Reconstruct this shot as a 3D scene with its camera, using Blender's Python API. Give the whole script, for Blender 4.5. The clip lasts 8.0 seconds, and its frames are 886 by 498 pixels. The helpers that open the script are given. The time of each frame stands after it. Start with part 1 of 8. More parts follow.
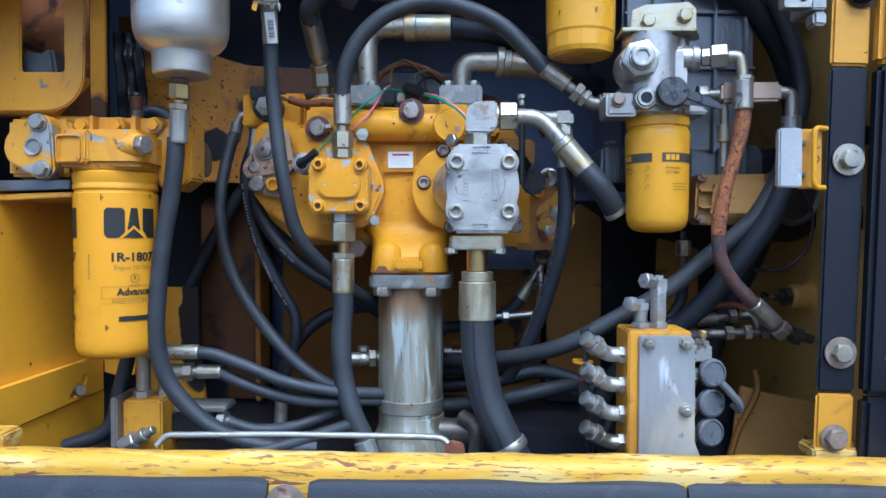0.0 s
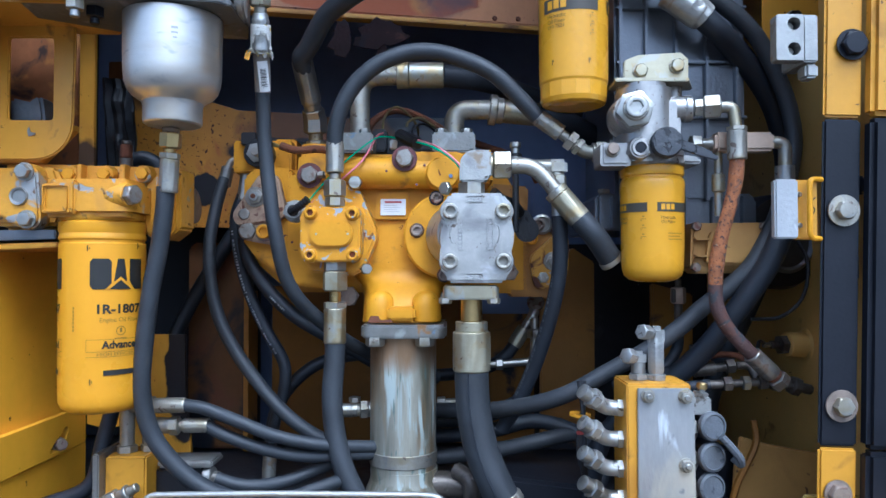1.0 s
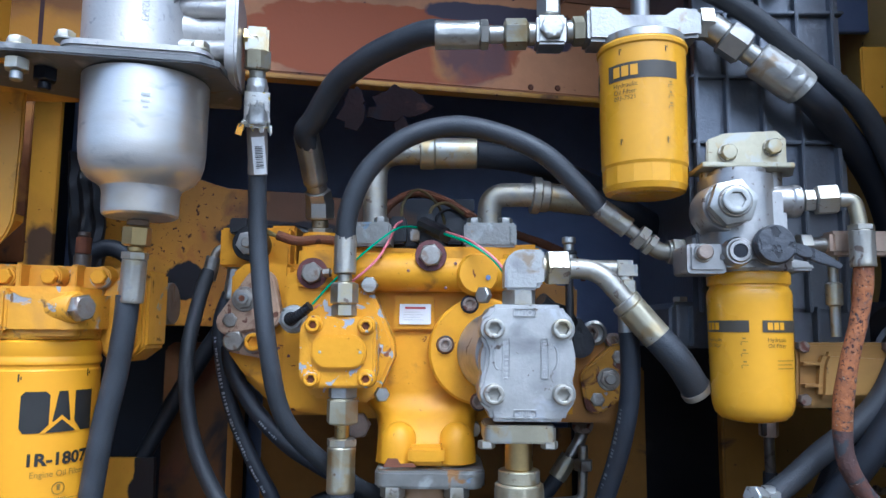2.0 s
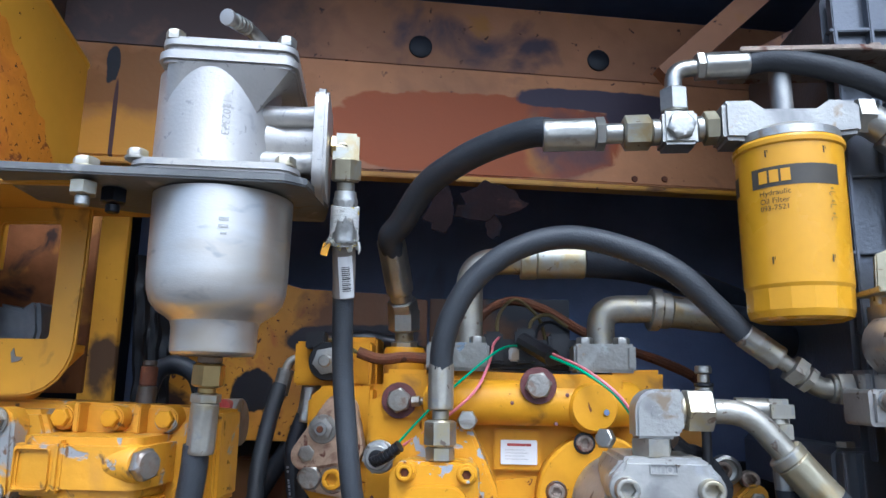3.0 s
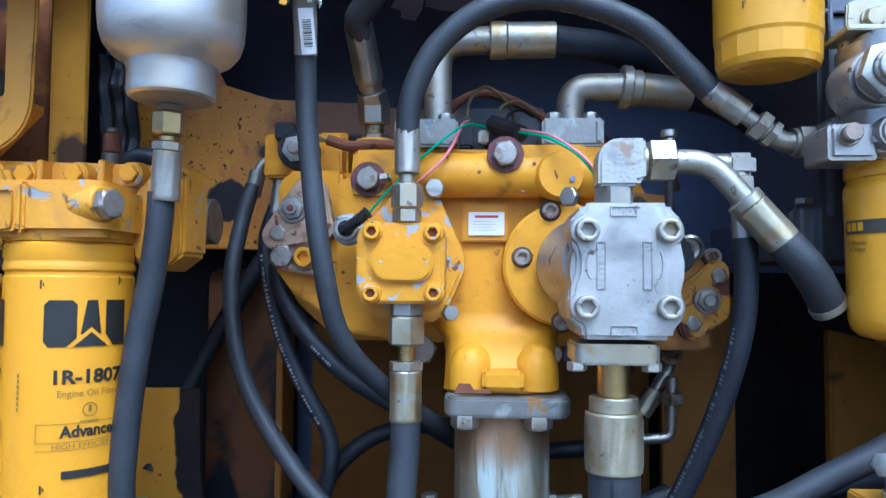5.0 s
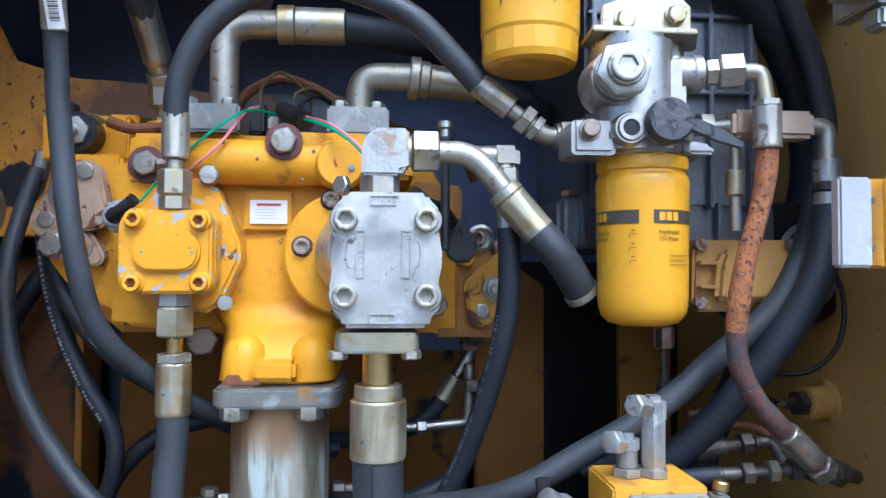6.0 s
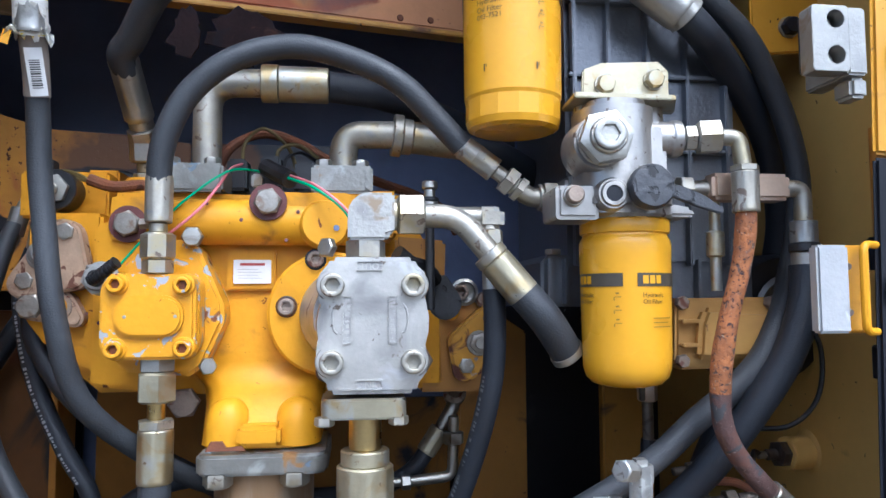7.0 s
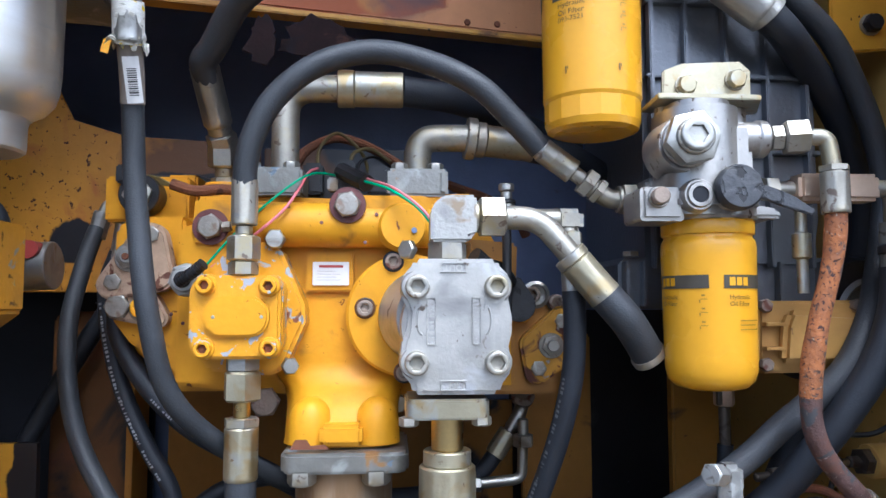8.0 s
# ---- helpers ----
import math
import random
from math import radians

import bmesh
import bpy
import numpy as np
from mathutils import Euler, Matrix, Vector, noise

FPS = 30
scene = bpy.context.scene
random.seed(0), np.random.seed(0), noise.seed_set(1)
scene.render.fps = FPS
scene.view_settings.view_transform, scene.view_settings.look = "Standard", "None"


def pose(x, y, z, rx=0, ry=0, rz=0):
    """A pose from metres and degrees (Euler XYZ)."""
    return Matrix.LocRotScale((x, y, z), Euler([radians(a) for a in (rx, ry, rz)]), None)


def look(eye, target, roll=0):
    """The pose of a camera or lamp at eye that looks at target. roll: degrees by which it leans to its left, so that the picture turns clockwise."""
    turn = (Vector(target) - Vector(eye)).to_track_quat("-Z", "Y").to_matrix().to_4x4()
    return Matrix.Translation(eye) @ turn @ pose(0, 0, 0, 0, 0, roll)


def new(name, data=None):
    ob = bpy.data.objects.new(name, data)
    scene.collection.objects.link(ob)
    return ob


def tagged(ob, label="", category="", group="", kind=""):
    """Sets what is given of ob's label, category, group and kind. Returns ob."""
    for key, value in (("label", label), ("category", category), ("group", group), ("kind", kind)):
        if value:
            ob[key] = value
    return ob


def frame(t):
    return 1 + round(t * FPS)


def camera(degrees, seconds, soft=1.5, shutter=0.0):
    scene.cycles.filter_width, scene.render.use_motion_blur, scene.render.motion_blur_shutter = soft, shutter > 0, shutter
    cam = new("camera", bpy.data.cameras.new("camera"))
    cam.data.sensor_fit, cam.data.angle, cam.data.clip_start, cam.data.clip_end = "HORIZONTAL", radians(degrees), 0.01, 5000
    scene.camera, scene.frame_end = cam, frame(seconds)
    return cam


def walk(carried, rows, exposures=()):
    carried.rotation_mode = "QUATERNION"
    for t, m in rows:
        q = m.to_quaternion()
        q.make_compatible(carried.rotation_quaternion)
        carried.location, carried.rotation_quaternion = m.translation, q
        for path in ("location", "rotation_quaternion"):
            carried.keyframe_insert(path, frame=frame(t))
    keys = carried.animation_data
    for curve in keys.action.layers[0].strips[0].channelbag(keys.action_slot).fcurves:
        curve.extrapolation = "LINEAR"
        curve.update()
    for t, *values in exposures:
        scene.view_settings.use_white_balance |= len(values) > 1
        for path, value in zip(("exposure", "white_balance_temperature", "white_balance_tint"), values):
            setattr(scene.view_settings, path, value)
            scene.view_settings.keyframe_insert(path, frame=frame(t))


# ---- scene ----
cam = camera(64.3, 8.0)
PATH = [
    (0, (0.03, 0.096, 1.63), (-0.025, 2.094, 1.582), 0.1),
    (0.5, (0.028, 0.091, 1.643), (-0.007, 2.091, 1.641), 0.0),
    (1, (0.021, 0.11, 1.651), (0.001, 2.109, 1.701), -0.0),
    (1.2, (0.016, 0.126, 1.655), (0.001, 2.125, 1.732), -0.0),
    (2.3, (-0.045, 0.378, 1.763), (-0.047, 2.356, 2.059), 0.5),
    (2.5, (-0.05, 0.398, 1.787), (-0.099, 2.368, 2.126), 0.7),
    (3, (-0.092, 0.414, 1.811), (-0.245, 2.37, 2.199), 0.9),
    (3.5, (-0.101, 0.417, 1.819), (-0.308, 2.371, 2.191), 0.7),
    (4, (-0.089, 0.431, 1.77), (-0.314, 2.397, 2.061), 0.5),
    (4.5, (-0.101, 0.433, 1.719), (-0.308, 2.413, 1.91), 0.4),
    (5, (-0.07, 0.435, 1.678), (-0.188, 2.429, 1.776), 0.4),
    (5.2, (-0.031, 0.434, 1.671), (-0.09, 2.432, 1.746), 0.5),
    (6.3, (0.056, 0.437, 1.688), (0.291, 2.422, 1.758), 0.1),
    (6.5, (0.054, 0.435, 1.697), (0.305, 2.417, 1.791), -0.0),
    (7, (0.041, 0.433, 1.714), (0.29, 2.413, 1.855), -0.3),
    (7.5, (0.027, 0.429, 1.72), (0.233, 2.411, 1.892), -0.5),
    (8, (-0.001, 0.433, 1.711), (0.142, 2.422, 1.866), -0.1),
]
walk(cam, [(t, look(eye, target, roll)) for t, eye, target, roll in PATH], [(0, 0.58, 4400, 3), (2.5, 0.77, 4600, 4), (4.0, 0.70, 4950, 3), (4.5, 0.76, 4450, 3), (5.0, 0.86, 4150, 2), (6.5, 1.05, 4800, 5), (8, 1.03, 4900, 6)])

# ---- world and daylight ----
SUN_UP, SUN_TURN = 56.5, 163.6
world = bpy.data.worlds.new("world")
scene.world = world
world.use_nodes = True
wn = world.node_tree.nodes
sky = wn.new("ShaderNodeTexSky")
sky.sky_type, sky.sun_disc = "NISHITA", False
sky.sun_elevation, sky.sun_rotation = radians(SUN_UP), radians(SUN_TURN)
sky.dust_density, sky.ozone_density, sky.air_density = 7.0, 0.2, 0.8
wn["Background"].inputs["Strength"].default_value = 0.165
world.node_tree.links.new(sky.outputs["Color"], wn["Background"].inputs["Color"])
sun = new("sun", bpy.data.lights.new("sun", "SUN"))
sun.data.energy, sun.data.angle, sun.data.color = 0.82, radians(26), (1.0, 0.97, 0.93)
sun.matrix_world = look((0.75, -1.45, 5.6), (0, 1.1, 1.6))

# ---- materials ----


def shader(name, base, rough=0.5, metal=0.0, var=0.18, scale=14.0, bump=0.15, grain=220.0, layers=(), spec=0.5, coat=0.0, stretch=(1, 1, 1), spots=()):
    """A surface with two scales of variation. layers: (colour, scale, amount 0..1, softness, roughness, metal).
    spots: stains and painted shade at (x, z, half width, half height, raggedness, softness, colour, roughness)."""
    m = bpy.data.materials.new(name)
    m.use_nodes = True
    nt = m.node_tree
    n, link = nt.nodes, nt.links.new
    b = n["Principled BSDF"]
    tc = n.new("ShaderNodeTexCoord")
    mp = n.new("ShaderNodeMapping")
    mp.inputs["Scale"].default_value = stretch
    link(tc.outputs["Object"], mp.inputs["Vector"])

    def noise_at(sc, det, off=0.0, dist=0.0):
        t = n.new("ShaderNodeTexNoise")
        t.inputs["Scale"].default_value, t.inputs["Detail"].default_value = sc, det
        t.inputs["Distortion"].default_value = dist
        if off:
            mv = n.new("ShaderNodeVectorMath")
            mv.operation = "ADD"
            mv.inputs[1].default_value = (off, off * 1.7, -off)
            link(mp.outputs["Vector"], mv.inputs[0])
            link(mv.outputs["Vector"], t.inputs["Vector"])
        else:
            link(mp.outputs["Vector"], t.inputs["Vector"])
        return t.outputs["Fac"]

    def ramp(src, lo, hi, a, z):
        r = n.new("ShaderNodeMapRange")
        r.inputs["From Min"].default_value, r.inputs["From Max"].default_value = lo, hi
        r.inputs["To Min"].default_value, r.inputs["To Max"].default_value = a, z
        link(src, r.inputs["Value"])
        return r.outputs["Result"]

    def mix(kind, fac, a, z):
        x = n.new("ShaderNodeMix")
        x.data_type = kind
        i = {"RGBA": (6, 7, 2), "FLOAT": (2, 3, 0)}[kind]
        for sock, value in ((x.inputs[0], fac), (x.inputs[i[0]], a), (x.inputs[i[1]], z)):
            if hasattr(value, "is_linked"):
                link(value, sock)
            else:
                sock.default_value = value
        return x.outputs[i[2]]

    coarse, fine = noise_at(scale, 5.0), noise_at(scale * 9, 3.0, 3.1)
    dark = tuple(c * (1 - var) for c in base) + (1,)
    light = tuple(min(1, c * (1 + var)) for c in base) + (1,)
    col = mix("RGBA", ramp(coarse, 0.3, 0.7, 0, 1), dark, light)
    col = mix("RGBA", ramp(fine, 0.35, 0.75, 0, 0.35 * min(1, var * 4)), col, tuple(c * 0.7 for c in base) + (1,))
    rg = ramp(coarse, 0.25, 0.75, max(0.03, rough * 0.8), min(1, rough * 1.2))
    mt = metal
    relief = noise_at(grain, 4.0, 7.7)
    height = ramp(relief, 0.2, 0.8, 0, 1)
    for k, (lc, ls, amount, soft, lr, lm) in enumerate(layers):
        src = noise_at(ls, 7.0, 11.3 + 5.9 * k, 0.6)
        edge = 0.74 - 0.48 * amount
        f = ramp(src, edge, edge + soft, 0, 1)
        col = mix("RGBA", f, col, tuple(lc) + (1,))
        rg = mix("FLOAT", f, rg, lr)
        mt = mix("FLOAT", f, mt, lm)
        height = mix("FLOAT", f, height, -0.6 if soft < 0.05 else 0.4)
    if spots:
        xyz = n.new("ShaderNodeSeparateXYZ")
        link(tc.outputs["Object"], xyz.inputs["Vector"])
        broken = noise_at(24, 8.0, 2.7, 0.4)

    def calc(op, a, z):
        c = n.new("ShaderNodeMath")
        c.operation = op
        for sock, value in zip(c.inputs, (a, z)):
            if hasattr(value, "is_linked"):
                link(value, sock)
            else:
                sock.default_value = value
        return c.outputs["Value"]

    for sx, sz, wide, high, rag, soft, sc, sr in spots:
        across = calc("POWER", calc("ABSOLUTE", calc("DIVIDE", calc("SUBTRACT", xyz.outputs["X"], sx), wide), 0), 2.6)
        along = calc("POWER", calc("ABSOLUTE", calc("DIVIDE", calc("SUBTRACT", xyz.outputs["Z"], sz), high), 0), 2.6)
        edge = calc("ADD", calc("ADD", across, along), calc("MULTIPLY", calc("SUBTRACT", broken, 0.5), rag))
        f = ramp(edge, 1.0, 1.0 - soft, 0, 1)
        col = mix("RGBA", f, col, tuple(sc) + (1,))
        rg = mix("FLOAT", f, rg, sr)
    bp = n.new("ShaderNodeBump")
    bp.inputs["Strength"].default_value, bp.inputs["Distance"].default_value = bump, 0.001
    link(height, bp.inputs["Height"])
    link(bp.outputs["Normal"], b.inputs["Normal"])
    link(col, b.inputs["Base Color"])
    link(rg, b.inputs["Roughness"])
    if hasattr(mt, "is_linked"):
        link(mt, b.inputs["Metallic"])
    else:
        b.inputs["Metallic"].default_value = mt
    b.inputs["Specular IOR Level"].default_value = spec
    b.inputs["Coat Weight"].default_value = coat
    b.inputs["Coat Roughness"].default_value = 0.12
    return m


RUST, RUSTRED, PRIMER, SOOT = (0.16, 0.055, 0.02), (0.13, 0.035, 0.018), (0.36, 0.37, 0.40), (0.010, 0.012, 0.018)
YELLOW = (0.60, 0.282, 0.003)
M_PUMP = shader("pump_yellow_paint", YELLOW, 0.46, var=0.10, bump=0.25, grain=110, layers=[((0.42, 0.18, 0.006), 8, 0.40, 0.22, 0.45, 0), ((0.30, 0.14, 0.02), 22, 0.26, 0.12, 0.6, 0), (RUST, 48, 0.06, 0.02, 0.8, 0), ((0.16, 0.06, 0.012), 120, 0.12, 0.04, 0.7, 0)], coat=0.0, spec=0.26)
M_WORN = shader("worn_yellow_paint", YELLOW, 0.36, var=0.12, bump=0.3, grain=160, layers=[((0.42, 0.17, 0.006), 9, 0.36, 0.2, 0.42, 0), (PRIMER, 55, 0.34, 0.02, 0.5, 0.3), (RUST, 44, 0.14, 0.03, 0.8, 0)], coat=0.05, spec=0.38)
M_HEAD = shader("cast_yellow_paint", (0.58, 0.270, 0.008), 0.40, var=0.14, bump=0.35, grain=140, layers=[((0.42, 0.20, 0.03), 12, 0.42, 0.2, 0.5, 0), ((0.36, 0.34, 0.32), 34, 0.24, 0.03, 0.5, 0.4), ((0.14, 0.07, 0.02), 60, 0.20, 0.06, 0.8, 0)])
M_RIGHTEND = shader("rust_edged_yellow_paint", (0.50, 0.25, 0.012), 0.45, var=0.15, bump=0.4, grain=140, layers=[((0.28, 0.12, 0.03), 14, 0.40, 0.15, 0.6, 0), ((0.12, 0.045, 0.03), 30, 0.36, 0.04, 0.85, 0), ((0.34, 0.33, 0.33), 34, 0.22, 0.03, 0.55, 0.3)])
M_CAN_Y = shader("filter_yellow_enamel", (0.70, 0.325, 0.004), 0.3, var=0.04, bump=0.05, grain=90, coat=0.12, spec=0.4)
M_CAN_L = shader("filter_light_yellow_enamel", (0.64, 0.32, 0.007), 0.28, var=0.05, bump=0.06, grain=90, coat=0.12, spec=0.4)
M_FRAME = shader("frame_yellow_paint", (0.55, 0.27, 0.012), 0.45, var=0.16, scale=6, bump=0.2, grain=120, layers=[((0.30, 0.12, 0.012), 5, 0.42, 0.3, 0.6, 0), ((0.16, 0.065, 0.012), 16, 0.26, 0.15, 0.6, 0), (SOOT, 10, 0.16, 0.08, 0.6, 0), ((0.06, 0.03, 0.015), 110, 0.12, 0.04, 0.8, 0)])
M_OLD = shader("aged_ochre_paint", (0.36, 0.165, 0.016), 0.5, var=0.2, scale=5, bump=0.25, grain=120, layers=[((0.22, 0.09, 0.02), 4, 0.42, 0.25, 0.6, 0), (SOOT, 6, 0.32, 0.05, 0.55, 0), ((0.10, 0.04, 0.02), 60, 0.06, 0.03, 0.8, 0)])
# Ochre paint browned so that its colour holds the shade low at the rear.
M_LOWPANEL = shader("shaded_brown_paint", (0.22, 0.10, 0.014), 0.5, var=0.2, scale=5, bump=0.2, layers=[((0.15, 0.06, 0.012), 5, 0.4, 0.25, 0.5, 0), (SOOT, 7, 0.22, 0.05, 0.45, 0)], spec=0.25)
# Black smears on ochre; base and cover also carry the shade behind the hoses.
M_SOOT_SHADE = shader("sooted_and_shaded_ochre_paint", (0.11, 0.045, 0.010), 0.45, var=0.3, scale=5, bump=0.25, grain=120, layers=[((0.14, 0.05, 0.02), 9, 0.34, 0.1, 0.7, 0), (SOOT, 5, 0.62, 0.06, 0.42, 0)])
# The wide soft spot puts the hood's shade into the stained paint.
M_BEAM = shader("stained_beam_paint_hood_shade", (0.34, 0.16, 0.075), 0.5, var=0.25, scale=4, bump=0.2, grain=120, layers=[((0.20, 0.085, 0.05), 5, 0.42, 0.2, 0.5, 0), ((0.07, 0.05, 0.065), 6, 0.32, 0.1, 0.5, 0), ((0.36, 0.17, 0.04), 12, 0.14, 0.08, 0.5, 0), ((0.06, 0.03, 0.025), 70, 0.16, 0.05, 0.7, 0)], spec=0.3, spots=[(-0.56, 2.32, 0.26, 0.13, 1.2, 0.9, (0.075, 0.05, 0.045), 0.5)])
M_SILLTOP = shader("scraped_yellow_lip_paint", (0.66, 0.37, 0.025), 0.5, var=0.15, bump=0.6, grain=60, layers=[((0.70, 0.50, 0.14), 30, 0.46, 0.08, 0.6, 0), ((0.44, 0.23, 0.04), 90, 0.28, 0.03, 0.8, 0), ((0.22, 0.09, 0.05), 44, 0.16, 0.012, 0.85, 0), ((0.28, 0.13, 0.05), 210, 0.28, 0.02, 0.8, 0)], stretch=(0.20, 1, 1.3))
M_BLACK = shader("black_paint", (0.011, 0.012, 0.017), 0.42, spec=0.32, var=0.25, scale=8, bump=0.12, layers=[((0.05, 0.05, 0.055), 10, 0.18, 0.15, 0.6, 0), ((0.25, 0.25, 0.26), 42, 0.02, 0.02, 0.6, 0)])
# Navy is lens haze over the dark depth, put into the base colour.
M_HAZE_NAVY = shader("navy_bulkhead_with_haze", (0.145, 0.18, 0.30), 0.6, var=0.35, scale=4, bump=0.3, layers=[((0.05, 0.04, 0.05), 5, 0.26, 0.2, 0.6, 0), ((0.09, 0.05, 0.035), 9, 0.12, 0.1, 0.6, 0)])
M_SIDE = shader("side_ochre_paint", (0.60, 0.305, 0.018), 0.4, var=0.10, scale=5, bump=0.15, grain=120, layers=[((0.48, 0.24, 0.03), 4, 0.26, 0.3, 0.5, 0), ((0.10, 0.045, 0.02), 70, 0.06, 0.03, 0.7, 0)])
M_ORANGEWALL = shader("deep_orange_side_paint", (0.84, 0.42, 0.008), 0.42, var=0.12, scale=5, bump=0.15, grain=120, layers=[((0.60, 0.25, 0.008), 4, 0.36, 0.3, 0.5, 0), ((0.12, 0.05, 0.02), 70, 0.07, 0.03, 0.7, 0)])
M_SOOTEDGE = shader("soot_edged_ochre_paint", (0.56, 0.28, 0.012), 0.5, var=0.18, scale=6, bump=0.2, grain=120, layers=[((0.36, 0.15, 0.015), 5, 0.36, 0.3, 0.6, 0), ((0.08, 0.03, 0.015), 90, 0.14, 0.04, 0.7, 0)], spots=[(-0.480, 1.45, 0.040, 0.14, 1.6, 0.15, (0.010, 0.009, 0.012), 0.5)])
M_BEIGE = shader("pinkish_brass", (0.60, 0.46, 0.34), 0.48, 0.7, var=0.15, scale=30, bump=0.15, layers=[((0.62, 0.60, 0.54), 30, 0.32, 0.15, 0.45, 0.8), ((0.50, 0.26, 0.08), 45, 0.18, 0.1, 0.5, 0.7)])
M_FLOOR = shader("oily_dark_floor", (0.014, 0.016, 0.022), 0.42, var=0.4, scale=9, bump=0.4, layers=[((0.06, 0.045, 0.03), 8, 0.25, 0.15, 0.8, 0)])
M_RUBBER = shader("dusty_black_rubber_hose", (0.031, 0.034, 0.039), 0.55, var=0.2, scale=25, bump=0.3, grain=500, layers=[((0.085, 0.086, 0.088), 18, 0.24, 0.3, 0.75, 0), ((0.022, 0.024, 0.028), 40, 0.14, 0.12, 0.5, 0)])
M_RUBBER2 = shader("dark_rubber_hose", (0.015, 0.018, 0.025), 0.55, var=0.25, scale=25, bump=0.25, grain=500, layers=[((0.06, 0.06, 0.06), 18, 0.14, 0.2, 0.75, 0)])
M_SEAL = shader("black_rubber_seal", (0.030, 0.033, 0.042), 0.6, var=0.25, scale=12, bump=0.4, grain=260, layers=[((0.075, 0.075, 0.078), 12, 0.25, 0.2, 0.8, 0)])
M_ALU = shader("bright_cast_aluminium", (0.43, 0.41, 0.38), 0.46, 0.55, var=0.08, scale=10, bump=0.2, grain=300, layers=[((0.42, 0.38, 0.31), 6, 0.42, 0.25, 0.42, 0.7), ((0.34, 0.33, 0.31), 40, 0.28, 0.08, 0.45, 0.7), ((0.30, 0.29, 0.27), 110, 0.20, 0.05, 0.5, 0.6)])
M_CAST = shader("grey_cast_aluminium", (0.46, 0.445, 0.41), 0.42, 0.70, var=0.2, scale=16, bump=0.14, grain=330, layers=[((0.22, 0.215, 0.21), 14, 0.38, 0.16, 0.40, 0.72), ((0.58, 0.58, 0.58), 34, 0.30, 0.10, 0.36, 0.87), ((0.15, 0.12, 0.095), 80, 0.22, 0.06, 0.43, 0.43)])
M_PLUMB = shader("dull_grey_zinc_casting", (0.38, 0.37, 0.34), 0.48, 0.80, var=0.15, scale=16, bump=0.3, grain=260, layers=[((0.22, 0.215, 0.21), 14, 0.40, 0.15, 0.46, 0.8), ((0.28, 0.22, 0.15), 40, 0.26, 0.08, 0.48, 0.65)])
M_ZINC = shader("zinc_plated_steel", (0.41, 0.385, 0.325), 0.50, 0.85, var=0.2, scale=26, bump=0.2, grain=260, layers=[((0.40, 0.35, 0.23), 30, 0.46, 0.14, 0.44, 0.92), ((0.32, 0.32, 0.30), 50, 0.34, 0.10, 0.45, 0.85), ((0.17, 0.13, 0.10), 95, 0.22, 0.06, 0.5, 0.6)])
M_CHROMATE = shader("yellow_chromate_steel", (0.44, 0.40, 0.28), 0.48, 0.88, var=0.15, scale=18, bump=0.16, grain=260, layers=[((0.42, 0.42, 0.39), 22, 0.42, 0.12, 0.44, 0.9), ((0.40, 0.31, 0.16), 34, 0.42, 0.12, 0.42, 0.95), ((0.20, 0.14, 0.08), 100, 0.18, 0.05, 0.5, 0.6)])
M_DULLZ = shader("tarnished_zinc_steel", (0.44, 0.425, 0.38), 0.36, 0.9, var=0.2, scale=24, bump=0.2, grain=260, layers=[((0.16, 0.13, 0.10), 28, 0.28, 0.12, 0.43, 0.87)])
M_STREAK = shader("streaked_galvanised_tube", (0.38, 0.36, 0.285), 0.50, 0.55, var=0.2, scale=30, bump=0.15, grain=200, stretch=(1.6, 1.6, 0.20), layers=[((0.40, 0.29, 0.16), 16, 0.42, 0.14, 0.36, 0.85), ((0.20, 0.19, 0.13), 26, 0.44, 0.12, 0.40, 0.5), ((0.42, 0.46, 0.42), 40, 0.44, 0.08, 0.5, 0.1), ((0.16, 0.20, 0.17), 90, 0.26, 0.06, 0.48, 0.14)], spots=[(-0.051, 1.545, 0.20, 0.055, 2.0, 0.9, (0.26, 0.165, 0.085), 0.45)])
M_RUSTBOLT = shader("rusty_bolt_steel", (0.30, 0.24, 0.19), 0.6, 0.6, var=0.25, scale=60, bump=0.4, grain=300, layers=[((0.13, 0.05, 0.03), 70, 0.35, 0.1, 0.85, 0.1)])
M_RUSTCAST = shader("rust_stained_casting", (0.42, 0.29, 0.19), 0.6, 0.2, var=0.25, scale=30, bump=0.35, grain=260, layers=[((0.20, 0.11, 0.07), 34, 0.40, 0.1, 0.8, 0.1), ((0.12, 0.045, 0.025), 60, 0.30, 0.05, 0.85, 0)])
M_RUST = shader("rust", (0.14, 0.05, 0.022), 0.85, var=0.35, scale=50, bump=0.5, layers=[((0.28, 0.11, 0.04), 60, 0.3, 0.1, 0.9, 0)])
M_MAROON = shader("dark_red_primer_ring", (0.10, 0.03, 0.028), 0.6, var=0.3, scale=70, bump=0.3)
M_DARKMETAL = shader("dark_grey_cast_metal", (0.16, 0.168, 0.185), 0.34, 0.65, var=0.2, scale=10, bump=0.3, grain=260, layers=[((0.12, 0.12, 0.135), 7, 0.32, 0.2, 0.40, 0.58), ((0.30, 0.31, 0.33), 24, 0.14, 0.1, 0.32, 0.72)])
M_PLASTIC = shader("black_plastic", (0.015, 0.015, 0.017), 0.4, var=0.2, scale=40, bump=0.15, layers=[((0.07, 0.065, 0.055), 30, 0.15, 0.2, 0.8, 0)])
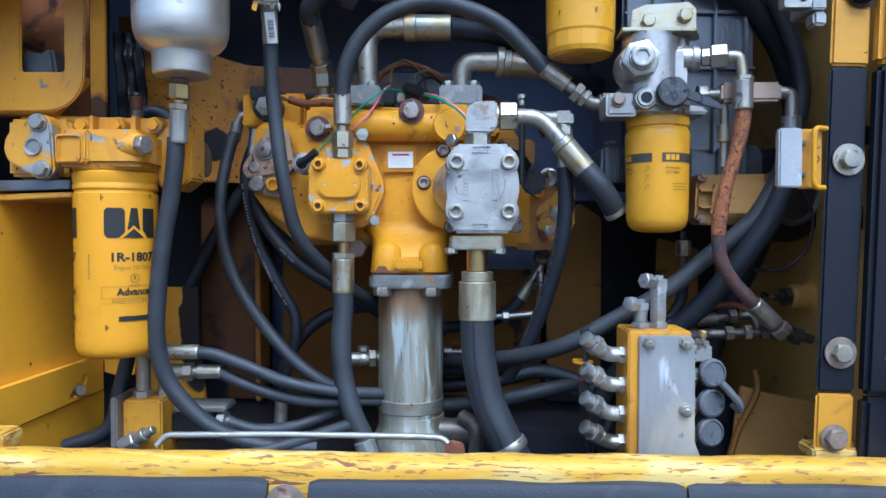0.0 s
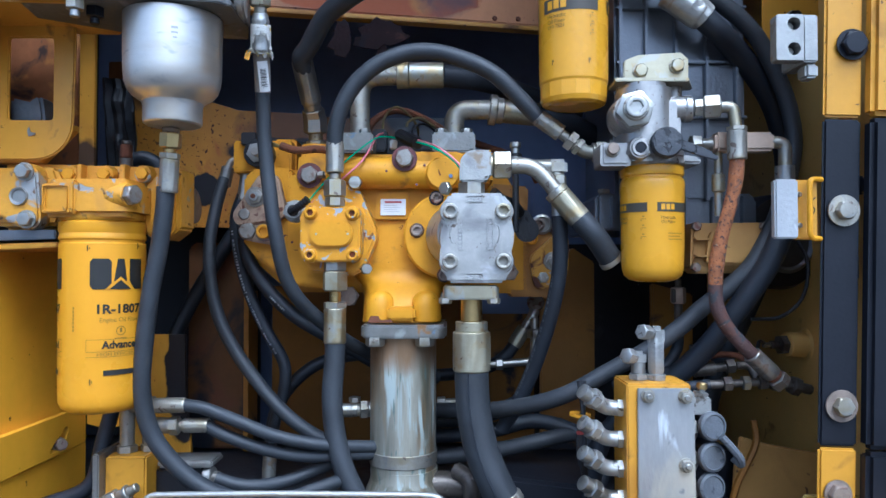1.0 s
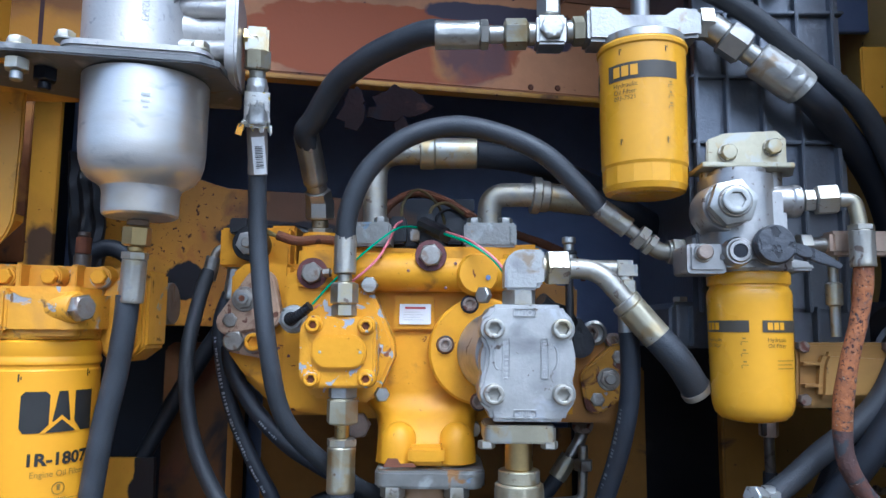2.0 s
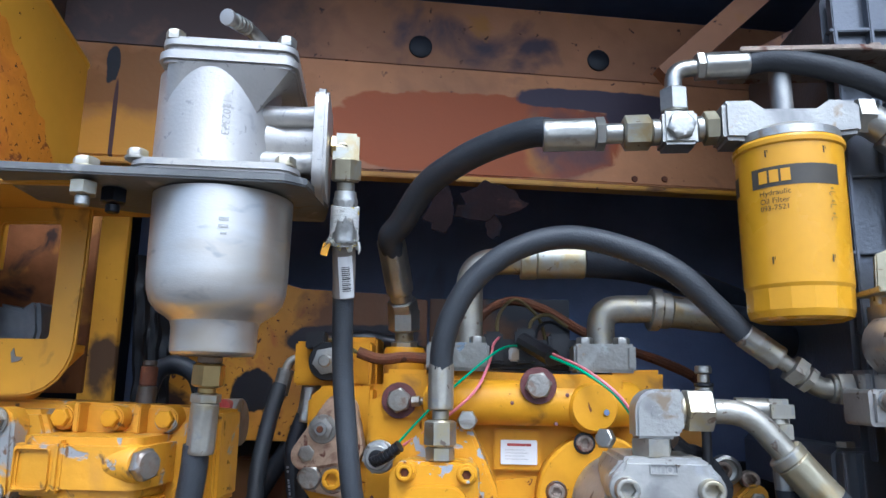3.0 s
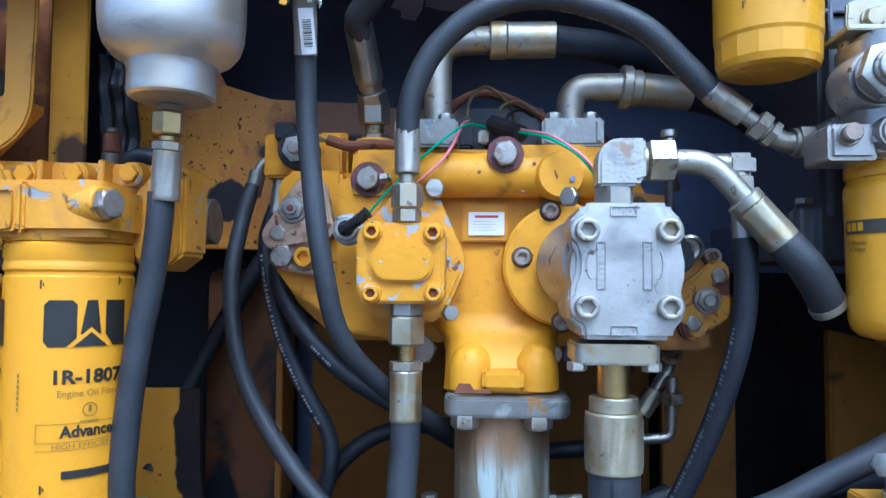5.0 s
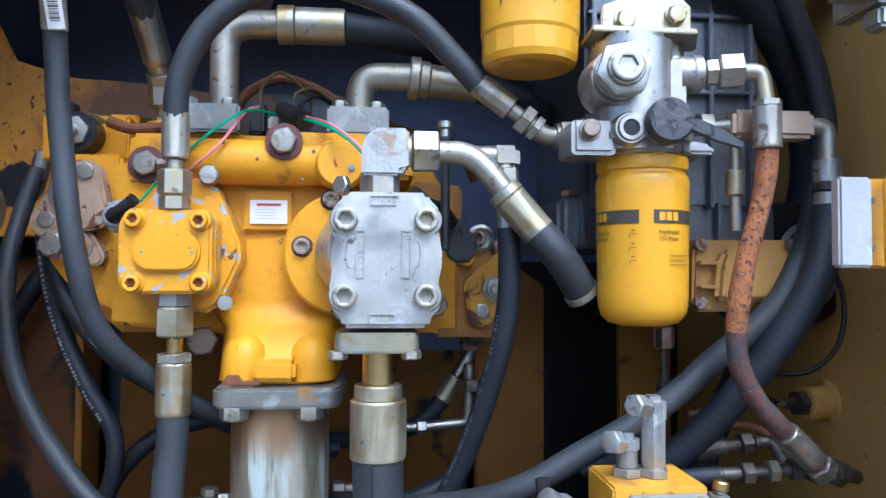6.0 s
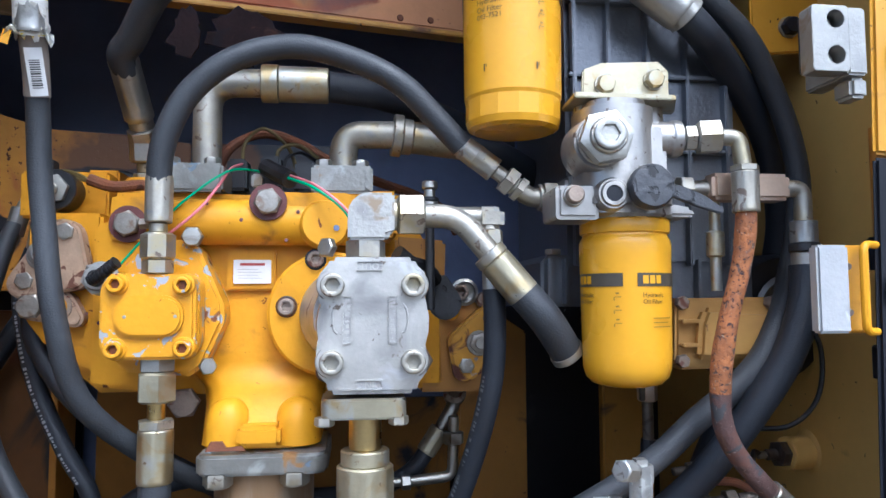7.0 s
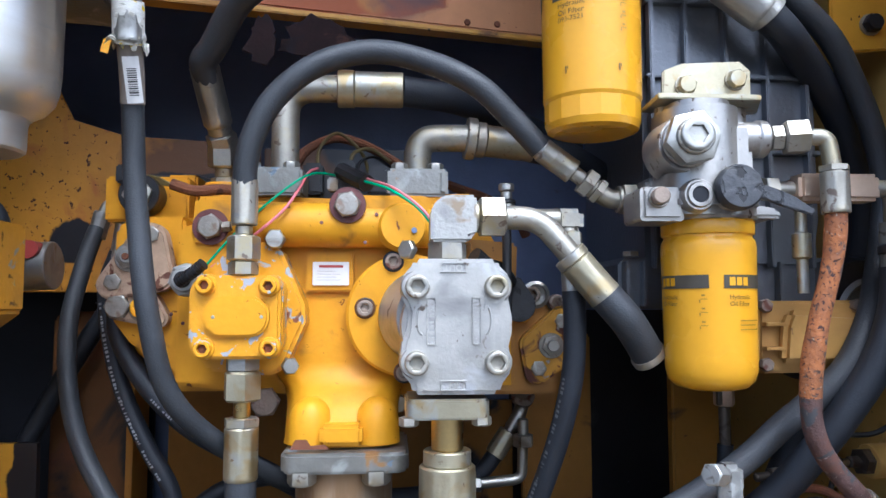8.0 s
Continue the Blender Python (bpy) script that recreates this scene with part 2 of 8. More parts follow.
M_CAP = shader("cracked_black_rubber_cap", (0.048, 0.050, 0.056), 0.6, var=0.3, scale=60, bump=0.7, grain=160, layers=[((0.012, 0.012, 0.014), 50, 0.32, 0.03, 0.5, 0), ((0.12, 0.12, 0.125), 70, 0.12, 0.08, 0.7, 0)])
M_GALV = shader("chalky_galvanised_plate", (0.38, 0.38, 0.37), 0.42, 0.6, var=0.16, scale=15, bump=0.25, grain=240, stretch=(1, 1, 0.4), layers=[((0.52, 0.48, 0.37), 10, 0.33, 0.1, 0.47, 0.30), ((0.60, 0.62, 0.64), 26, 0.24, 0.06, 0.51, 0.24), ((0.24, 0.24, 0.24), 40, 0.16, 0.06, 0.51, 0.36)])
M_ORANGE = shader("rusty_orange_steel", (0.60, 0.25, 0.03), 0.55, var=0.25, scale=20, bump=0.3, layers=[((0.45, 0.13, 0.03), 22, 0.3, 0.1, 0.8, 0)])
M_WHITE = shader("scuffed_white_block", (0.38, 0.38, 0.375), 0.5, 0.15, var=0.10, scale=18, bump=0.3, layers=[((0.28, 0.28, 0.28), 22, 0.30, 0.1, 0.6, 0.2), ((0.60, 0.61, 0.62), 30, 0.2, 0.06, 0.6, 0)])
M_RUSTHOSE = shader("rusty_braided_hose", (0.30, 0.11, 0.035), 0.85, var=0.4, scale=60, bump=1.2, grain=240, layers=[((0.19, 0.07, 0.03), 60, 0.45, 0.16, 0.8, 0), ((0.070, 0.045, 0.038), 30, 0.30, 0.06, 0.7, 0), ((0.09, 0.05, 0.035), 120, 0.30, 0.06, 0.8, 0), ((0.34, 0.26, 0.19), 260, 0.18, 0.05, 0.8, 0.2), ((0.05, 0.022, 0.018), 300, 0.30, 0.03, 0.8, 0)])
M_DARKHOSE = shader("stained_brown_hose", (0.085, 0.045, 0.038), 0.7, var=0.35, scale=60, bump=0.8, grain=300, layers=[((0.11, 0.05, 0.035), 50, 0.34, 0.1, 0.8, 0), ((0.045, 0.046, 0.05), 70, 0.36, 0.05, 0.7, 0), ((0.24, 0.20, 0.17), 240, 0.16, 0.05, 0.8, 0)])
M_LOOM = shader("brown_braided_loom", (0.14, 0.05, 0.02), 0.8, var=0.3, scale=60, bump=0.9, grain=600, layers=[((0.05, 0.02, 0.012), 90, 0.3, 0.1, 0.9, 0)])
M_GREEN = shader("green_wire_insulation", (0.02, 0.36, 0.17), 0.4, var=0.1, scale=60, bump=0.05)
M_PINK = shader("pink_wire_insulation", (0.60, 0.17, 0.19), 0.4, var=0.1, scale=60, bump=0.05)
M_OLIVE = shader("olive_wire_insulation", (0.16, 0.12, 0.04), 0.5, var=0.2, scale=60, bump=0.1)
M_INK = shader("black_ink", (0.02, 0.018, 0.014), 0.5, var=0.2, scale=90, bump=0.02)
M_GREYINK = shader("brown_band_ink", (0.055, 0.045, 0.03), 0.5, var=0.15, scale=60, bump=0.02)
M_FADED = shader("faded_ink", (0.22, 0.13, 0.02), 0.5, var=0.2, scale=90, bump=0.02)
M_LABEL = shader("white_label", (0.72, 0.71, 0.69), 0.5, var=0.08, scale=40, bump=0.05)
M_REDINK = shader("red_ink", (0.34, 0.05, 0.04), 0.5, var=0.1, scale=60, bump=0.02)
M_TAPE = shader("yellow_white_tape", (0.74, 0.73, 0.68), 0.45, var=0.10, scale=30, bump=0.5, layers=[((0.74, 0.56, 0.01), 46, 0.30, 0.02, 0.5, 0), ((0.42, 0.40, 0.34), 70, 0.30, 0.05, 0.4, 0)], stretch=(1, 1, 2.5))
M_PRINT = shader("white_hose_print", (0.30, 0.31, 0.33), 0.6, var=0.1, scale=40, bump=0.02)
M_BRASS = shader("dull_brass", (0.56, 0.42, 0.18), 0.32, 1.0, var=0.15, scale=30, bump=0.1, layers=[((0.50, 0.47, 0.40), 30, 0.3, 0.2, 0.35, 1.0)])
M_GROUND = shader("dusty_gravel_ground", (0.085, 0.075, 0.062), 0.9, var=0.25, scale=1.2, bump=0.6, grain=30)
M_SLEEVE = shader("dull_taupe_sleeve", (0.21, 0.18, 0.15), 0.5, var=0.15, scale=30, bump=0.2, layers=[((0.30, 0.27, 0.23), 30, 0.3, 0.2, 0.5, 0)], stretch=(1, 1, 0.4))
M_TEAR = shader("crumpled_grey_plastic", (0.13, 0.14, 0.15), 0.5, var=0.3, scale=20, bump=0.5)
# Darker than the casting: recess shade put into the lettering fields' colour.
M_CASTFIELD = shader("darkened_cast_field", (0.38, 0.37, 0.35), 0.6, 0.4, var=0.25, scale=40, bump=0.4, layers=[((0.16, 0.14, 0.12), 60, 0.3, 0.1, 0.7, 0.2)])
M_FLANGE = shader("chipped_grey_flange", (0.29, 0.28, 0.25), 0.4, 0.7, var=0.2, scale=20, bump=0.35, grain=200, layers=[((0.42, 0.42, 0.39), 24, 0.34, 0.08, 0.36, 0.58), ((0.20, 0.25, 0.31), 40, 0.2, 0.03, 0.36, 0.29), ((0.28, 0.15, 0.05), 30, 0.24, 0.05, 0.50, 0.14)])
M_GRIMY = shader("grimy_brown_steel", (0.13, 0.11, 0.09), 0.42, 0.6, var=0.3, scale=40, bump=0.3, grain=260, layers=[((0.06, 0.042, 0.034), 50, 0.40, 0.1, 0.56, 0.2), ((0.30, 0.27, 0.21), 60, 0.20, 0.1, 0.4, 0.8)])
M_ADAPT = shader("dark_cast_aluminium", (0.42, 0.40, 0.37), 0.38, 0.78, var=0.2, scale=22, bump=0.12, grain=300, layers=[((0.14, 0.13, 0.12), 18, 0.36, 0.14, 0.36, 0.87), ((0.46, 0.455, 0.44), 36, 0.30, 0.10, 0.30, 1.00), ((0.10, 0.07, 0.05), 90, 0.22, 0.06, 0.43, 0.43)])
# Ragged orange wear; its bright base also holds the sun on the plate.
M_WEAR = shader("sunlit_orange_wear", (0.62, 0.225, 0.010), 0.5, var=0.2, scale=14, bump=0.3, layers=[((0.42, 0.12, 0.012), 14, 0.42, 0.2, 0.7, 0), ((0.20, 0.06, 0.015), 60, 0.24, 0.05, 0.8, 0), ((0.10, 0.035, 0.015), 150, 0.2, 0.03, 0.8, 0)])
M_SILVER = shader("pale_zinc_fitting", (0.42, 0.415, 0.39), 0.46, 0.85, var=0.2, scale=30, bump=0.2, grain=260, layers=[((0.27, 0.265, 0.25), 34, 0.36, 0.12, 0.44, 0.85), ((0.13, 0.115, 0.095), 80, 0.24, 0.06, 0.5, 0.5)])
M_CAPGREY = shader("dusty_grey_rubber", (0.095, 0.10, 0.11), 0.6, var=0.25, scale=50, bump=0.4, layers=[((0.04, 0.042, 0.048), 60, 0.32, 0.06, 0.6, 0), ((0.17, 0.175, 0.185), 70, 0.16, 0.1, 0.7, 0)])
M_BOWL = shader("spun_aluminium_bowl", (0.66, 0.63, 0.58), 0.36, 0.74, var=0.08, scale=8, bump=0.08, grain=300, stretch=(1, 1, 2.5), layers=[((0.54, 0.46, 0.34), 7, 0.44, 0.25, 0.33, 0.85), ((0.46, 0.45, 0.43), 26, 0.30, 0.12, 0.35, 0.85)])
M_BOLT = shader("dull_brown_bolt_steel", (0.32, 0.295, 0.255), 0.4, 0.8, var=0.25, scale=50, bump=0.35, grain=260, layers=[((0.20, 0.14, 0.10), 60, 0.38, 0.1, 0.50, 0.29), ((0.46, 0.44, 0.40), 70, 0.24, 0.1, 0.36, 0.87)])
M_BROWN = shader("rust_brown_stain", (0.17, 0.068, 0.024), 0.6, var=0.3, scale=12, bump=0.2, layers=[((0.36, 0.17, 0.03), 16, 0.34, 0.15, 0.6, 0), ((0.04, 0.025, 0.022), 20, 0.26, 0.08, 0.5, 0)], spec=0.2)
M_PLATE = shader("worn_dark_steel_plate", (0.15, 0.148, 0.14), 0.5, 0.5, var=0.25, scale=14, bump=0.2, layers=[((0.30, 0.29, 0.27), 30, 0.24, 0.08, 0.45, 0.7), ((0.16, 0.09, 0.04), 24, 0.24, 0.1, 0.7, 0.1)])
M_HOSEPRINT = shader("worn_grey_hose_print", (0.11, 0.115, 0.12), 0.6, var=0.2, scale=60, bump=0.02)
M_WALLR = shader("faded_ochre_side_paint", (0.76, 0.47, 0.12), 0.45, var=0.10, scale=5, bump=0.15, grain=120, layers=[((0.62, 0.36, 0.08), 4, 0.30, 0.3, 0.5, 0), ((0.16, 0.08, 0.03), 80, 0.08, 0.03, 0.7, 0), ((0.30, 0.15, 0.04), 14, 0.14, 0.08, 0.6, 0)])
M_COVER = shader("dull_beige_ochre_casting", (0.46, 0.26, 0.065), 0.55, var=0.12, scale=12, bump=0.25, grain=140, layers=[((0.34, 0.18, 0.05), 12, 0.36, 0.2, 0.6, 0), ((0.12, 0.06, 0.03), 70, 0.16, 0.05, 0.7, 0)])
M_GREYHOSE = shader("matt_grey_rubber_hose", (0.030, 0.032, 0.036), 0.6, var=0.2, scale=25, bump=0.3, grain=500, layers=[((0.075, 0.075, 0.08), 18, 0.24, 0.3, 0.75, 0), ((0.024, 0.024, 0.028), 40, 0.16, 0.12, 0.5, 0)])
# Rust and oil stains; the upper-left brown spot is shade put into the paint.
M_REARPANEL = shader("stained_rear_ochre_paint", (0.52, 0.235, 0.014), 0.5, var=0.25, scale=6, bump=0.25, grain=120, layers=[((0.28, 0.11, 0.015), 6, 0.48, 0.3, 0.55, 0), ((0.36, 0.12, 0.02), 22, 0.30, 0.12, 0.6, 0), ((0.07, 0.025, 0.012), 130, 0.24, 0.03, 0.8, 0)], spots=[(-0.28, 1.905, 0.13, 0.075, 1.6, 0.5, (0.13, 0.055, 0.016), 0.55), (-0.315, 1.882, 0.115, 0.026, 1.5, 0.25, (0.012, 0.010, 0.014), 0.5), (-0.468, 1.802, 0.036, 0.034, 2.2, 0.25, (0.010, 0.009, 0.012), 0.5), (-0.61, 1.76, 0.05, 0.05, 2.4, 0.4, (0.05, 0.022, 0.015), 0.6), (-0.60, 2.03, 0.10, 0.07, 2.0, 0.7, (0.16, 0.065, 0.014), 0.6)])
M_STRAP = shader("strap_ochre_paint", (0.52, 0.25, 0.012), 0.45, var=0.16, scale=6, bump=0.2, grain=120, layers=[((0.30, 0.12, 0.012), 5, 0.36, 0.3, 0.6, 0), ((0.06, 0.03, 0.015), 110, 0.12, 0.04, 0.8, 0)], spots=[(-0.622, 1.835, 0.022, 0.045, 3.4, 0.9, (0.07, 0.035, 0.014), 0.6), (-0.628, 1.72, 0.05, 0.05, 2.0, 0.5, (0.05, 0.025, 0.015), 0.6)])
# At its left end the web is browner above and yellower below.
M_BEAMWEB = shader("stained_beam_web_paint", (0.50, 0.23, 0.095), 0.5, var=0.25, scale=4, bump=0.2, grain=120, layers=[((0.24, 0.105, 0.06), 5, 0.42, 0.2, 0.5, 0), ((0.10, 0.06, 0.06), 6, 0.20, 0.1, 0.5, 0), ((0.08, 0.04, 0.03), 70, 0.16, 0.05, 0.7, 0)], spec=0.3, spots=[(-0.12, 2.16, 0.21, 0.062, 0.9, 0.10, (0.36, 0.085, 0.014), 0.45), (-0.03, 2.15, 0.030, 0.05, 1.8, 0.6, (0.48, 0.19, 0.04), 0.5), (0.010, 2.160, 0.070, 0.060, 2.2, 0.9, (0.15, 0.06, 0.05), 0.45), (0.055, 2.222, 0.125, 0.017, 1.5, 0.25, (0.065, 0.05, 0.07), 0.5), (0.125, 2.196, 0.058, 0.026, 2.0, 0.25, (0.065, 0.05, 0.07), 0.5), (-0.52, 2.20, 0.20, 0.085, 1.4, 0.8, (0.22, 0.095, 0.018), 0.5), (-0.56, 2.125, 0.14, 0.045, 1.8, 0.8, (0.48, 0.225, 0.012), 0.5), (-0.600, 2.225, 0.009, 0.026, 3.4, 0.2, (0.010, 0.011, 0.016), 0.5), (-0.592, 2.14, 0.003, 0.07, 0.8, 0.3, (0.05, 0.02, 0.02), 0.5)])
M_FLAKE = shader("sooty_brown_flake", (0.024, 0.014, 0.014), 0.85, spec=0.12, var=0.35, scale=30, bump=0.5, grain=160, layers=[((0.09, 0.042, 0.028), 40, 0.24, 0.10, 0.8, 0), ((0.012, 0.012, 0.018), 26, 0.42, 0.12, 0.6, 0)])
M_WORNFLANGE = shader("flange_worn_to_grey", (0.55, 0.27, 0.012), 0.42, var=0.15, bump=0.4, grain=140, layers=[((0.40, 0.39, 0.37), 26, 0.52, 0.06, 0.42, 0.6), ((0.60, 0.28, 0.01), 40, 0.26, 0.04, 0.5, 0), ((0.14, 0.08, 0.04), 70, 0.22, 0.06, 0.8, 0)])

# ---- building kit ----


SEAT = [Matrix.Identity(4)]


def seat(k=1.0, turn=0.0, about=(0, 0)):
    """Sets the size of the assembly that follows, about a point in the bay's opening, or its turn about an upright; seat() ends it."""
    if turn:
        SEAT[0] = Matrix.Translation((*about, 0)) @ Matrix.Rotation(radians(turn), 4, "Z") @ Matrix.Translation((-about[0], -about[1], 0))
        return
    SEAT[0] = Matrix.Translation((-0.031, 0.424, 1.7345)) @ Matrix.Scale(k, 4) @ Matrix.Translation((0.031, -0.424, -1.7345))


def part(name, bm, material, parent=None, label="", sharp=32):
    """Links a bmesh in world coordinates as one mesh object, under a thing or a part where one is given."""
    me = bpy.data.meshes.new(name)
    bm.transform(SEAT[0])
    bmesh.ops.recalc_face_normals(bm, faces=bm.faces)
    bm.to_mesh(me)
    bm.free()
    return fixed(name, me, material, parent, label, sharp)


def fixed(name, me, material, parent=None, label="", sharp=32):
    me.materials.append(material)
    for p in me.polygons:
        p.use_smooth = True
    me.set_sharp_from_angle(angle=radians(sharp))
    ob = new(name, me)
    if parent is not None:
        ob.parent = parent
        if parent.type == "EMPTY":
            ob.matrix_parent_inverse = Matrix.Translation(-parent.location)
    return tagged(ob, label)


def thing(name, place, label, category, group="", kind=""):
    ob = new(name)
    ob.location = SEAT[0] @ Vector(place)
    ob.empty_display_size = 0.02
    return tagged(ob, label, category, group, kind)


def axis(p, d, spin=0.0):
    """The pose at p whose z points along d."""
    q = Vector(d).normalized().to_track_quat("Z", "Y").to_matrix().to_4x4()
    return Matrix.Translation(p) @ q @ Matrix.Rotation(radians(spin), 4, "Z")


def soften(bm, width, segments=2, angle=28):
    if width > 0:
        es = [e for e in bm.edges if len(e.link_faces) == 2 and e.calc_face_angle(0) > radians(angle)]
        bmesh.ops.bevel(bm, geom=es, offset=width, segments=segments, affect="EDGES", clamp_overlap=True)
    return bm


def box(x0, x1, y0, y1, z0, z1, bev=0.002, m=None):
    bm = bmesh.new()
    bmesh.ops.create_cube(bm, size=1)
    for v in bm.verts:
        v.co = Vector((x0 + (v.co.x + 0.5) * (x1 - x0), y0 + (v.co.y + 0.5) * (y1 - y0), z0 + (v.co.z + 0.5) * (z1 - z0)))
    soften(bm, bev)
    if m is not None:
        bm.transform(m)
    return bm


def prism(outline, y0, y1, bev=0.002, m=None, holes=()):
    """A plate with an outline in x and z, from y0 (front) to y1. holes: rings in x and z cut right through."""
    bm = bmesh.new()
    rings = [outline, *holes]
    edges = []
    for ring in rings:
        vs = [bm.verts.new((x, y0, z)) for x, z in ring]
        edges += [bm.edges.new((vs[i], vs[(i + 1) % len(vs)])) for i in range(len(vs))]
    if holes:
        bmesh.ops.triangle_fill(bm, edges=edges, use_beauty=True, use_dissolve=False)
    else:
        bm.faces.new([v for v in bm.verts])
    out = bmesh.ops.extrude_face_region(bm, geom=list(bm.faces))
    for v in out["geom"]:
        if isinstance(v, bmesh.types.BMVert):
            v.co.y = y1
    bmesh.ops.recalc_face_normals(bm, faces=bm.faces)
    soften(bm, bev, 2, 50)
    if m is not None:
        bm.transform(m)
    return bm


def rounded(x0, x1, z0, z1, r, n=6):
    pts = []
    for cx, cz, a in ((x1 - r, z1 - r, 0), (x0 + r, z1 - r, 90), (x0 + r, z0 + r, 180), (x1 - r, z0 + r, 270)):
        for i in range(n + 1):
            t = radians(a + 90 * i / n)
            pts.append((cx + r * math.cos(t), cz + r * math.sin(t)))
    return pts


def disc(cx, cz, r, n=32):
    return [(cx + r * math.cos(2 * math.pi * i / n), cz + r * math.sin(2 * math.pi * i / n)) for i in range(n)]


def hull(*circles, n=20):
    """The outline round several circles (x, z, r): the convex shape that a belt round them would have."""
    pts = sorted({(round(x + r * math.cos(2 * math.pi * i / n), 6), round(z + r * math.sin(2 * math.pi * i / n), 6)) for x, z, r in circles for i in range(n)})

    def half(ps):
        h = []
        for p in ps:
            while len(h) > 1 and (h[-1][0] - h[-2][0]) * (p[1] - h[-2][1]) - (h[-1][1] - h[-2][1]) * (p[0] - h[-2][0]) <= 0:
                h.pop()
            h.append(p)
        return h[:-1]

    return half(pts) + half(pts[::-1])


def lathe(profile, seg=32, m=None):
    """Turns (r, z) or (r, z, 'h') pairs round z; an h ring is a hexagon of that inner radius, an o ring has ten sides."""
    bm = bmesh.new()
    rings = []
    for p in profile:
        r, z, sides = p[0], p[1], {"h": 6, "o": 10}[p[2]] if len(p) > 2 else 0
        if r < 1e-6:
            rings.append([bm.verts.new((0, 0, z))])
            continue
        ring = []
        for i in range(seg):
            a = 2 * math.pi * i / seg
            k = 1 / math.cos((a % (2 * math.pi / sides)) - math.pi / sides) if sides else 1
            ring.append(bm.verts.new((r * k * math.cos(a), r * k * math.sin(a), z)))
        rings.append(ring)
    for a, b in zip(rings, rings[1:]):
        for i in range(seg):
            j = (i + 1) % seg
            if len(a) == 1 and len(b) > 1:
                bm.faces.new((a[0], b[i], b[j]))
            elif len(b) == 1 and len(a) > 1:
                bm.faces.new((a[i], b[0], a[j]))
            elif len(a) > 1:
                bm.faces.new((a[i], b[i], b[j], a[j]))
    for ring in (rings[0], rings[-1]):
        if len(ring) > 1:
            bm.faces.new(ring)
    if m is not None:
        bm.transform(m)
    return bm


def spline(pts, res=7):
    """A smooth line through the points (centripetal Catmull-Rom)."""
    ps = [Vector(p) for p in pts]
    if len(ps) == 2:
        return [ps[0].lerp(ps[1], i / res) for i in range(res + 1)]
    ps = [ps[0] * 2 - ps[1], *ps, ps[-1] * 2 - ps[-2]]
    out = []
    for a, b, c, d in zip(ps, ps[1:], ps[2:], ps[3:]):
        t0, t1 = 0.0, (b - a).length ** 0.5
        t2 = t1 + (c - b).length ** 0.5
        t3 = t2 + (d - c).length ** 0.5
        for i in range(res):
            t = t1 + (t2 - t1) * i / res
            a1 = a * ((t1 - t) / (t1 - t0)) + b * ((t - t0) / (t1 - t0))
            a2 = b * ((t2 - t) / (t2 - t1)) + c * ((t - t1) / (t2 - t1))
            a3 = c * ((t3 - t) / (t3 - t2)) + d * ((t - t2) / (t3 - t2))
            b1 = a1 * ((t2 - t) / (t2 - t0)) + a2 * ((t - t0) / (t2 - t0))
            b2 = a2 * ((t3 - t) / (t3 - t1)) + a3 * ((t - t1) / (t3 - t1))
            out.append(b1 * ((t2 - t) / (t2 - t1)) + b2 * ((t - t1) / (t2 - t1)))
    out.append(ps[-2])
    return out


def bent(pts, radius, n=7):
    """A line through the points with its corners rounded, as a bent pipe has them."""
    ps = [Vector(p) for p in pts]
    out = [ps[0]]
    for a, b, c in zip(ps, ps[1:], ps[2:]):
        r = min(radius, (a - b).length * 0.49, (c - b).length * 0.49)
        p, q = b + (a - b).normalized() * r, b + (c - b).normalized() * r
        for i in range(n + 1):
            t = i / n
            out.append(p * (1 - t) ** 2 + b * 2 * t * (1 - t) + q * t * t)
    return out + [ps[-1]]


def frames(line):
    """For each point of a line: the point, its way and two directions across it."""
    ways = [(line[min(i + 1, len(line) - 1)] - line[max(i - 1, 0)]).normalized() for i in range(len(line))]
    u = ways[0].orthogonal().normalized()
    if abs(u.y) < 0.5:
        u = (Vector((0, -1, 0)) - ways[0] * ways[0].dot(Vector((0, -1, 0)))).normalized() if abs(ways[0].y) < 0.9 else u
    out = []
    for p, w in zip(line, ways):
        u = (u - w * u.dot(w)).normalized()
        out.append((p, w, u, w.cross(u)))
    return out


def sweep(line, r, seg=14, wobble=0.0):
    bm = bmesh.new()
    rings = []
    for k, (p, w, u, v) in enumerate(frames(line)):
        rr = r * (1 + wobble * noise.noise(p * 40)) if wobble else r
        rings.append([bm.verts.new(p + (u * math.cos(2 * math.pi * i / seg) + v * math.sin(2 * math.pi * i / seg)) * rr) for i in range(seg)])
    for a, b in zip(rings, rings[1:]):
        for i in range(seg):
            bm.faces.new((a[i], b[i], b[(i + 1) % seg], a[(i + 1) % seg]))
    bm.faces.new(rings[0])
    bm.faces.new(rings[-1])
    return bm


def hex_bolt(parent, p, d, r=0.008, h=0.006, material=None, washer=0.0, spin=0.0, name="hex_bolt", wash_mat=None, label=""):
    """A hexagon bolt head at p, facing d. r: half the width across the flats."""
    top = axis(p, d, spin)
    z = 0.0
    head = None
    prof = [(0, -0.002), (r * 0.98, -0.002, "h"), (r, 0.0006, "h"), (r, h * 0.8, "h"), (r * 0.92, h), (r * 0.6, h * 1.02), (0, h)]
    if washer:
        z = 0.0016
        prof = [(a[0], a[1] + z, *a[2:]) for a in prof]
    head = part(name, lathe(prof, 24, top), material or M_ZINC, parent, label)
    if washer:
        part("washer", lathe([(0, -0.001), (washer * 0.97, -0.001), (washer, 0.0004), (washer * 0.98, z), (r * 0.8, z * 1.02)], 28, top), wash_mat or M_ZINC, head)
    return head


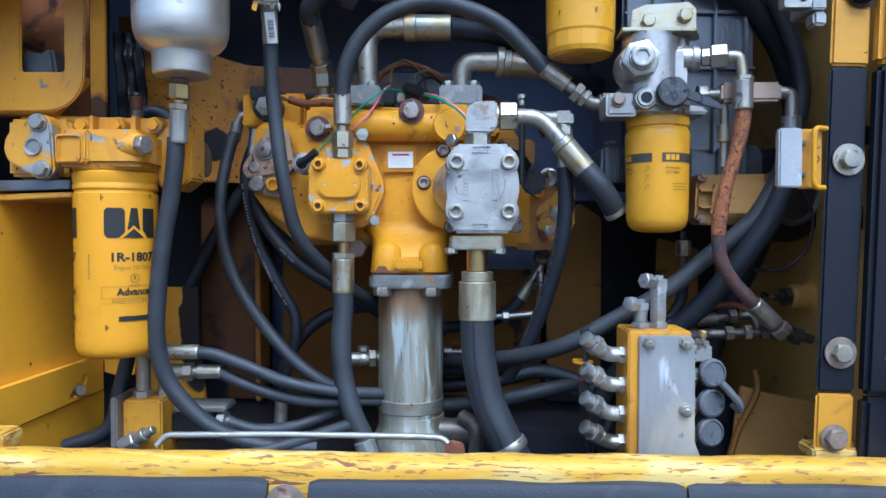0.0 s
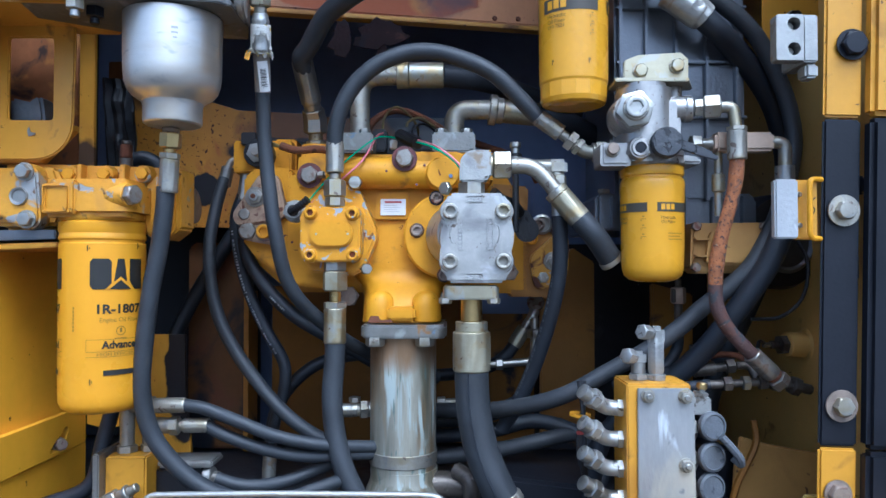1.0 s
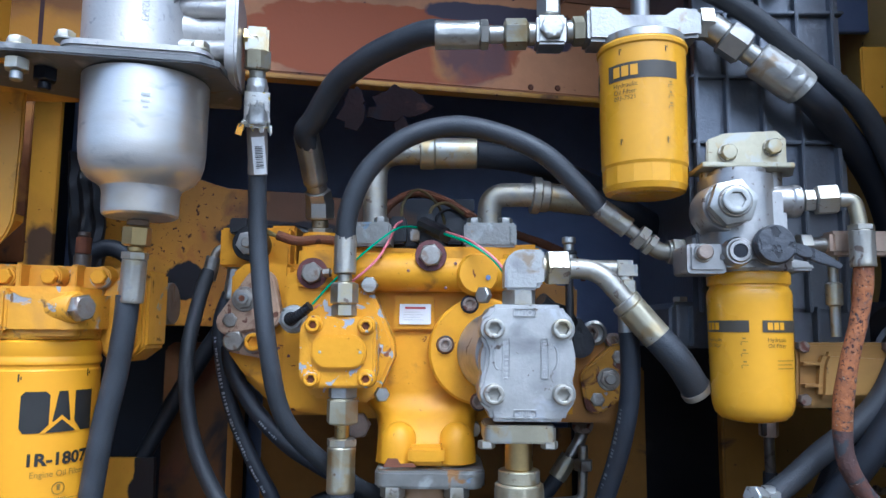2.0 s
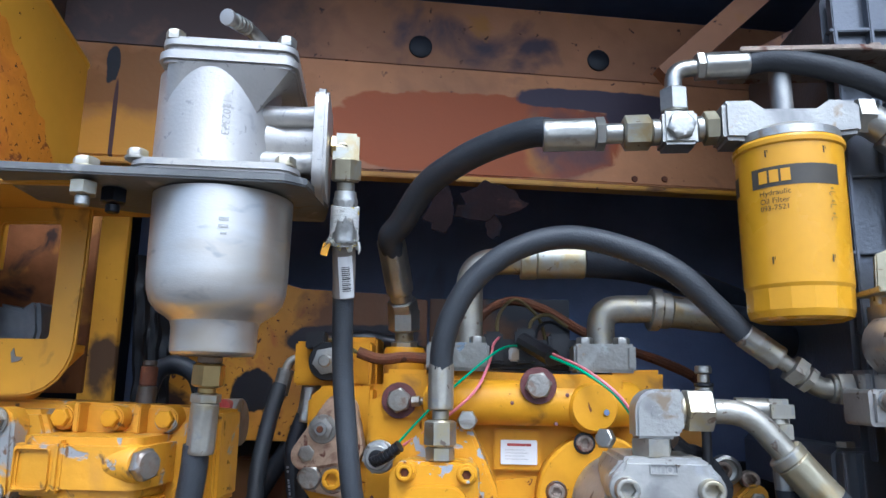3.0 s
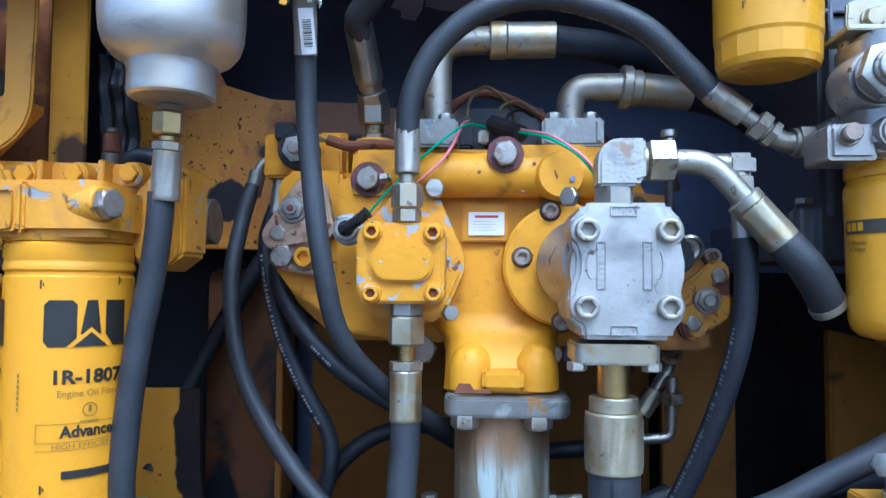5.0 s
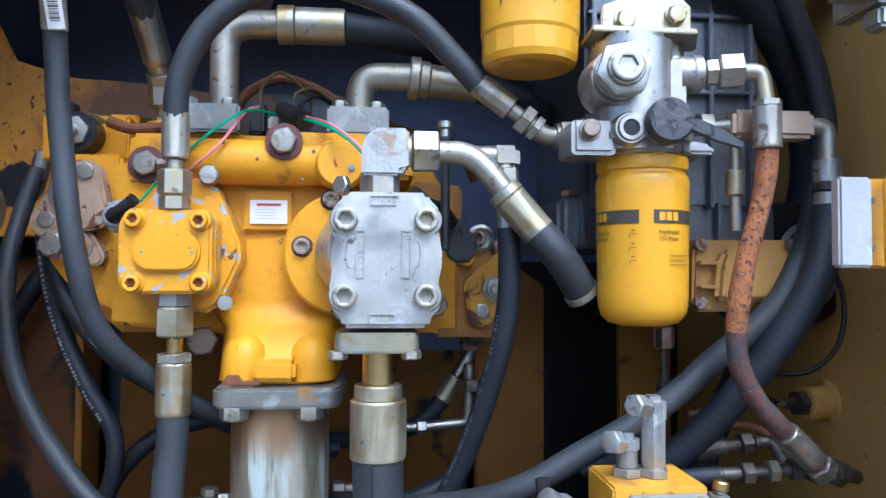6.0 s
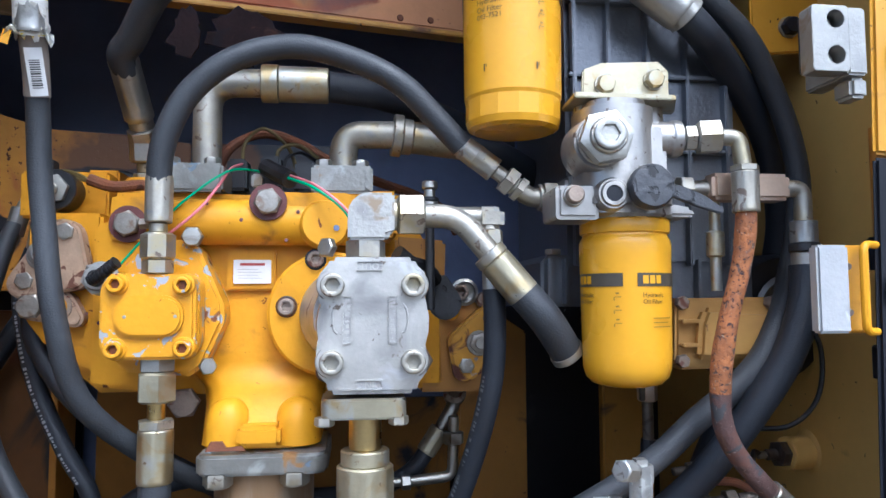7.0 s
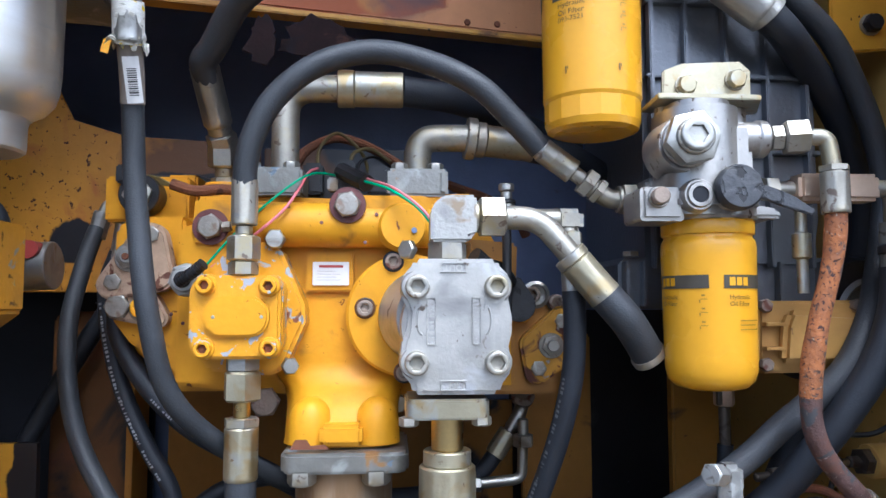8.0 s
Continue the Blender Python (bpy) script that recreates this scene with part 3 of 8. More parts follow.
def socket_bolt(parent, p, d, r=0.008, h=0.012, material=None, name="socket_screw", label=""):
    """A cap screw with a hexagon socket, its head standing h above p."""
    prof = [(r * 1.0, -0.001), (r, h * 0.86), (r * 0.94, h * 0.97), (r * 0.86, h), (r * 0.62, h, "h"), (r * 0.55, h * 0.97, "h"), (r * 0.52, h * 0.35, "h"), (0, h * 0.3)]
    return part(name, lathe([(0, -0.001)] + prof, 24, axis(p, d)), material or M_ZINC, parent, label)


def stack(parent, p, d, pieces, spin=11):
    """Fittings in a row from p along d. pieces: (kind, name, radius, length, material). Returns where the row ends."""
    p, d = Vector(p), Vector(d).normalized()
    for kind, name, r, ln, material in pieces:
        m = axis(p, d, spin)
        if kind == "hex":
            prof = [(0, 0), (r * 0.9, 0), (r, ln * 0.08, "h"), (r, ln * 0.92, "h"), (r * 0.9, ln), (0, ln)]
        elif kind == "ferrule":
            prof = [(0, 0), (r * 0.80, 0), (r * 0.86, ln * 0.05), (r * 0.86, ln * 0.12), (r * 0.97, ln * 0.17), (r * 0.935, ln * 0.23, "o"), (r * 0.935, ln * 0.44, "o"), (r * 0.985, ln * 0.46), (r * 0.985, ln * 0.49), (r * 0.935, ln * 0.52, "o"), (r * 0.935, ln * 0.92, "o"), (r * 0.99, ln * 0.95), (r * 0.95, ln), (0, ln)]
        elif kind == "crimp":
            prof = [(0, 0), (r * 0.90, 0), (r * 0.97, ln * 0.03), (r * 0.97, ln * 0.10), (r * 0.945, ln * 0.13, "o"), (r * 0.945, ln * 0.88, "o"), (r * 0.97, ln * 0.91), (r * 0.97, ln * 0.97), (r * 0.92, ln), (0, ln)]
        elif kind == "cone":
            prof = [(0, 0), (r, 0), (r * 0.7, ln), (0, ln)]
        else:
            b = min(0.0012, ln * 0.2)
            prof = [(0, 0), (r - b, 0), (r, b), (r, ln - b), (r - b, ln), (0, ln)]
        part(name, lathe(prof, 24 if kind == "hex" else 40, m), material, parent)
        p = p + d * ln
    return p


def printed(line, r, parent, start, end, size, material, seed, side=0.0):
    """A row of small print marks along a hose, from start to end of its length."""
    rng = random.Random(seed)
    fr = frames(line)
    lens = [0.0]
    for a, b in zip(line, line[1:]):
        lens.append(lens[-1] + (b - a).length)
    total = lens[-1]
    bm = bmesh.new()

    def at(s):
        i = max(j for j in range(len(lens)) if lens[j] <= s + 1e-9)
        i = min(i, len(lens) - 2)
        f = (s - lens[i]) / max(1e-9, lens[i + 1] - lens[i])
        p0, w0, u0, v0 = fr[i]
        p1, w1, u1, v1 = fr[i + 1]
        return p0.lerp(p1, f), w0.lerp(w1, f).normalized(), u0.lerp(u1, f).normalized(), v0.lerp(v1, f).normalized()

    s = total * start
    while s < total * end:
        ln = size * rng.uniform(0.25, 0.75)
        if rng.random() < 0.8:
            hgt = size * rng.uniform(0.5, 1.0) / r
            quad = []
            for ds, da in ((0, -hgt / 2), (ln, -hgt / 2), (ln, hgt / 2), (0, hgt / 2)):
                p, w, u, v = at(min(total * 0.999, s + ds))
                a = side + da
                quad.append(bm.verts.new(p + (u * math.cos(a) + v * math.sin(a)) * (r * 1.006 + 0.0002)))
            bm.faces.new(quad)
        s += ln + size * rng.uniform(0.2, 0.6)
    return part("print", bm, material, parent, "small print along the hose")


def hose(name, label, pts, r, material=None, start=(), end=(), wobble=0.0, show=None, res=7, seg=16, category="hose", braid=""):
    """A hose through pts. start and end: rows of fittings, each given from the hose outwards as stack() takes them."""
    line = spline(pts, res)
    th = thing(name, line[0], label, category)
    part("rubber_tube", sweep(line, r, seg, wobble), material or M_RUBBER, th, braid)
    if start:
        d = (line[0] - line[1]).normalized()
        stack(th, line[0] - d * start[0][3] * 0.5, d, start)
    if end:
        d = (line[-1] - line[-2]).normalized()
        stack(th, line[-1] - d * end[0][3] * 0.5, d, end)
    if show:
        printed(line, r, th, *show)
    return th


def letters(text, size, bold=0.0):
    """A flat mesh of a line of text, centred, in x and y."""
    cu = bpy.data.curves.new("letters", "FONT")
    cu.body, cu.size, cu.align_x, cu.align_y, cu.offset = text, size, "CENTER", "CENTER", bold
    cu.resolution_u = 3
    ob = bpy.data.objects.new("letters", cu)
    me = bpy.data.meshes.new_from_object(ob)
    bpy.data.objects.remove(ob)
    bm = bmesh.new()
    bm.from_mesh(me)
    bpy.data.meshes.remove(me)
    bpy.data.curves.remove(cu)
    return bm


def fit_width(bm, width):
    xs = [v.co.x for v in bm.verts]
    k = width / (max(xs) - min(xs))
    mid = (max(xs) + min(xs)) / 2
    for v in bm.verts:
        v.co.x = (v.co.x - mid) * k
    return bm


def flat_poly(*polys):
    bm = bmesh.new()
    for pts in polys:
        bm.faces.new([bm.verts.new((x, y, 0)) for x, y in pts])
    return bm


def bars(*rects):
    return flat_poly(*[((x0, y0), (x1, y0), (x1, y1), (x0, y1)) for x0, x1, y0, y1 in rects])


def wrap(bm, cx, cy, r, turn, z, lift=0.0004):
    """Bends a flat mesh round an upright cylinder, its middle at turn degrees (0: towards -y, plus: towards +x)."""
    if any(len(f.verts) > 4 for f in bm.faces) and max(len(f.verts) for f in bm.faces) < 14:
        bmesh.ops.triangulate(bm, faces=list(bm.faces))
    es = [e for e in bm.edges if abs(e.verts[0].co.x - e.verts[1].co.x) > 0.006]
    if es:
        bmesh.ops.subdivide_edges(bm, edges=es, cuts=5, use_grid_fill=True)
    for v in bm.verts:
        a = radians(turn) + v.co.x / r
        v.co = Vector((cx + (r + lift) * math.sin(a), cy - (r + lift) * math.cos(a), z + v.co.y))
    return bm


def slab(outline, z0, z1, bev, cx=0.0, cy=0.0):
    """A flat plate with an outline in x and y, from z0 to z1."""
    return prism([(cx + x, cy + y) for x, y in outline], z0, z1, bev, Matrix(((1, 0, 0, 0), (0, 0, 1, 0), (0, 1, 0, 0), (0, 0, 0, 1))))


def stand(bm, m):
    bm.transform(m)
    return bm

# ---- setting: ground and the machine's pump bay ----
bm = bmesh.new()
bmesh.ops.create_grid(bm, x_segments=8, y_segments=8, size=400)
tagged(part("ground", bm, M_GROUND), "dusty gravel yard round the parked machine", "ground", kind="structure")

tagged(part("floor", box(-0.80, 0.75, 0.955, 1.72, 1.255, 1.275, 0.0), M_FLOOR), "oily dark belly plate of the pump bay", "floor", kind="structure")
tagged(part("wall_back", box(-0.80, 0.75, 1.70, 1.72, 1.275, 2.478, 0.0), M_HAZE_NAVY), "rear bulkhead, lens haze over shade put into its navy colour", "wall", kind="structure")
tagged(part("ceiling", box(-0.80, 0.75, 0.93, 1.72, 2.48, 2.50, 0.0), M_HAZE_NAVY), "dark underside of the machine's hood", "ceiling", kind="structure")
def ragged(pts, step=0.008, rough=0.004, seed=1):
    """The outline with its sides broken up, as peeled or smeared paint has them."""
    out = []
    for (x0, z0), (x1, z1) in zip(pts, pts[1:] + pts[:1]):
        n = max(1, int(math.hypot(x1 - x0, z1 - z0) / step))
        for i in range(n):
            x, z = x0 + (x1 - x0) * i / n, z0 + (z1 - z0) * i / n
            v = Vector((x * 60, z * 60, seed * 3.3))
            out.append((x + rough * noise.noise(v), z + rough * noise.noise(v + Vector((9, 4, 2)))))
    return out


# plain hull that closes the machine round the bay
tagged(part("hull_base", box(-0.90, 0.90, 0.952, 1.80, 0.0, 1.253, 0.004), M_BLACK), "black lower hull of the machine", "hull", kind="structure")
tagged(part("hood_top", box(-0.86, 0.82, 0.925, 1.80, 2.503, 2.53, 0.006), M_SIDE), "yellow painted hood top", "hood", kind="structure")
tagged(part("hood_rear", box(-0.86, 0.82, 1.775, 1.80, 1.256, 2.50, 0.004), M_SIDE), "yellow painted rear hood panel", "hood", kind="structure")
for x0, x1 in ((-0.86, -0.835), (0.795, 0.82)):
    tagged(part("hood_side", box(x0, x1, 1.05, 1.772, 1.256, 2.50, 0.004), M_SIDE), "yellow painted hood side panel", "hood", kind="structure")
# side walls
AFT = Matrix(((0, 1, 0, 0), (1, 0, 0, 0), (0, 0, 1, 0), (0, 0, 0, 1)))
WALL_EDGE = [(1.262, 1.93), (1.261, 2.09), (1.254, 2.19), (1.244, 2.222), (1.133, 2.268), (1.105, 2.478)]
wall_left = tagged(part("wall_left", prism([(0.99, 1.93)] + WALL_EDGE + [(0.99, 2.478)], -0.645, -0.630, 0.001, AFT), M_SIDE), "ochre painted side plate with rusty orange wear", "wall", kind="structure")
part("wear_patch", prism(ragged([(1.00, 2.00), (1.20, 2.00), (1.197, 2.06), (1.180, 2.09), (1.160, 2.115), (1.130, 2.15), (1.096, 2.185), (1.085, 2.20), (1.06, 2.215), (1.00, 2.20)], 0.006, 0.010), -0.6285, -0.6275, 0.0, AFT), M_WEAR, wall_left, "rusty orange patch with a ragged edge")
part("rolled_edge", sweep(bent([(-0.632, y, z) for y, z in WALL_EDGE], 0.01), 0.0045, 10), M_SIDE, wall_left)
tagged(part("wall_left_upper", box(-0.70, -0.672, 1.15, 1.43, 1.93, 2.478, 0.001), M_BEAM), "brown side plate behind the flange, shade put into its colour", "wall", kind="structure")
tagged(part("wall_left_lower", box(-0.630, -0.605, 1.0, 1.42, 1.40, 1.70, 0.002), M_ORANGEWALL), "orange painted side plate darkening to the rear", "wall", kind="structure")
# Black colour takes the place of shade on this rear side plate.
tagged(part("wall_left_rear", box(-0.80, -0.78, 1.02, 1.698, 1.275, 2.478, 0.0), M_BLACK), "rear side plate of the bay, black for the shade there", "wall", kind="structure")
wall_right = tagged(part("wall_right", box(0.585, 0.605, 0.985, 1.698, 1.275, 2.478, 0.001), M_WALLR), "ochre painted side plate of the bay", "wall", kind="structure")
tagged(part("hood_flange", prism([(0.42, 2.16), (0.585, 2.16), (0.584, 2.478), (0.42, 2.478)], 1.30, 1.31, 0.001), M_HAZE_NAVY), "dark plate under the hood", "trim", kind="structure")

# rear panels
tagged(part("panel_rear_left", prism([(-0.66, 1.73), (-0.40, 1.728), (-0.26, 1.735), (-0.20, 1.74), (-0.20, 1.945), (-0.27, 1.955), (-0.40, 1.962), (-0.475, 1.985), (-0.512, 2.06), (-0.66, 2.06)], 1.50, 1.506, 0.0015), M_REARPANEL), "ochre rear panel with rust spots and black oil stains", "panel", kind="structure")
tagged(part("panel_rear_sooted", box(-0.198, 0.02, 1.52, 1.526, 1.78, 1.95, 0.001), M_SOOT_SHADE), "ochre rear panel, oil-blackened and with shade in its colour", "panel", kind="structure")
tagged(part("panel_lower_left", prism([(-0.515, 1.28), (-0.393, 1.28), (-0.393, 1.70), (-0.500, 1.70), (-0.515, 1.69)], 1.55, 1.60, 0.004), M_SOOT_SHADE), "ochre box section behind the hoses, black smears and shade in its colour", "panel", kind="structure")
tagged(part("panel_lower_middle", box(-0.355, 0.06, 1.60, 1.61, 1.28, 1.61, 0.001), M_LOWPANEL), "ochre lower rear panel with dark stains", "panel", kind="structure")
tagged(part("panel_lower_red", box(0.06, 0.20, 1.62, 1.63, 1.28, 1.55, 0.001), M_LOWPANEL), "lower rear panel, shade put into its brown colour", "panel", kind="structure")
# Two black sheets added where the bay's lower rear is only in shade.
tagged(part("shade_panel_lower", box(-0.78, -0.397, 1.66, 1.67, 1.28, 1.745, 0.002), M_BLACK), "added black sheet for the shade low in the bay", "panel", kind="structure")
tagged(part("shade_panel_lower", box(0.202, 0.584, 1.66, 1.67, 1.28, 1.70, 0.002), M_BLACK), "added black sheet for the shade low in the bay", "panel", kind="structure")
tagged(part("panel_edge_strip", box(-0.395, -0.385, 1.53, 1.60, 1.28, 1.60, 0.001), M_OLD), "ochre panel edge strip", "trim", kind="structure")
tagged(part("panel_post_right", prism([(0.205, 1.28), (0.315, 1.28), (0.315, 1.66), (0.27, 1.69), (0.205, 1.60)], 1.55, 1.575, 0.003), M_OLD), "ochre upright plate behind the pump", "panel", kind="structure")
tagged(part("panel_post_far", prism([(0.395, 1.28), (0.47, 1.28), (0.47, 1.60), (0.395, 1.62)], 1.42, 1.44, 0.003), M_OLD), "ochre upright plate in shade", "panel", kind="structure")
tagged(part("upright_strip", box(-0.652, -0.604, 1.335, 1.345, 1.70, 2.07, 0.001), M_STRAP), "flat ochre upright strap with sooty foot", "trim", kind="structure")

# overhead beam, turned a little from the front
BEAM = pose(-0.19, 1.335, 2.0, 0, 0, 12.0)
beam = thing("beam", (-0.19, 1.335, 2.0), "brown stained overhead beam with red oxide stripe", "beam", kind="structure")
part("web", box(-0.49, 0.64, 0.0, 0.02, 0.0995, 0.256, 0.002, BEAM), M_BEAMWEB, beam, "brown stained lower web with red oxide stripe")
part("upper_flange", box(-0.49, 0.64, 0.006, 0.03, 0.258, 0.362, 0.002, BEAM), M_BEAM, beam)
part("lower_lip", box(-0.49, 0.64, -0.004, 0.022, 0.090, 0.0975, 0.0015, BEAM), M_FRAME, beam, "ochre edge of the lower lip")
for hx, hz in ((-0.010, 0.288), (0.253, 0.288)):
    part("plug", lathe([(0, 0), (0.0165, 0), (0.0165, 0.003), (0.013, 0.0045), (0.0, 0.0045)], 24, BEAM @ axis((hx, 0.006, hz), (0, -1, 0))), M_BLACK, beam, "round dark plug")
for hx, hz in ((0.30, 0.108), (0.345, 0.110)):
    part("rivet", lathe([(0, 0), (0.005, 0), (0.004, 0.002), (0.0, 0.0025)], 12, BEAM @ axis((hx, 0.0, hz), (0, -1, 0))), M_RUST, beam)
# hood frame bars above the beam
for x0, z0, x1, z1 in ((0.13, 2.222, 0.33, 2.40), (0.235, 2.232, 0.52, 2.382)):
    tagged(part("hood_brace", sweep([Vector((x0, 1.315, z0)), Vector((x1, 1.30, z1))], 0.022, 4), M_BEAM), "brown painted brace under the hood", "brace", kind="structure")

# torn flakes hanging behind the hose
def flake(p, w, h, seed):
    rng = random.Random(seed)
    pts = [(w * (0.5 + 0.16 * rng.uniform(-1, 1)) * math.cos(a) * (1 - 0.35 * math.sin(a)), h * 0.5 * math.sin(a) + 0.1 * h * rng.uniform(-1, 1)) for a in [i * math.pi / 8 for i in range(16)]]
    th = part("paint_flake", prism(ragged([(p[0] + x, p[2] + z) for x, z in pts], 0.004, 0.005, seed), p[1], p[1] + 0.003, 0.0), M_FLAKE)
    return tagged(th, "torn brown flake hanging under the beam", "flake")


flake((-0.1655, 1.311, 2.046), 0.036, 0.066, 1)
flake((-0.108, 1.34, 2.062), 0.085, 0.050, 5)
flake((-0.097, 1.342, 2.026), 0.022, 0.034, 9)

# front lip of the bay with its rubber seal
def rolled_lip():
    bm = bmesh.new()
    prof = [(1.30, -0.002), (1.338, 0.0), (1.350, -0.004), (1.358, 0.0), (1.3635, 0.008), (1.3645, 0.020), (1.362, 0.034), (1.352, 0.042), (1.30, 0.042)]
    n = 150
    rows = []
    for i in range(n + 1):
        x = -0.70 + 1.40 * i / n
        row = []
        for z, y in prof:
            dz = 0.0028 * noise.noise(Vector((x * 9, z * 3, 0.3))) + 0.0014 * noise.noise(Vector((x * 34, z * 30, 2.3)))
            dy = 0.004 * noise.noise(Vector((x * 11, z * 20, 5.0)))
            row.append(bm.verts.new((x, 0.915 + y + dy, z + (dz if z > 1.33 else 0))))
        rows.append(row)
    for a, b in zip(rows, rows[1:]):
        for i in range(len(prof) - 1):
            bm.faces.new((a[i], b[i], b[i + 1], a[i + 1]))
    return bm


sill = thing("sill", (0, 0.93, 1.30), "scraped yellow rolled lip along the bay, with rust", "sill", kind="structure")
part("lip", rolled_lip(), M_SILLTOP, sill, sharp=60)


def seal_strip(x0, x1, seed):
    bm = bmesh.new()
    n = 40
    rows = []
    for i in range(n + 1):
        x = x0 + (x1 - x0) * i / n
        w = 0.0018 * noise.noise(Vector((x * 14, seed, 0))) - (0.004 if i in (0, n) else 0)
        rows.append([bm.verts.new(c) for c in ((x, 0.918, 1.341 + w), (x, 0.907, 1.338 + w), (x, 0.901, 1.326 + w), (x, 0.900, 1.22), (x, 0.918, 1.22))])
    for a, b in zip(rows, rows[1:]):
        for i in range(5):
            bm.faces.new((a[i], b[i], b[(i + 1) % 5], a[(i + 1) % 5]))
    bm.faces.new(rows[0])
    bm.faces.new(rows[-1])
    return bm


for k, (x0, x1) in enumerate(((-0.70, -0.198), (-0.149, 0.288), (0.2905, 0.70))):
    part("seal", seal_strip(x0, x1, k * 3.7), M_SEAL, sill, "black rubber seal")
hex_bolt(sill, (-0.175, 0.905, 1.312), (0, -1, 0), 0.012, 0.008, M_RUSTBOLT, 0.024, wash_mat=M_RUSTBOLT, name="round_head_bolt", label="rusty bolt")
tagged(part("skirt", box(-0.90, 0.90, 0.925, 0.950, 0.20, 1.30, 0.003), M_BLACK), "black lower side panel of the machine", "panel", kind="structure")

# right door post: yellow with a long black stretch, leaning slightly
LEAN_POST = Matrix.Translation((0.478, 0.965, 1.83)) @ Matrix.Rotation(radians(1.6), 4, "Y") @ Matrix.Translation((-0.478, -0.965, -1.83))
door_post = thing("door_post", (0.49, 0.97, 1.30), "yellow door post with a long black stretch and bolts", "post", kind="structure")
for z0, z1, mt, lb in ((1.28, 1.432, M_FRAME, "yellow foot"), (1.4345, 1.832, M_BLACK, "black stretch"), (1.8345, 2.45, M_FRAME, "yellow top")):
    part("post_section", box(0.478, 0.524, 0.972, 0.979, z0, z1, 0.003, LEAN_POST), mt, door_post, lb)
    part("door_edge", box(0.5275, 0.60, 0.955, 0.978, z0, z1, 0.006, LEAN_POST), M_FRAME if z0 > 1.8 else M_BLACK, door_post, lb)
part("outer_door", box(0.562, 0.70, 0.935, 0.952, 1.372, 1.90, 0.006, LEAN_POST), M_BLACK, door_post, "black door edge")
for x, z, r, wm in ((0.512, 1.922, 0.0135, M_BLACK), (0.499, 1.719, 0.0105, M_ZINC), (0.493, 1.483, 0.0105, M_RUSTBOLT), (0.487, 1.378, 0.0115, M_RUSTBOLT)):
    hex_bolt(door_post, (x, 0.969, z), (0, -1, 0), r, 0.009, M_BLACK if wm is M_BLACK else (M_RUSTBOLT if z < 1.4 else M_ZINC), 0.0195 if z > 1.4 else 0.017, wash_mat=wm)
part("foot_plate", box(0.462, 0.62, 0.968, 1.01, 1.350, 1.3650, 0.003), M_SILLTOP, door_post, "scraped yellow foot plate")

# lower right gusset and left ledge
tagged(part("gusset", prism([(0.44, 1.276), (0.575, 1.276), (0.575, 1.372), (0.50, 1.385), (0.452, 1.398), (0.445, 1.35)], 1.17, 1.18, 0.002), M_COVER), "ochre floor gusset beside the side plate", "gusset", kind="structure")
SIDEWAYS = Matrix(((0, 1, 0, 0), (1, 0, 0, 0), (0, 0, 1, 0), (0, 0, 0, 1)))
ledge = thing("ledge", (-0.60, 1.15, 1.30), "yellow side flange plates with a ragged slot and bolt", "flange", kind="structure")
part("upper_plate", prism([(0.995, 1.3572), (1.298, 1.3572), (1.298, 1.417), (0.995, 1.417)], -0.6035, -0.5925, 0.0012, SIDEWAYS, holes=[ragged(hull((1.196, 1.365, 0.004), (1.226, 1.375, 0.009), (1.240, 1.391, 0.005)), 0.004, 0.004, 3)]), M_ORANGEWALL, ledge)
part("lower_plate", box(-0.6065, -0.5975, 0.985, 1.31, 1.276, 1.3555, 0.002), M_ORANGEWALL, ledge)
hex_bolt(ledge, (-0.596, 1.222, 1.371), (0.8, -0.6, 0.1), 0.0085, 0.012, M_RUSTBOLT, 0.011)
hex_bolt(ledge, (-0.565, 1.06, 1.318), (0.3, -0.9, 0.4), 0.010, 0.014, M_DULLZ)
tagged(part("ledge_plate", prism([(-0.5915, 1.432), (-0.538, 1.434), (-0.538, 1.382), (-0.560, 1.378), (-0.5915, 1.386)], 1.30, 1.304, 0.0), M_ORANGEWALL), "yellow plate below the oil filter", "plate", kind="structure")
tagged(part("corner_block", box(-0.66, -0.545, 0.955, 1.0, 1.33, 1.376, 0.003), M_SILLTOP), "yellow corner block of the lip", "block", kind="structure")
tagged(part("corner_post", box(-0.66, -0.578, 0.965, 1.0, 1.378, 1.402, 0.003), M_FRAME), "yellow corner stub", "post", kind="structure")
tagged(part("lower_back_plate", prism([(-0.60, 1.276), (-0.468, 1.276), (-0.482, 1.42), (-0.484, 1.522), (-0.60, 1.522)], 1.45, 1.46, 0.0), M_SOOTEDGE), "ochre plate with a sooty edge behind the elbows", "plate", kind="structure")

# ---- engine oil filter with its head and manifold ----
FX, FY, FR = -0.4735, 1.100, 0.0572


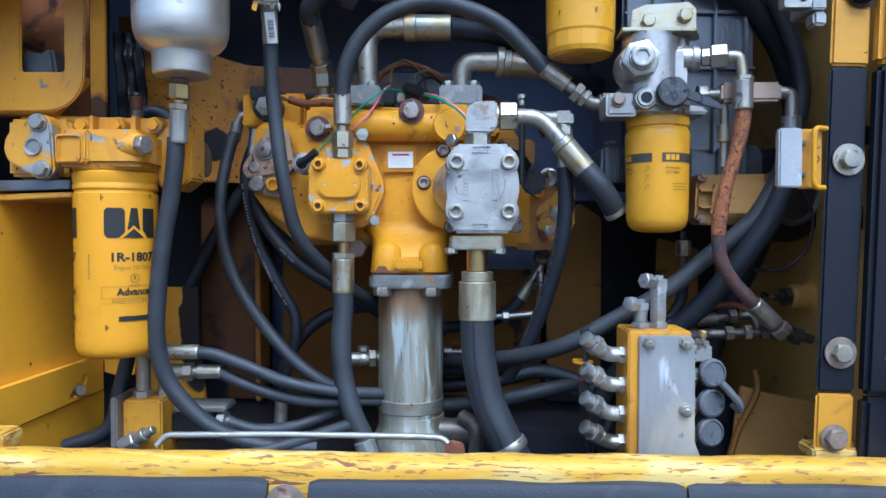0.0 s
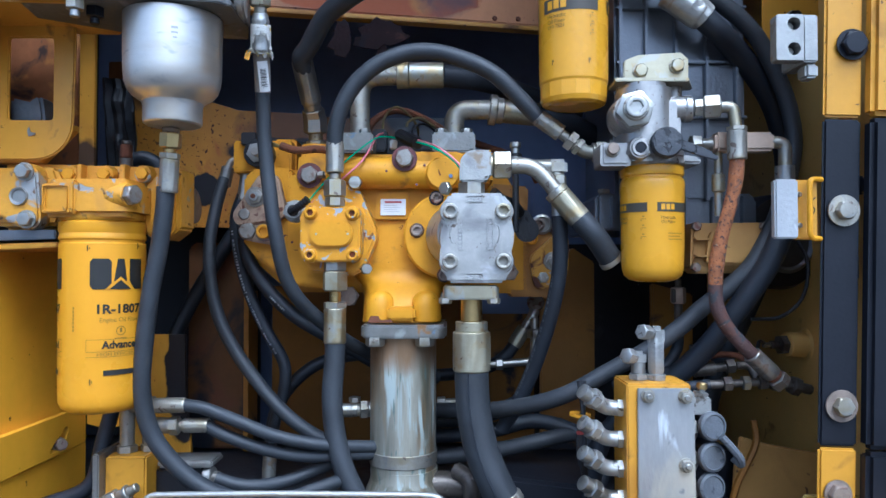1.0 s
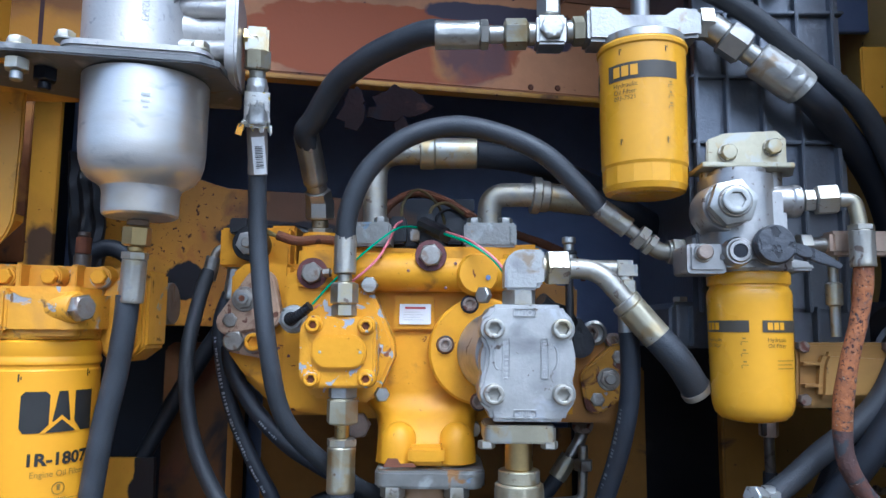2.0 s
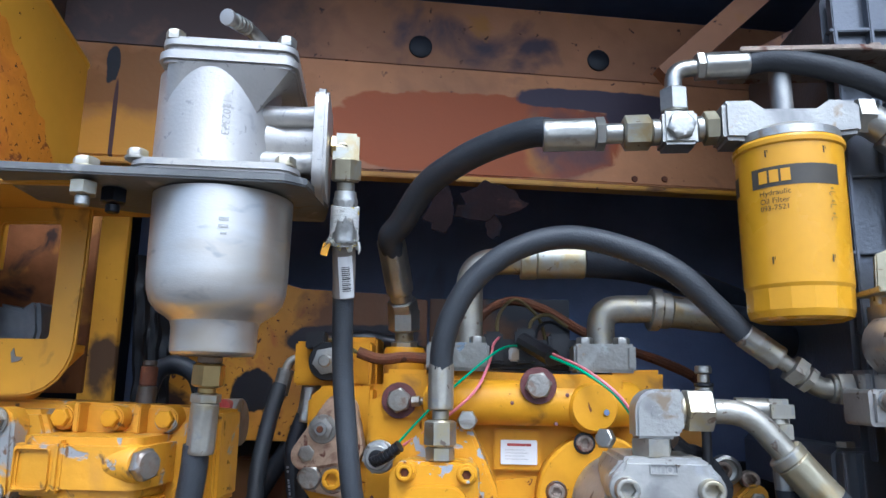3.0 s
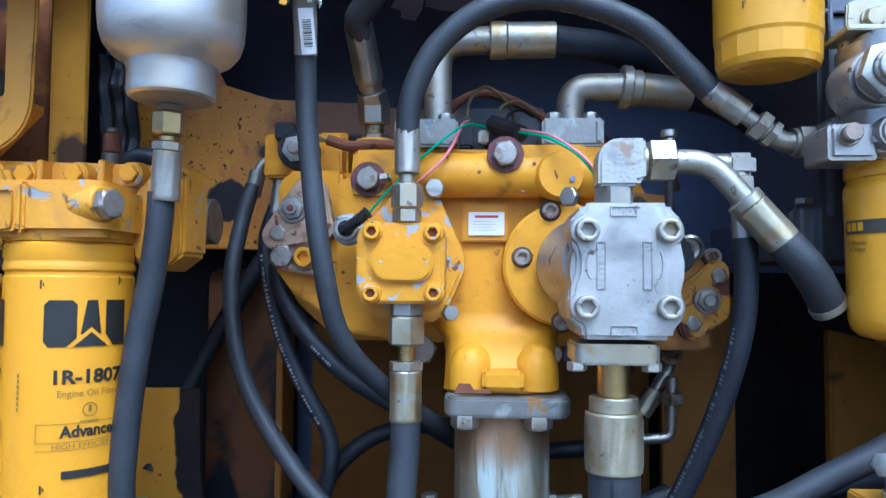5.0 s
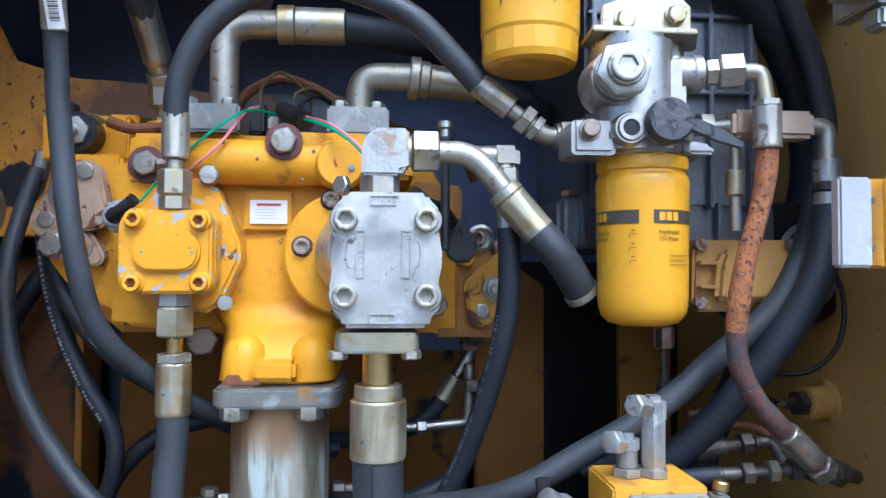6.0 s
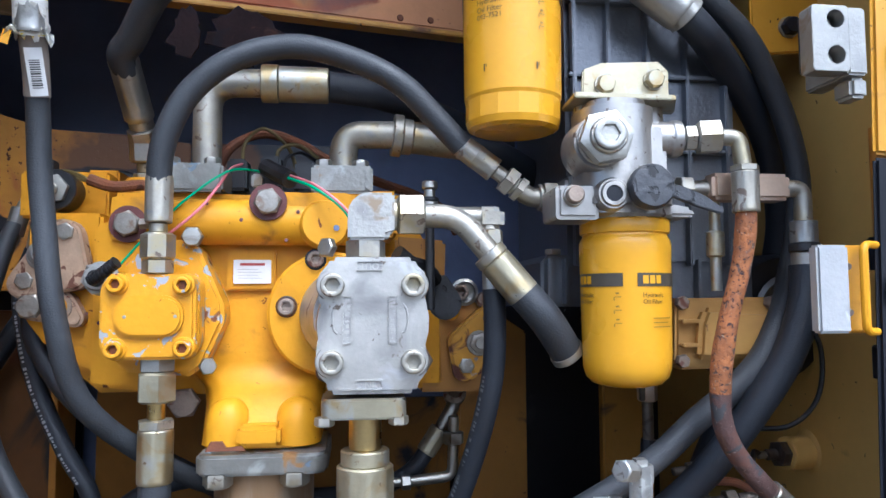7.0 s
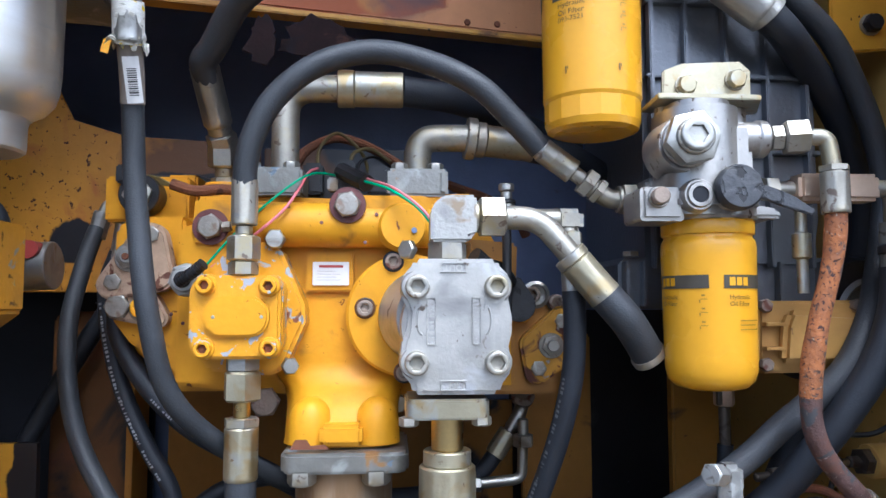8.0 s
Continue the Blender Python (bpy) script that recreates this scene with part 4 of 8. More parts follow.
def filter_print(parent, cx, cy, r, turn):
    """The oil filter's print: emblem of plain shapes, part number, words and a box."""
    part("emblem", wrap(flat_poly(((-0.038, -0.016), (-0.034, -0.021), (-0.019, -0.021), (-0.011, -0.013), (-0.011, 0.017), (-0.015, 0.021), (-0.034, 0.021), (-0.038, 0.017)), ((-0.008, -0.010), (0.010, -0.010), (0.006, 0.021), (-0.003, 0.021)), ((0.014, 0.021), (0.014, -0.010), (0.022, -0.021), (0.036, -0.021), (0.036, 0.021))), cx, cy, r, turn, 1.637), M_INK, parent, "dark emblem of plain shapes")
    part("emblem_triangle", wrap(flat_poly(((-0.0195, -0.0215), (0.0205, -0.0215), (0.001, -0.0035))), cx, cy, r, turn, 1.637, 0.0006), M_CAN_Y, parent)
    part("emblem_triangle", wrap(flat_poly(((-0.014, -0.021), (0.016, -0.021), (0.001, -0.008))), cx, cy, r, turn, 1.637, 0.0008), M_INK, parent)
    part("part_number", wrap(fit_width(letters("1R-1807", 0.017, 0.0006), 0.061), cx, cy, r, turn + 2, 1.5885), M_INK, parent)
    part("words", wrap(fit_width(letters("Engine Oil Filter", 0.0085), 0.054), cx, cy, r, turn + 2, 1.574), M_FADED, parent)
    ring = disc(0, 0, 0.0065, 18)
    inner = disc(0, 0, 0.0055, 18)
    bm = bmesh.new()
    a = [bm.verts.new((x, y, 0)) for x, y in ring]
    b = [bm.verts.new((x, y, 0)) for x, y in inner]
    for i in range(18):
        bm.faces.new((a[i], a[(i + 1) % 18], b[(i + 1) % 18], b[i]))
    part("symbol", wrap(bm, cx, cy, r, turn + 2, 1.559), M_FADED, parent)
    part("symbol_foot", wrap(bars((-0.008, 0.008, -0.0005, 0.0005), (-0.0015, 0.0015, 0.008, 0.014)), cx, cy, r, turn + 2, 1.549), M_FADED, parent)
    t = 0.0006
    part("box_rule", wrap(bars((-0.040, 0.040, 0.0085 - t, 0.0085), (-0.040, 0.040, -0.0085, -0.0085 + t), (-0.040, -0.040 + t, -0.0085, 0.0085), (0.040 - t, 0.040, -0.0085, 0.0085), (-0.040, 0.040, -0.0155, -0.015)), cx, cy, r, turn - 2, 1.5395), M_FADED, parent)
    part("words", wrap(fit_width(letters("Advanced", 0.0145, 0.0005), 0.053), cx, cy, r, turn + 4, 1.540), M_INK, parent)
    part("words", wrap(fit_width(letters("HIGH EFFICIENCY", 0.0065), 0.062), cx, cy, r, turn + 3, 1.5275), M_FADED, parent)
    part("maker_bar", wrap(bars((-0.024, 0.024, -0.0035, 0.0035)), cx, cy, r, turn + 4, 1.5025), M_INK, parent)


seat(0.954)
oil_filter = thing("oil_filter", (FX, FY, 1.447), "yellow spin-on engine oil filter with black print", "oil filter")
part("canister", lathe([(0, 1.4445), (0.027, 1.4425), (0.044, 1.445), (0.0515, 1.450), (0.0553, 1.458), (0.0560, 1.470), (FR, 1.66), (FR, 1.6785), (0.0556, 1.6805), (0.0556, 1.6835), (0.0575, 1.6855), (0.0578, 1.690), (0.0566, 1.6925), (0.0566, 1.6945), (0.0578, 1.697), (0.0578, 1.7085), (0.055, 1.711), (0, 1.711)], 72, Matrix.Translation((FX, FY, 0))), M_CAN_Y, oil_filter)
for turn in (48, -72, 168):
    filter_print(oil_filter, FX, FY, FR, turn)
for turn, z in ((7, 1.672), (76, 1.676), (12, 1.491)):
    part("tick", wrap(bars((-0.0012, 0.0004, -0.004, 0.004), (0.0014, 0.0026, -0.0015, 0.0015)), FX, FY, FR, turn, z), M_INK, oil_filter)
part("batch_mark", wrap(bars(*[(-0.001, 0.001, -0.016 + 0.005 * i, -0.0125 + 0.005 * i) for i in range(7)]), FX, FY, FR, -12, 1.575), M_FADED, oil_filter)

seat()
filter_manifold = thing("filter_manifold", (-0.47, 1.10, 1.72), "yellow cast filter head on a bolted manifold, paint worn to grey", "filter head")
part("mount_plate", prism([(-0.600, 1.702), (-0.405, 1.699), (-0.395, 1.690), (-0.375, 1.688), (-0.354, 1.704), (-0.354, 1.787), (-0.40, 1.790), (-0.60, 1.796)], 1.086, 1.14, 0.003), M_HEAD, filter_manifold)
seat(0.954)
part("head_body", lathe([(0, 1.7115), (0.056, 1.7115), (0.0575, 1.714), (0.0575, 1.7225), (0.0558, 1.7255), (0.0540, 1.738), (0.0525, 1.752), (0, 1.752)], 56, Matrix.Translation((FX, FY, 0))), M_HEAD, filter_manifold)
part("head_block", slab(rounded(-0.062, 0.064, -0.062, 0.055, 0.020), 1.7150, 1.7665, 0.007, FX, FY), M_HEAD, filter_manifold)
part("head_panel", prism(rounded(-0.527, -0.489, 1.719, 1.759, 0.004, 3), 1.0345, 1.042, 0.003, holes=[rounded(-0.522, -0.4945, 1.724, 1.7535, 0.003, 3)]), M_HEAD, filter_manifold, "raised cast rim")
part("head_boss", lathe([(0, -0.05), (0.0195, -0.05), (0.0190, -0.01), (0.0165, 0.016), (0.015, 0.018), (0, 0.018)], 32, axis((-0.428, 1.052, 1.744), (0.93, -0.37, 0.02))), M_HEAD, filter_manifold)
hex_bolt(filter_manifold, (-0.4105, 1.045, 1.744), (0.93, -0.37, 0.02), 0.0125, 0.010, M_BOLT, spin=14, name="hex_plug", label="dull grey hexagon plug with yellow overspray")
part("head_rib", box(-0.4885, -0.4805, 1.034, 1.06, 1.718, 1.764, 0.003), M_HEAD, filter_manifold)
seat()
part("end_lug", prism(hull((-0.380, 1.712, 0.022), (-0.372, 1.775, 0.012), (-0.40, 1.74, 0.016)), 1.078, 1.10, 0.003), M_HEAD, filter_manifold)
socket_bolt(filter_manifold, (-0.3835, 1.078, 1.712), (0, -1, 0), 0.007, 0.005, M_HEAD)
for x in (-0.503, -0.4545, -0.4015):
    part("bolt_boss", lathe([(0, 0), (0.0135, 0), (0.0115, 0.014), (0, 0.014)], 20, axis((x, 1.087, 1.7785), (0, -1, 0))), M_HEAD, filter_manifold)
    hex_bolt(filter_manifold, (x, 1.073, 1.7785), (0, -1, 0), 0.0078, 0.006, M_PUMP, 0.0105, wash_mat=M_HEAD, label="yellow painted bolt")
for x0, x1 in ((-0.4915, -0.486), (-0.432, -0.426)):
    part("web", prism([(x0, 1.765), (x1, 1.765), (x1, 1.792), (x0, 1.792)], 1.070, 1.09, 0.001), M_HEAD, filter_manifold)
# flange on the side facing out
part("side_flange", prism(hull((-0.541, 1.772, 0.0165), (-0.537, 1.716, 0.0165), (-0.560, 1.744, 0.03)), 1.033, 1.060, 0.003), M_WORNFLANGE, filter_manifold, "worn grey and yellow flange")
part("flange_neck", prism([(-0.60, 1.706), (-0.51, 1.706), (-0.505, 1.730), (-0.505, 1.760), (-0.515, 1.786), (-0.60, 1.786)], 1.058, 1.10, 0.005), M_WORNFLANGE, filter_manifold)
part("flange_rib", prism([(-0.53, 1.738), (-0.488, 1.744), (-0.488, 1.750), (-0.53, 1.748)], 1.045, 1.10, 0.002), M_WORNFLANGE, filter_manifold)
part("flange_port", lathe([(0.0, 0.0006), (0.008, 0.0006), (0.009, 0.0028), (0.0115, 0.0035), (0.0125, -0.001)], 26, axis((-0.548, 1.033, 1.744), (0, -1, 0))), M_PLUMB, filter_manifold, "bare metal port")
for x, z in ((-0.5405, 1.7765), (-0.5365, 1.7135)):
    hex_bolt(filter_manifold, (x, 1.032, z), (0, -1, 0), 0.0088, 0.008, M_DULLZ, 0.0125, spin=8, wash_mat=M_PLUMB)
# return pipe that turns behind the head
part("return_pipe", sweep(bent([(-0.530, 1.13, 1.750), (-0.530, 1.386, 1.758), (-0.480, 1.387, 1.760)], 0.06, 9), 0.0235, 24), M_DARKMETAL, filter_manifold, "dark grey return pipe")
stack(filter_manifold, (-0.484, 1.387, 1.760), (1, 0.02, 0.04), [("cyl", "pipe_end", 0.0315, 0.042, M_PLUMB)])
part("red_mark", prism(ragged(disc(-0.460, 1.781, 0.012, 16), 0.003, 0.003), 1.3545, 1.372, 0.0), M_REDINK, filter_manifold, "faded red paint mark")

mount_shelf = thing("mount_shelf", (-0.55, 1.05, 1.67), "worn steel shelf plates under the filter manifold", "bracket")
part("upper_plate", prism([(-0.64, 1.683), (-0.503, 1.688), (-0.503, 1.700), (-0.64, 1.699)], 1.04, 1.20, 0.0015), M_DARKMETAL, mount_shelf, "grey worn upper plate")
part("lower_plate", prism([(-0.64, 1.670), (-0.503, 1.677), (-0.503, 1.684), (-0.64, 1.680)], 1.045, 1.22, 0.0015), M_FRAME, mount_shelf, "ochre lower plate")

# ---- pressed box bracket with a window ----
box_bracket = thing("box_bracket", (-0.56, 1.07, 1.80), "yellow pressed box bracket with a cut-out window", "bracket")
face = [(-0.70, 1.797), (-0.548, 1.797)] + [(-0.548 + 0.052 * math.sin(radians(a)), 1.849 - 0.052 * math.cos(radians(a))) for a in (15, 30, 45, 60, 75, 90)] + [(-0.494, 1.93), (-0.494, 2.022), (-0.70, 2.022)]
part("front_face", prism(face, 1.066, 1.072, 0.002, holes=[rounded(-0.585, -0.524, 1.852, 1.966, 0.004, 3)]), M_FRAME, box_bracket)
part("bottom_wall", prism([(-0.70, 1.795), (-0.545, 1.795), (-0.50, 1.84), (-0.50, 1.848), (-0.548, 1.803), (-0.70, 1.803)], 1.0735, 1.092, 0.001), M_FRAME, box_bracket)
part("back_face", box(-0.70, -0.525, 1.135, 1.139, 1.80, 2.00, 0.001), M_BROWN, box_bracket, "brown stained inside")
part("top_fold", prism([(-0.66, 1.984), (-0.445, 1.980), (-0.445, 1.9865), (-0.66, 1.991)], 0.966, 1.10, 0.002), M_FRAME, box_bracket)
part("front_fold", prism([(-0.70, 1.80), (-0.600, 1.80), (-0.600, 1.965), (-0.585, 1.979), (-0.44, 1.975), (-0.44, 1.985), (-0.62, 1.991), (-0.70, 1.99)], 0.962, 0.970, 0.002), M_FRAME, box_bracket)
part("crumpled_sheet", prism([(-0.600, 1.846), (-0.553, 1.848), (-0.551, 1.862), (-0.555, 1.888), (-0.561, 1.893), (-0.574, 1.884), (-0.600, 1.890)], 1.092, 1.125, 0.004), M_TEAR, box_bracket, "crumpled grey plastic")
part("paint_chip", prism([(-0.556, 1.829), (-0.548, 1.831), (-0.5455, 1.834), (-0.553, 1.835), (-0.5555, 1.843), (-0.558, 1.838)], 1.0645, 1.0652, 0.0), M_PLUMB, box_bracket, "bare grey chip in the paint")
part("tab", box(-0.545, -0.541, 1.13, 1.16, 1.93, 1.955, 0.001), M_DULLZ, box_bracket)

# ---- cast aluminium breather canister on its plate ----
CX, CY = -0.3440, 1.030
TX = -0.338
seat(turn=10.5, about=(CX, CY))
canister = thing("oil_separator", (CX, CY, 1.845), "bright cast aluminium separator canister with bolted top", "canister")
part("lower_bowl", lathe([(0, 1.8365), (0.034, 1.8365), (0.0366, 1.8385), (0.0372, 1.842), (0.0374, 1.860), (0.0388, 1.8655), (0.0435, 1.8695), (0.0515, 1.8745), (0.0572, 1.882), (0.0603, 1.892), (0.0616, 1.906), (0.0624, 1.9775), (0, 1.9775)], 72, Matrix.Translation((CX, CY, 0))), M_BOWL, canister)
part("upper_body", lathe([(0, 1.985), (0.058, 1.985), (0.056, 1.995), (0.0555, 2.089), (0, 2.089)], 72, Matrix.Translation((CX - 0.010, CY, 0))), M_ALU, canister)


part("carrier_plate", slab([(-0.178, -0.070), (0.062, -0.070), (0.080, -0.058), (0.094, 0.020), (0.088, 0.075), (-0.075, 0.075), (-0.178, 0.03)], 1.979, 1.9868, 0.0015, CX, CY), M_PLATE, canister, "grey steel carrier plate")
part("body_flange", slab(rounded(-0.062, 0.078, -0.070, 0.070, 0.018), 1.9875, 1.9965, 0.0025, CX - 0.006, CY), M_ALU, canister)
part("top_flange", slab(rounded(-0.062, 0.060, -0.058, 0.060, 0.014), 2.088, 2.1005, 0.003, TX, CY), M_ALU, canister)
part("lid", slab(rounded(-0.060, 0.058, -0.056, 0.058, 0.014), 2.1015, 2.114, 0.0035, TX, CY), M_ALU, canister)
# shoulders that spread from the round body to the square top
bm = bmesh.new()
low = [bm.verts.new((CX - 0.010 + 0.0545 * math.cos(2 * math.pi * i / 32), CY + 0.0545 * math.sin(2 * math.pi * i / 32), 2.050 + 0.034 * abs(math.cos(4 * math.pi * i / 32)))) for i in range(32)]
high = []
for i in range(32):
    a = 2 * math.pi * i / 32
    k = min(0.0565 / max(abs(math.cos(a)), abs(math.sin(a))), 0.074)
    high.append(bm.verts.new((TX + k * math.cos(a), CY + k * math.sin(a), 2.0885)))
for i in range(32):
    bm.faces.new((low[i], low[(i + 1) % 32], high[(i + 1) % 32], high[i]))
bm.faces.new(low)
bm.faces.new(high)
part("shoulder", bm, M_ALU, canister, sharp=60)
for x, y in ((-0.050, -0.046), (0.048, -0.046), (0.048, 0.048), (-0.050, 0.048)):
    hex_bolt(canister, (TX + x, CY + y, 2.114), (0, 0, 1), 0.0075, 0.007, M_ZINC)
for x, y in ((-0.0625, -0.058), (0.060, -0.056)):
    hex_bolt(canister, (CX + x, CY + y, 1.9965), (0, 0, 1), 0.0078, 0.007, M_ZINC, 0.010)
hex_bolt(canister, (CX - 0.104, CY - 0.055, 1.987), (0, 0, 1), 0.0095, 0.008, M_ZINC, 0.0125)
stack(canister, (CX - 0.104, CY - 0.055, 1.976), (0, 0, -1), [("hex", "lock_nut", 0.0098, 0.012, M_ZINC), ("cyl", "thread_end", 0.0058, 0.009, M_DULLZ)])
stack(canister, (CX - 0.090, CY - 0.025, 1.979), (0, 0, -1), [("hex", "dark_nut", 0.010, 0.014, M_BLACK), ("cyl", "dark_thread", 0.006, 0.008, M_BLACK)])
# port with its side plate
for z in (2.054, 2.010):
    part("port_boss", lathe([(0, 0), (0.0105, 0), (0.0095, 0.05), (0.0105, 0.062), (0, 0.062)], 24, axis((CX + 0.020, CY - 0.022, z), (1, -0.10, 0))), M_ALU, canister)
part("port_throat", lathe([(0, 0), (0.032, 0), (0.026, 0.025), (0.030, 0.05), (0, 0.05)], 30, axis((CX + 0.030, CY, 2.034), (1, 0, 0))), M_ALU, canister)
part("port_plate", prism([(CY + y, 2.031 + z) for y, z in rounded(-0.048, 0.048, -0.051, 0.051, 0.022)], CX + 0.0815, CX + 0.0935, 0.003, Matrix(((0, 1, 0, 0), (1, 0, 0, 0), (0, 0, 1, 0), (0, 0, 0, 1)))), M_ALU, canister)
bm = letters("01202373", 0.0098)
for v in bm.verts:
    v.co = Vector((v.co.y, -v.co.x, 0))
for v in bm.verts:
    a = radians(17) + v.co.x / 0.0555
    v.co = Vector((CX - 0.010 + 0.0562 * math.sin(a), CY - 0.0562 * math.cos(a), 2.043 + v.co.y))
part("cast_number", bm, M_CAST, canister)
bm = bars((-0.004, 0.004, 0.006, 0.009), (-0.004, 0.004, 0.0, 0.0025), (-0.002, 0.003, -0.006, -0.004))
part("cast_mark", wrap(bm, CX, CY, 0.0622, 12, 1.940, 0.0006), M_PLUMB, canister)
seat()
PIPE = [Vector((-0.347, 1.015, 2.155)), Vector((-0.339, 1.055, 2.163))]
part("bleed_pipe", sweep(bent([PIPE[0], PIPE[1], (-0.326, 1.075, 2.150), (-0.324, 1.076, 2.100)], 0.014), 0.0064, 14), M_DULLZ, canister, "dull ribbed bleed pipe")
for k in range(4):
    part("pipe_ring", lathe([(0, -0.0013), (0.0078, -0.0013), (0.0078, 0.0013), (0, 0.0013)], 18, axis(PIPE[0].lerp(PIPE[1], 0.25 + 0.16 * k), PIPE[1] - PIPE[0])), M_DULLZ, canister)
part("pipe_tip", lathe([(0, 0), (0.0074, 0), (0.0080, 0.002), (0.0077, 0.005), (0, 0.006)], 18, axis(PIPE[0], PIPE[0] - PIPE[1])), M_ALU, canister)

# hose from the port down behind the pump
seat(turn=10.5, about=(CX, CY))
port_hose = thing("port_hose", (-0.235, 1.05, 2.04), "black hydraulic hose with brass elbow, taped ferrule and barcode label", "hose")
stack(port_hose, (CX + 0.0945, 1.036, 2.038), (1, 0, 0), [("hex", "hex_stub", 0.010, 0.012, M_BRASS)])
part("elbow", sweep(bent([(CX + 0.103, 1.036, 2.038), (-0.2345, 1.036, 2.038), (-0.2345, 1.037, 2.020)], 0.006), 0.0115, 8), M_CHROMATE, port_hose)
part("elbow_block", box(-0.247, -0.222, 1.025, 1.048, 2.020, 2.0500, 0.003), M_CHROMATE, port_hose)
seat()
stack(port_hose, (-0.2365, 1.054, 2.026), (-0.03, 0.20, -1), [("hex", "swivel_nut", 0.0127, 0.022, M_CHROMATE), ("cyl", "neck", 0.0085, 0.009, M_CHROMATE), ("ferrule", "ferrule", 0.0124, 0.050, M_SILVER)])
BH = [(-0.2405, 1.074, 1.956), (-0.2425, 1.091, 1.922), (-0.245, 1.105, 1.880), (-0.2445, 1.110, 1.838), (-0.2415, 1.112, 1.7992), (-0.2275, 1.1101, 1.6994), (-0.2116, 1.1286, 1.6245), (-0.1749, 1.1754, 1.5694), (-0.1163, 1.237, 1.5168), (-0.05, 1.3, 1.49)]
line = spline(BH)
part("rubber_tube", sweep(line, 0.0104, 18), M_RUBBER, port_hose)
part("sleeve", sweep([q for q in line if q.z > 1.893], 0.0112, 18, 0.05), M_SLEEVE, port_hose, "dull taupe sleeve")
tape = [Vector((-0.2408, 1.0755, 1.946)).lerp(Vector((-0.2378, 1.0630, 1.982)), i / 14) for i in range(15)]
part("tape_wrap", sweep(tape, 0.0137, 22, 0.06), M_TAPE, port_hose, "crumpled yellow and white tape")


def torn_edge(top, r, drop, seed):
    """A crumpled ring of tape hanging open at its lower edge."""
    bm = bmesh.new()
    rows = []
    for k in range(5):
        row = []
        for i in range(36):
            a = 2 * math.pi * i / 36
            v = Vector((math.cos(a) * 2.2, math.sin(a) * 2.2, seed + k * 0.5))
            out = r + (0.0015 * k) * (0.5 + noise.noise(v) * 1.6)
            row.append(bm.verts.new((out * math.cos(a), out * math.sin(a), -drop * k / 4 * (0.75 + 0.9 * noise.noise(v * 1.7)))))
        rows.append(row)
    for a, b in zip(rows, rows[1:]):
        for i in range(36):
            bm.faces.new((a[i], a[(i + 1) % 36], b[(i + 1) % 36], b[i]))
    bmesh.ops.solidify(bm, geom=list(bm.faces), thickness=0.0006)
    bm.transform(axis(top, (0.06, -0.33, 1)))
    return bm


part("torn_tape", torn_edge((-0.2403, 1.0735, 1.957), 0.0138, 0.016, 3.1), M_TAPE, port_hose, "torn lower edge of the tape")
part("tape_end", prism(ragged([(-0.2590, 1.934), (-0.2525, 1.932), (-0.2495, 1.944), (-0.2560, 1.946)], 0.002, 0.0012), 1.0600, 1.0608, 0.0), M_CAN_Y, port_hose, "loose yellow tape end")
TAG = Matrix.Translation((-0.2425, 1.0905, 1.9195)) @ Matrix.Rotation(radians(25), 4, "X")
part("barcode_label", stand(wrap(bars((-0.0068, 0.0068, -0.021, 0.021)), 0, 0, 0.0112, 24, 0, 0.0012), TAG), M_LABEL, port_hose, "white barcode label")
rng = random.Random(8)
part("barcode", stand(wrap(bars(*[(-0.0040, 0.0034, -0.014 + 0.0020 * i, -0.014 + 0.0020 * i + rng.uniform(0.0005, 0.0013)) for i in range(13)]), 0, 0, 0.0112, 24, 0, 0.0016), TAG), M_INK, port_hose)

# drain hose under the canister
drain = thing("drain_hose", (CX, 1.04, 1.80), "black drain hose with brass fittings under the canister", "hose")
stack(drain, (CX - 0.008, 1.045, 1.837), (-0.06, 0.06, -1), [("cyl", "neck", 0.011, 0.007, M_RUSTBOLT), ("hex", "brass_nut", 0.0125, 0.021, M_BRASS), ("cyl", "stem", 0.008, 0.006, M_BRASS), ("hex", "collar", 0.0118, 0.008, M_ZINC), ("crimp", "ferrule", 0.0128, 0.045, M_ZINC)])
LH = [(-0.3610, 1.051, 1.758), (-0.3625, 1.052, 1.735), (-0.370, 1.055, 1.68), (-0.3815, 1.056, 1.62), (-0.391, 1.057, 1.54), (-0.394, 1.060, 1.48), (-0.385, 1.066, 1.43), (-0.360, 1.070, 1.39), (-0.315, 1.075, 1.350), (-0.25, 1.085, 1.325), (-0.18, 1.10, 1.318)]
part("rubber_tube", sweep(spline(LH), 0.0118, 20), M_RUBBER, drain)

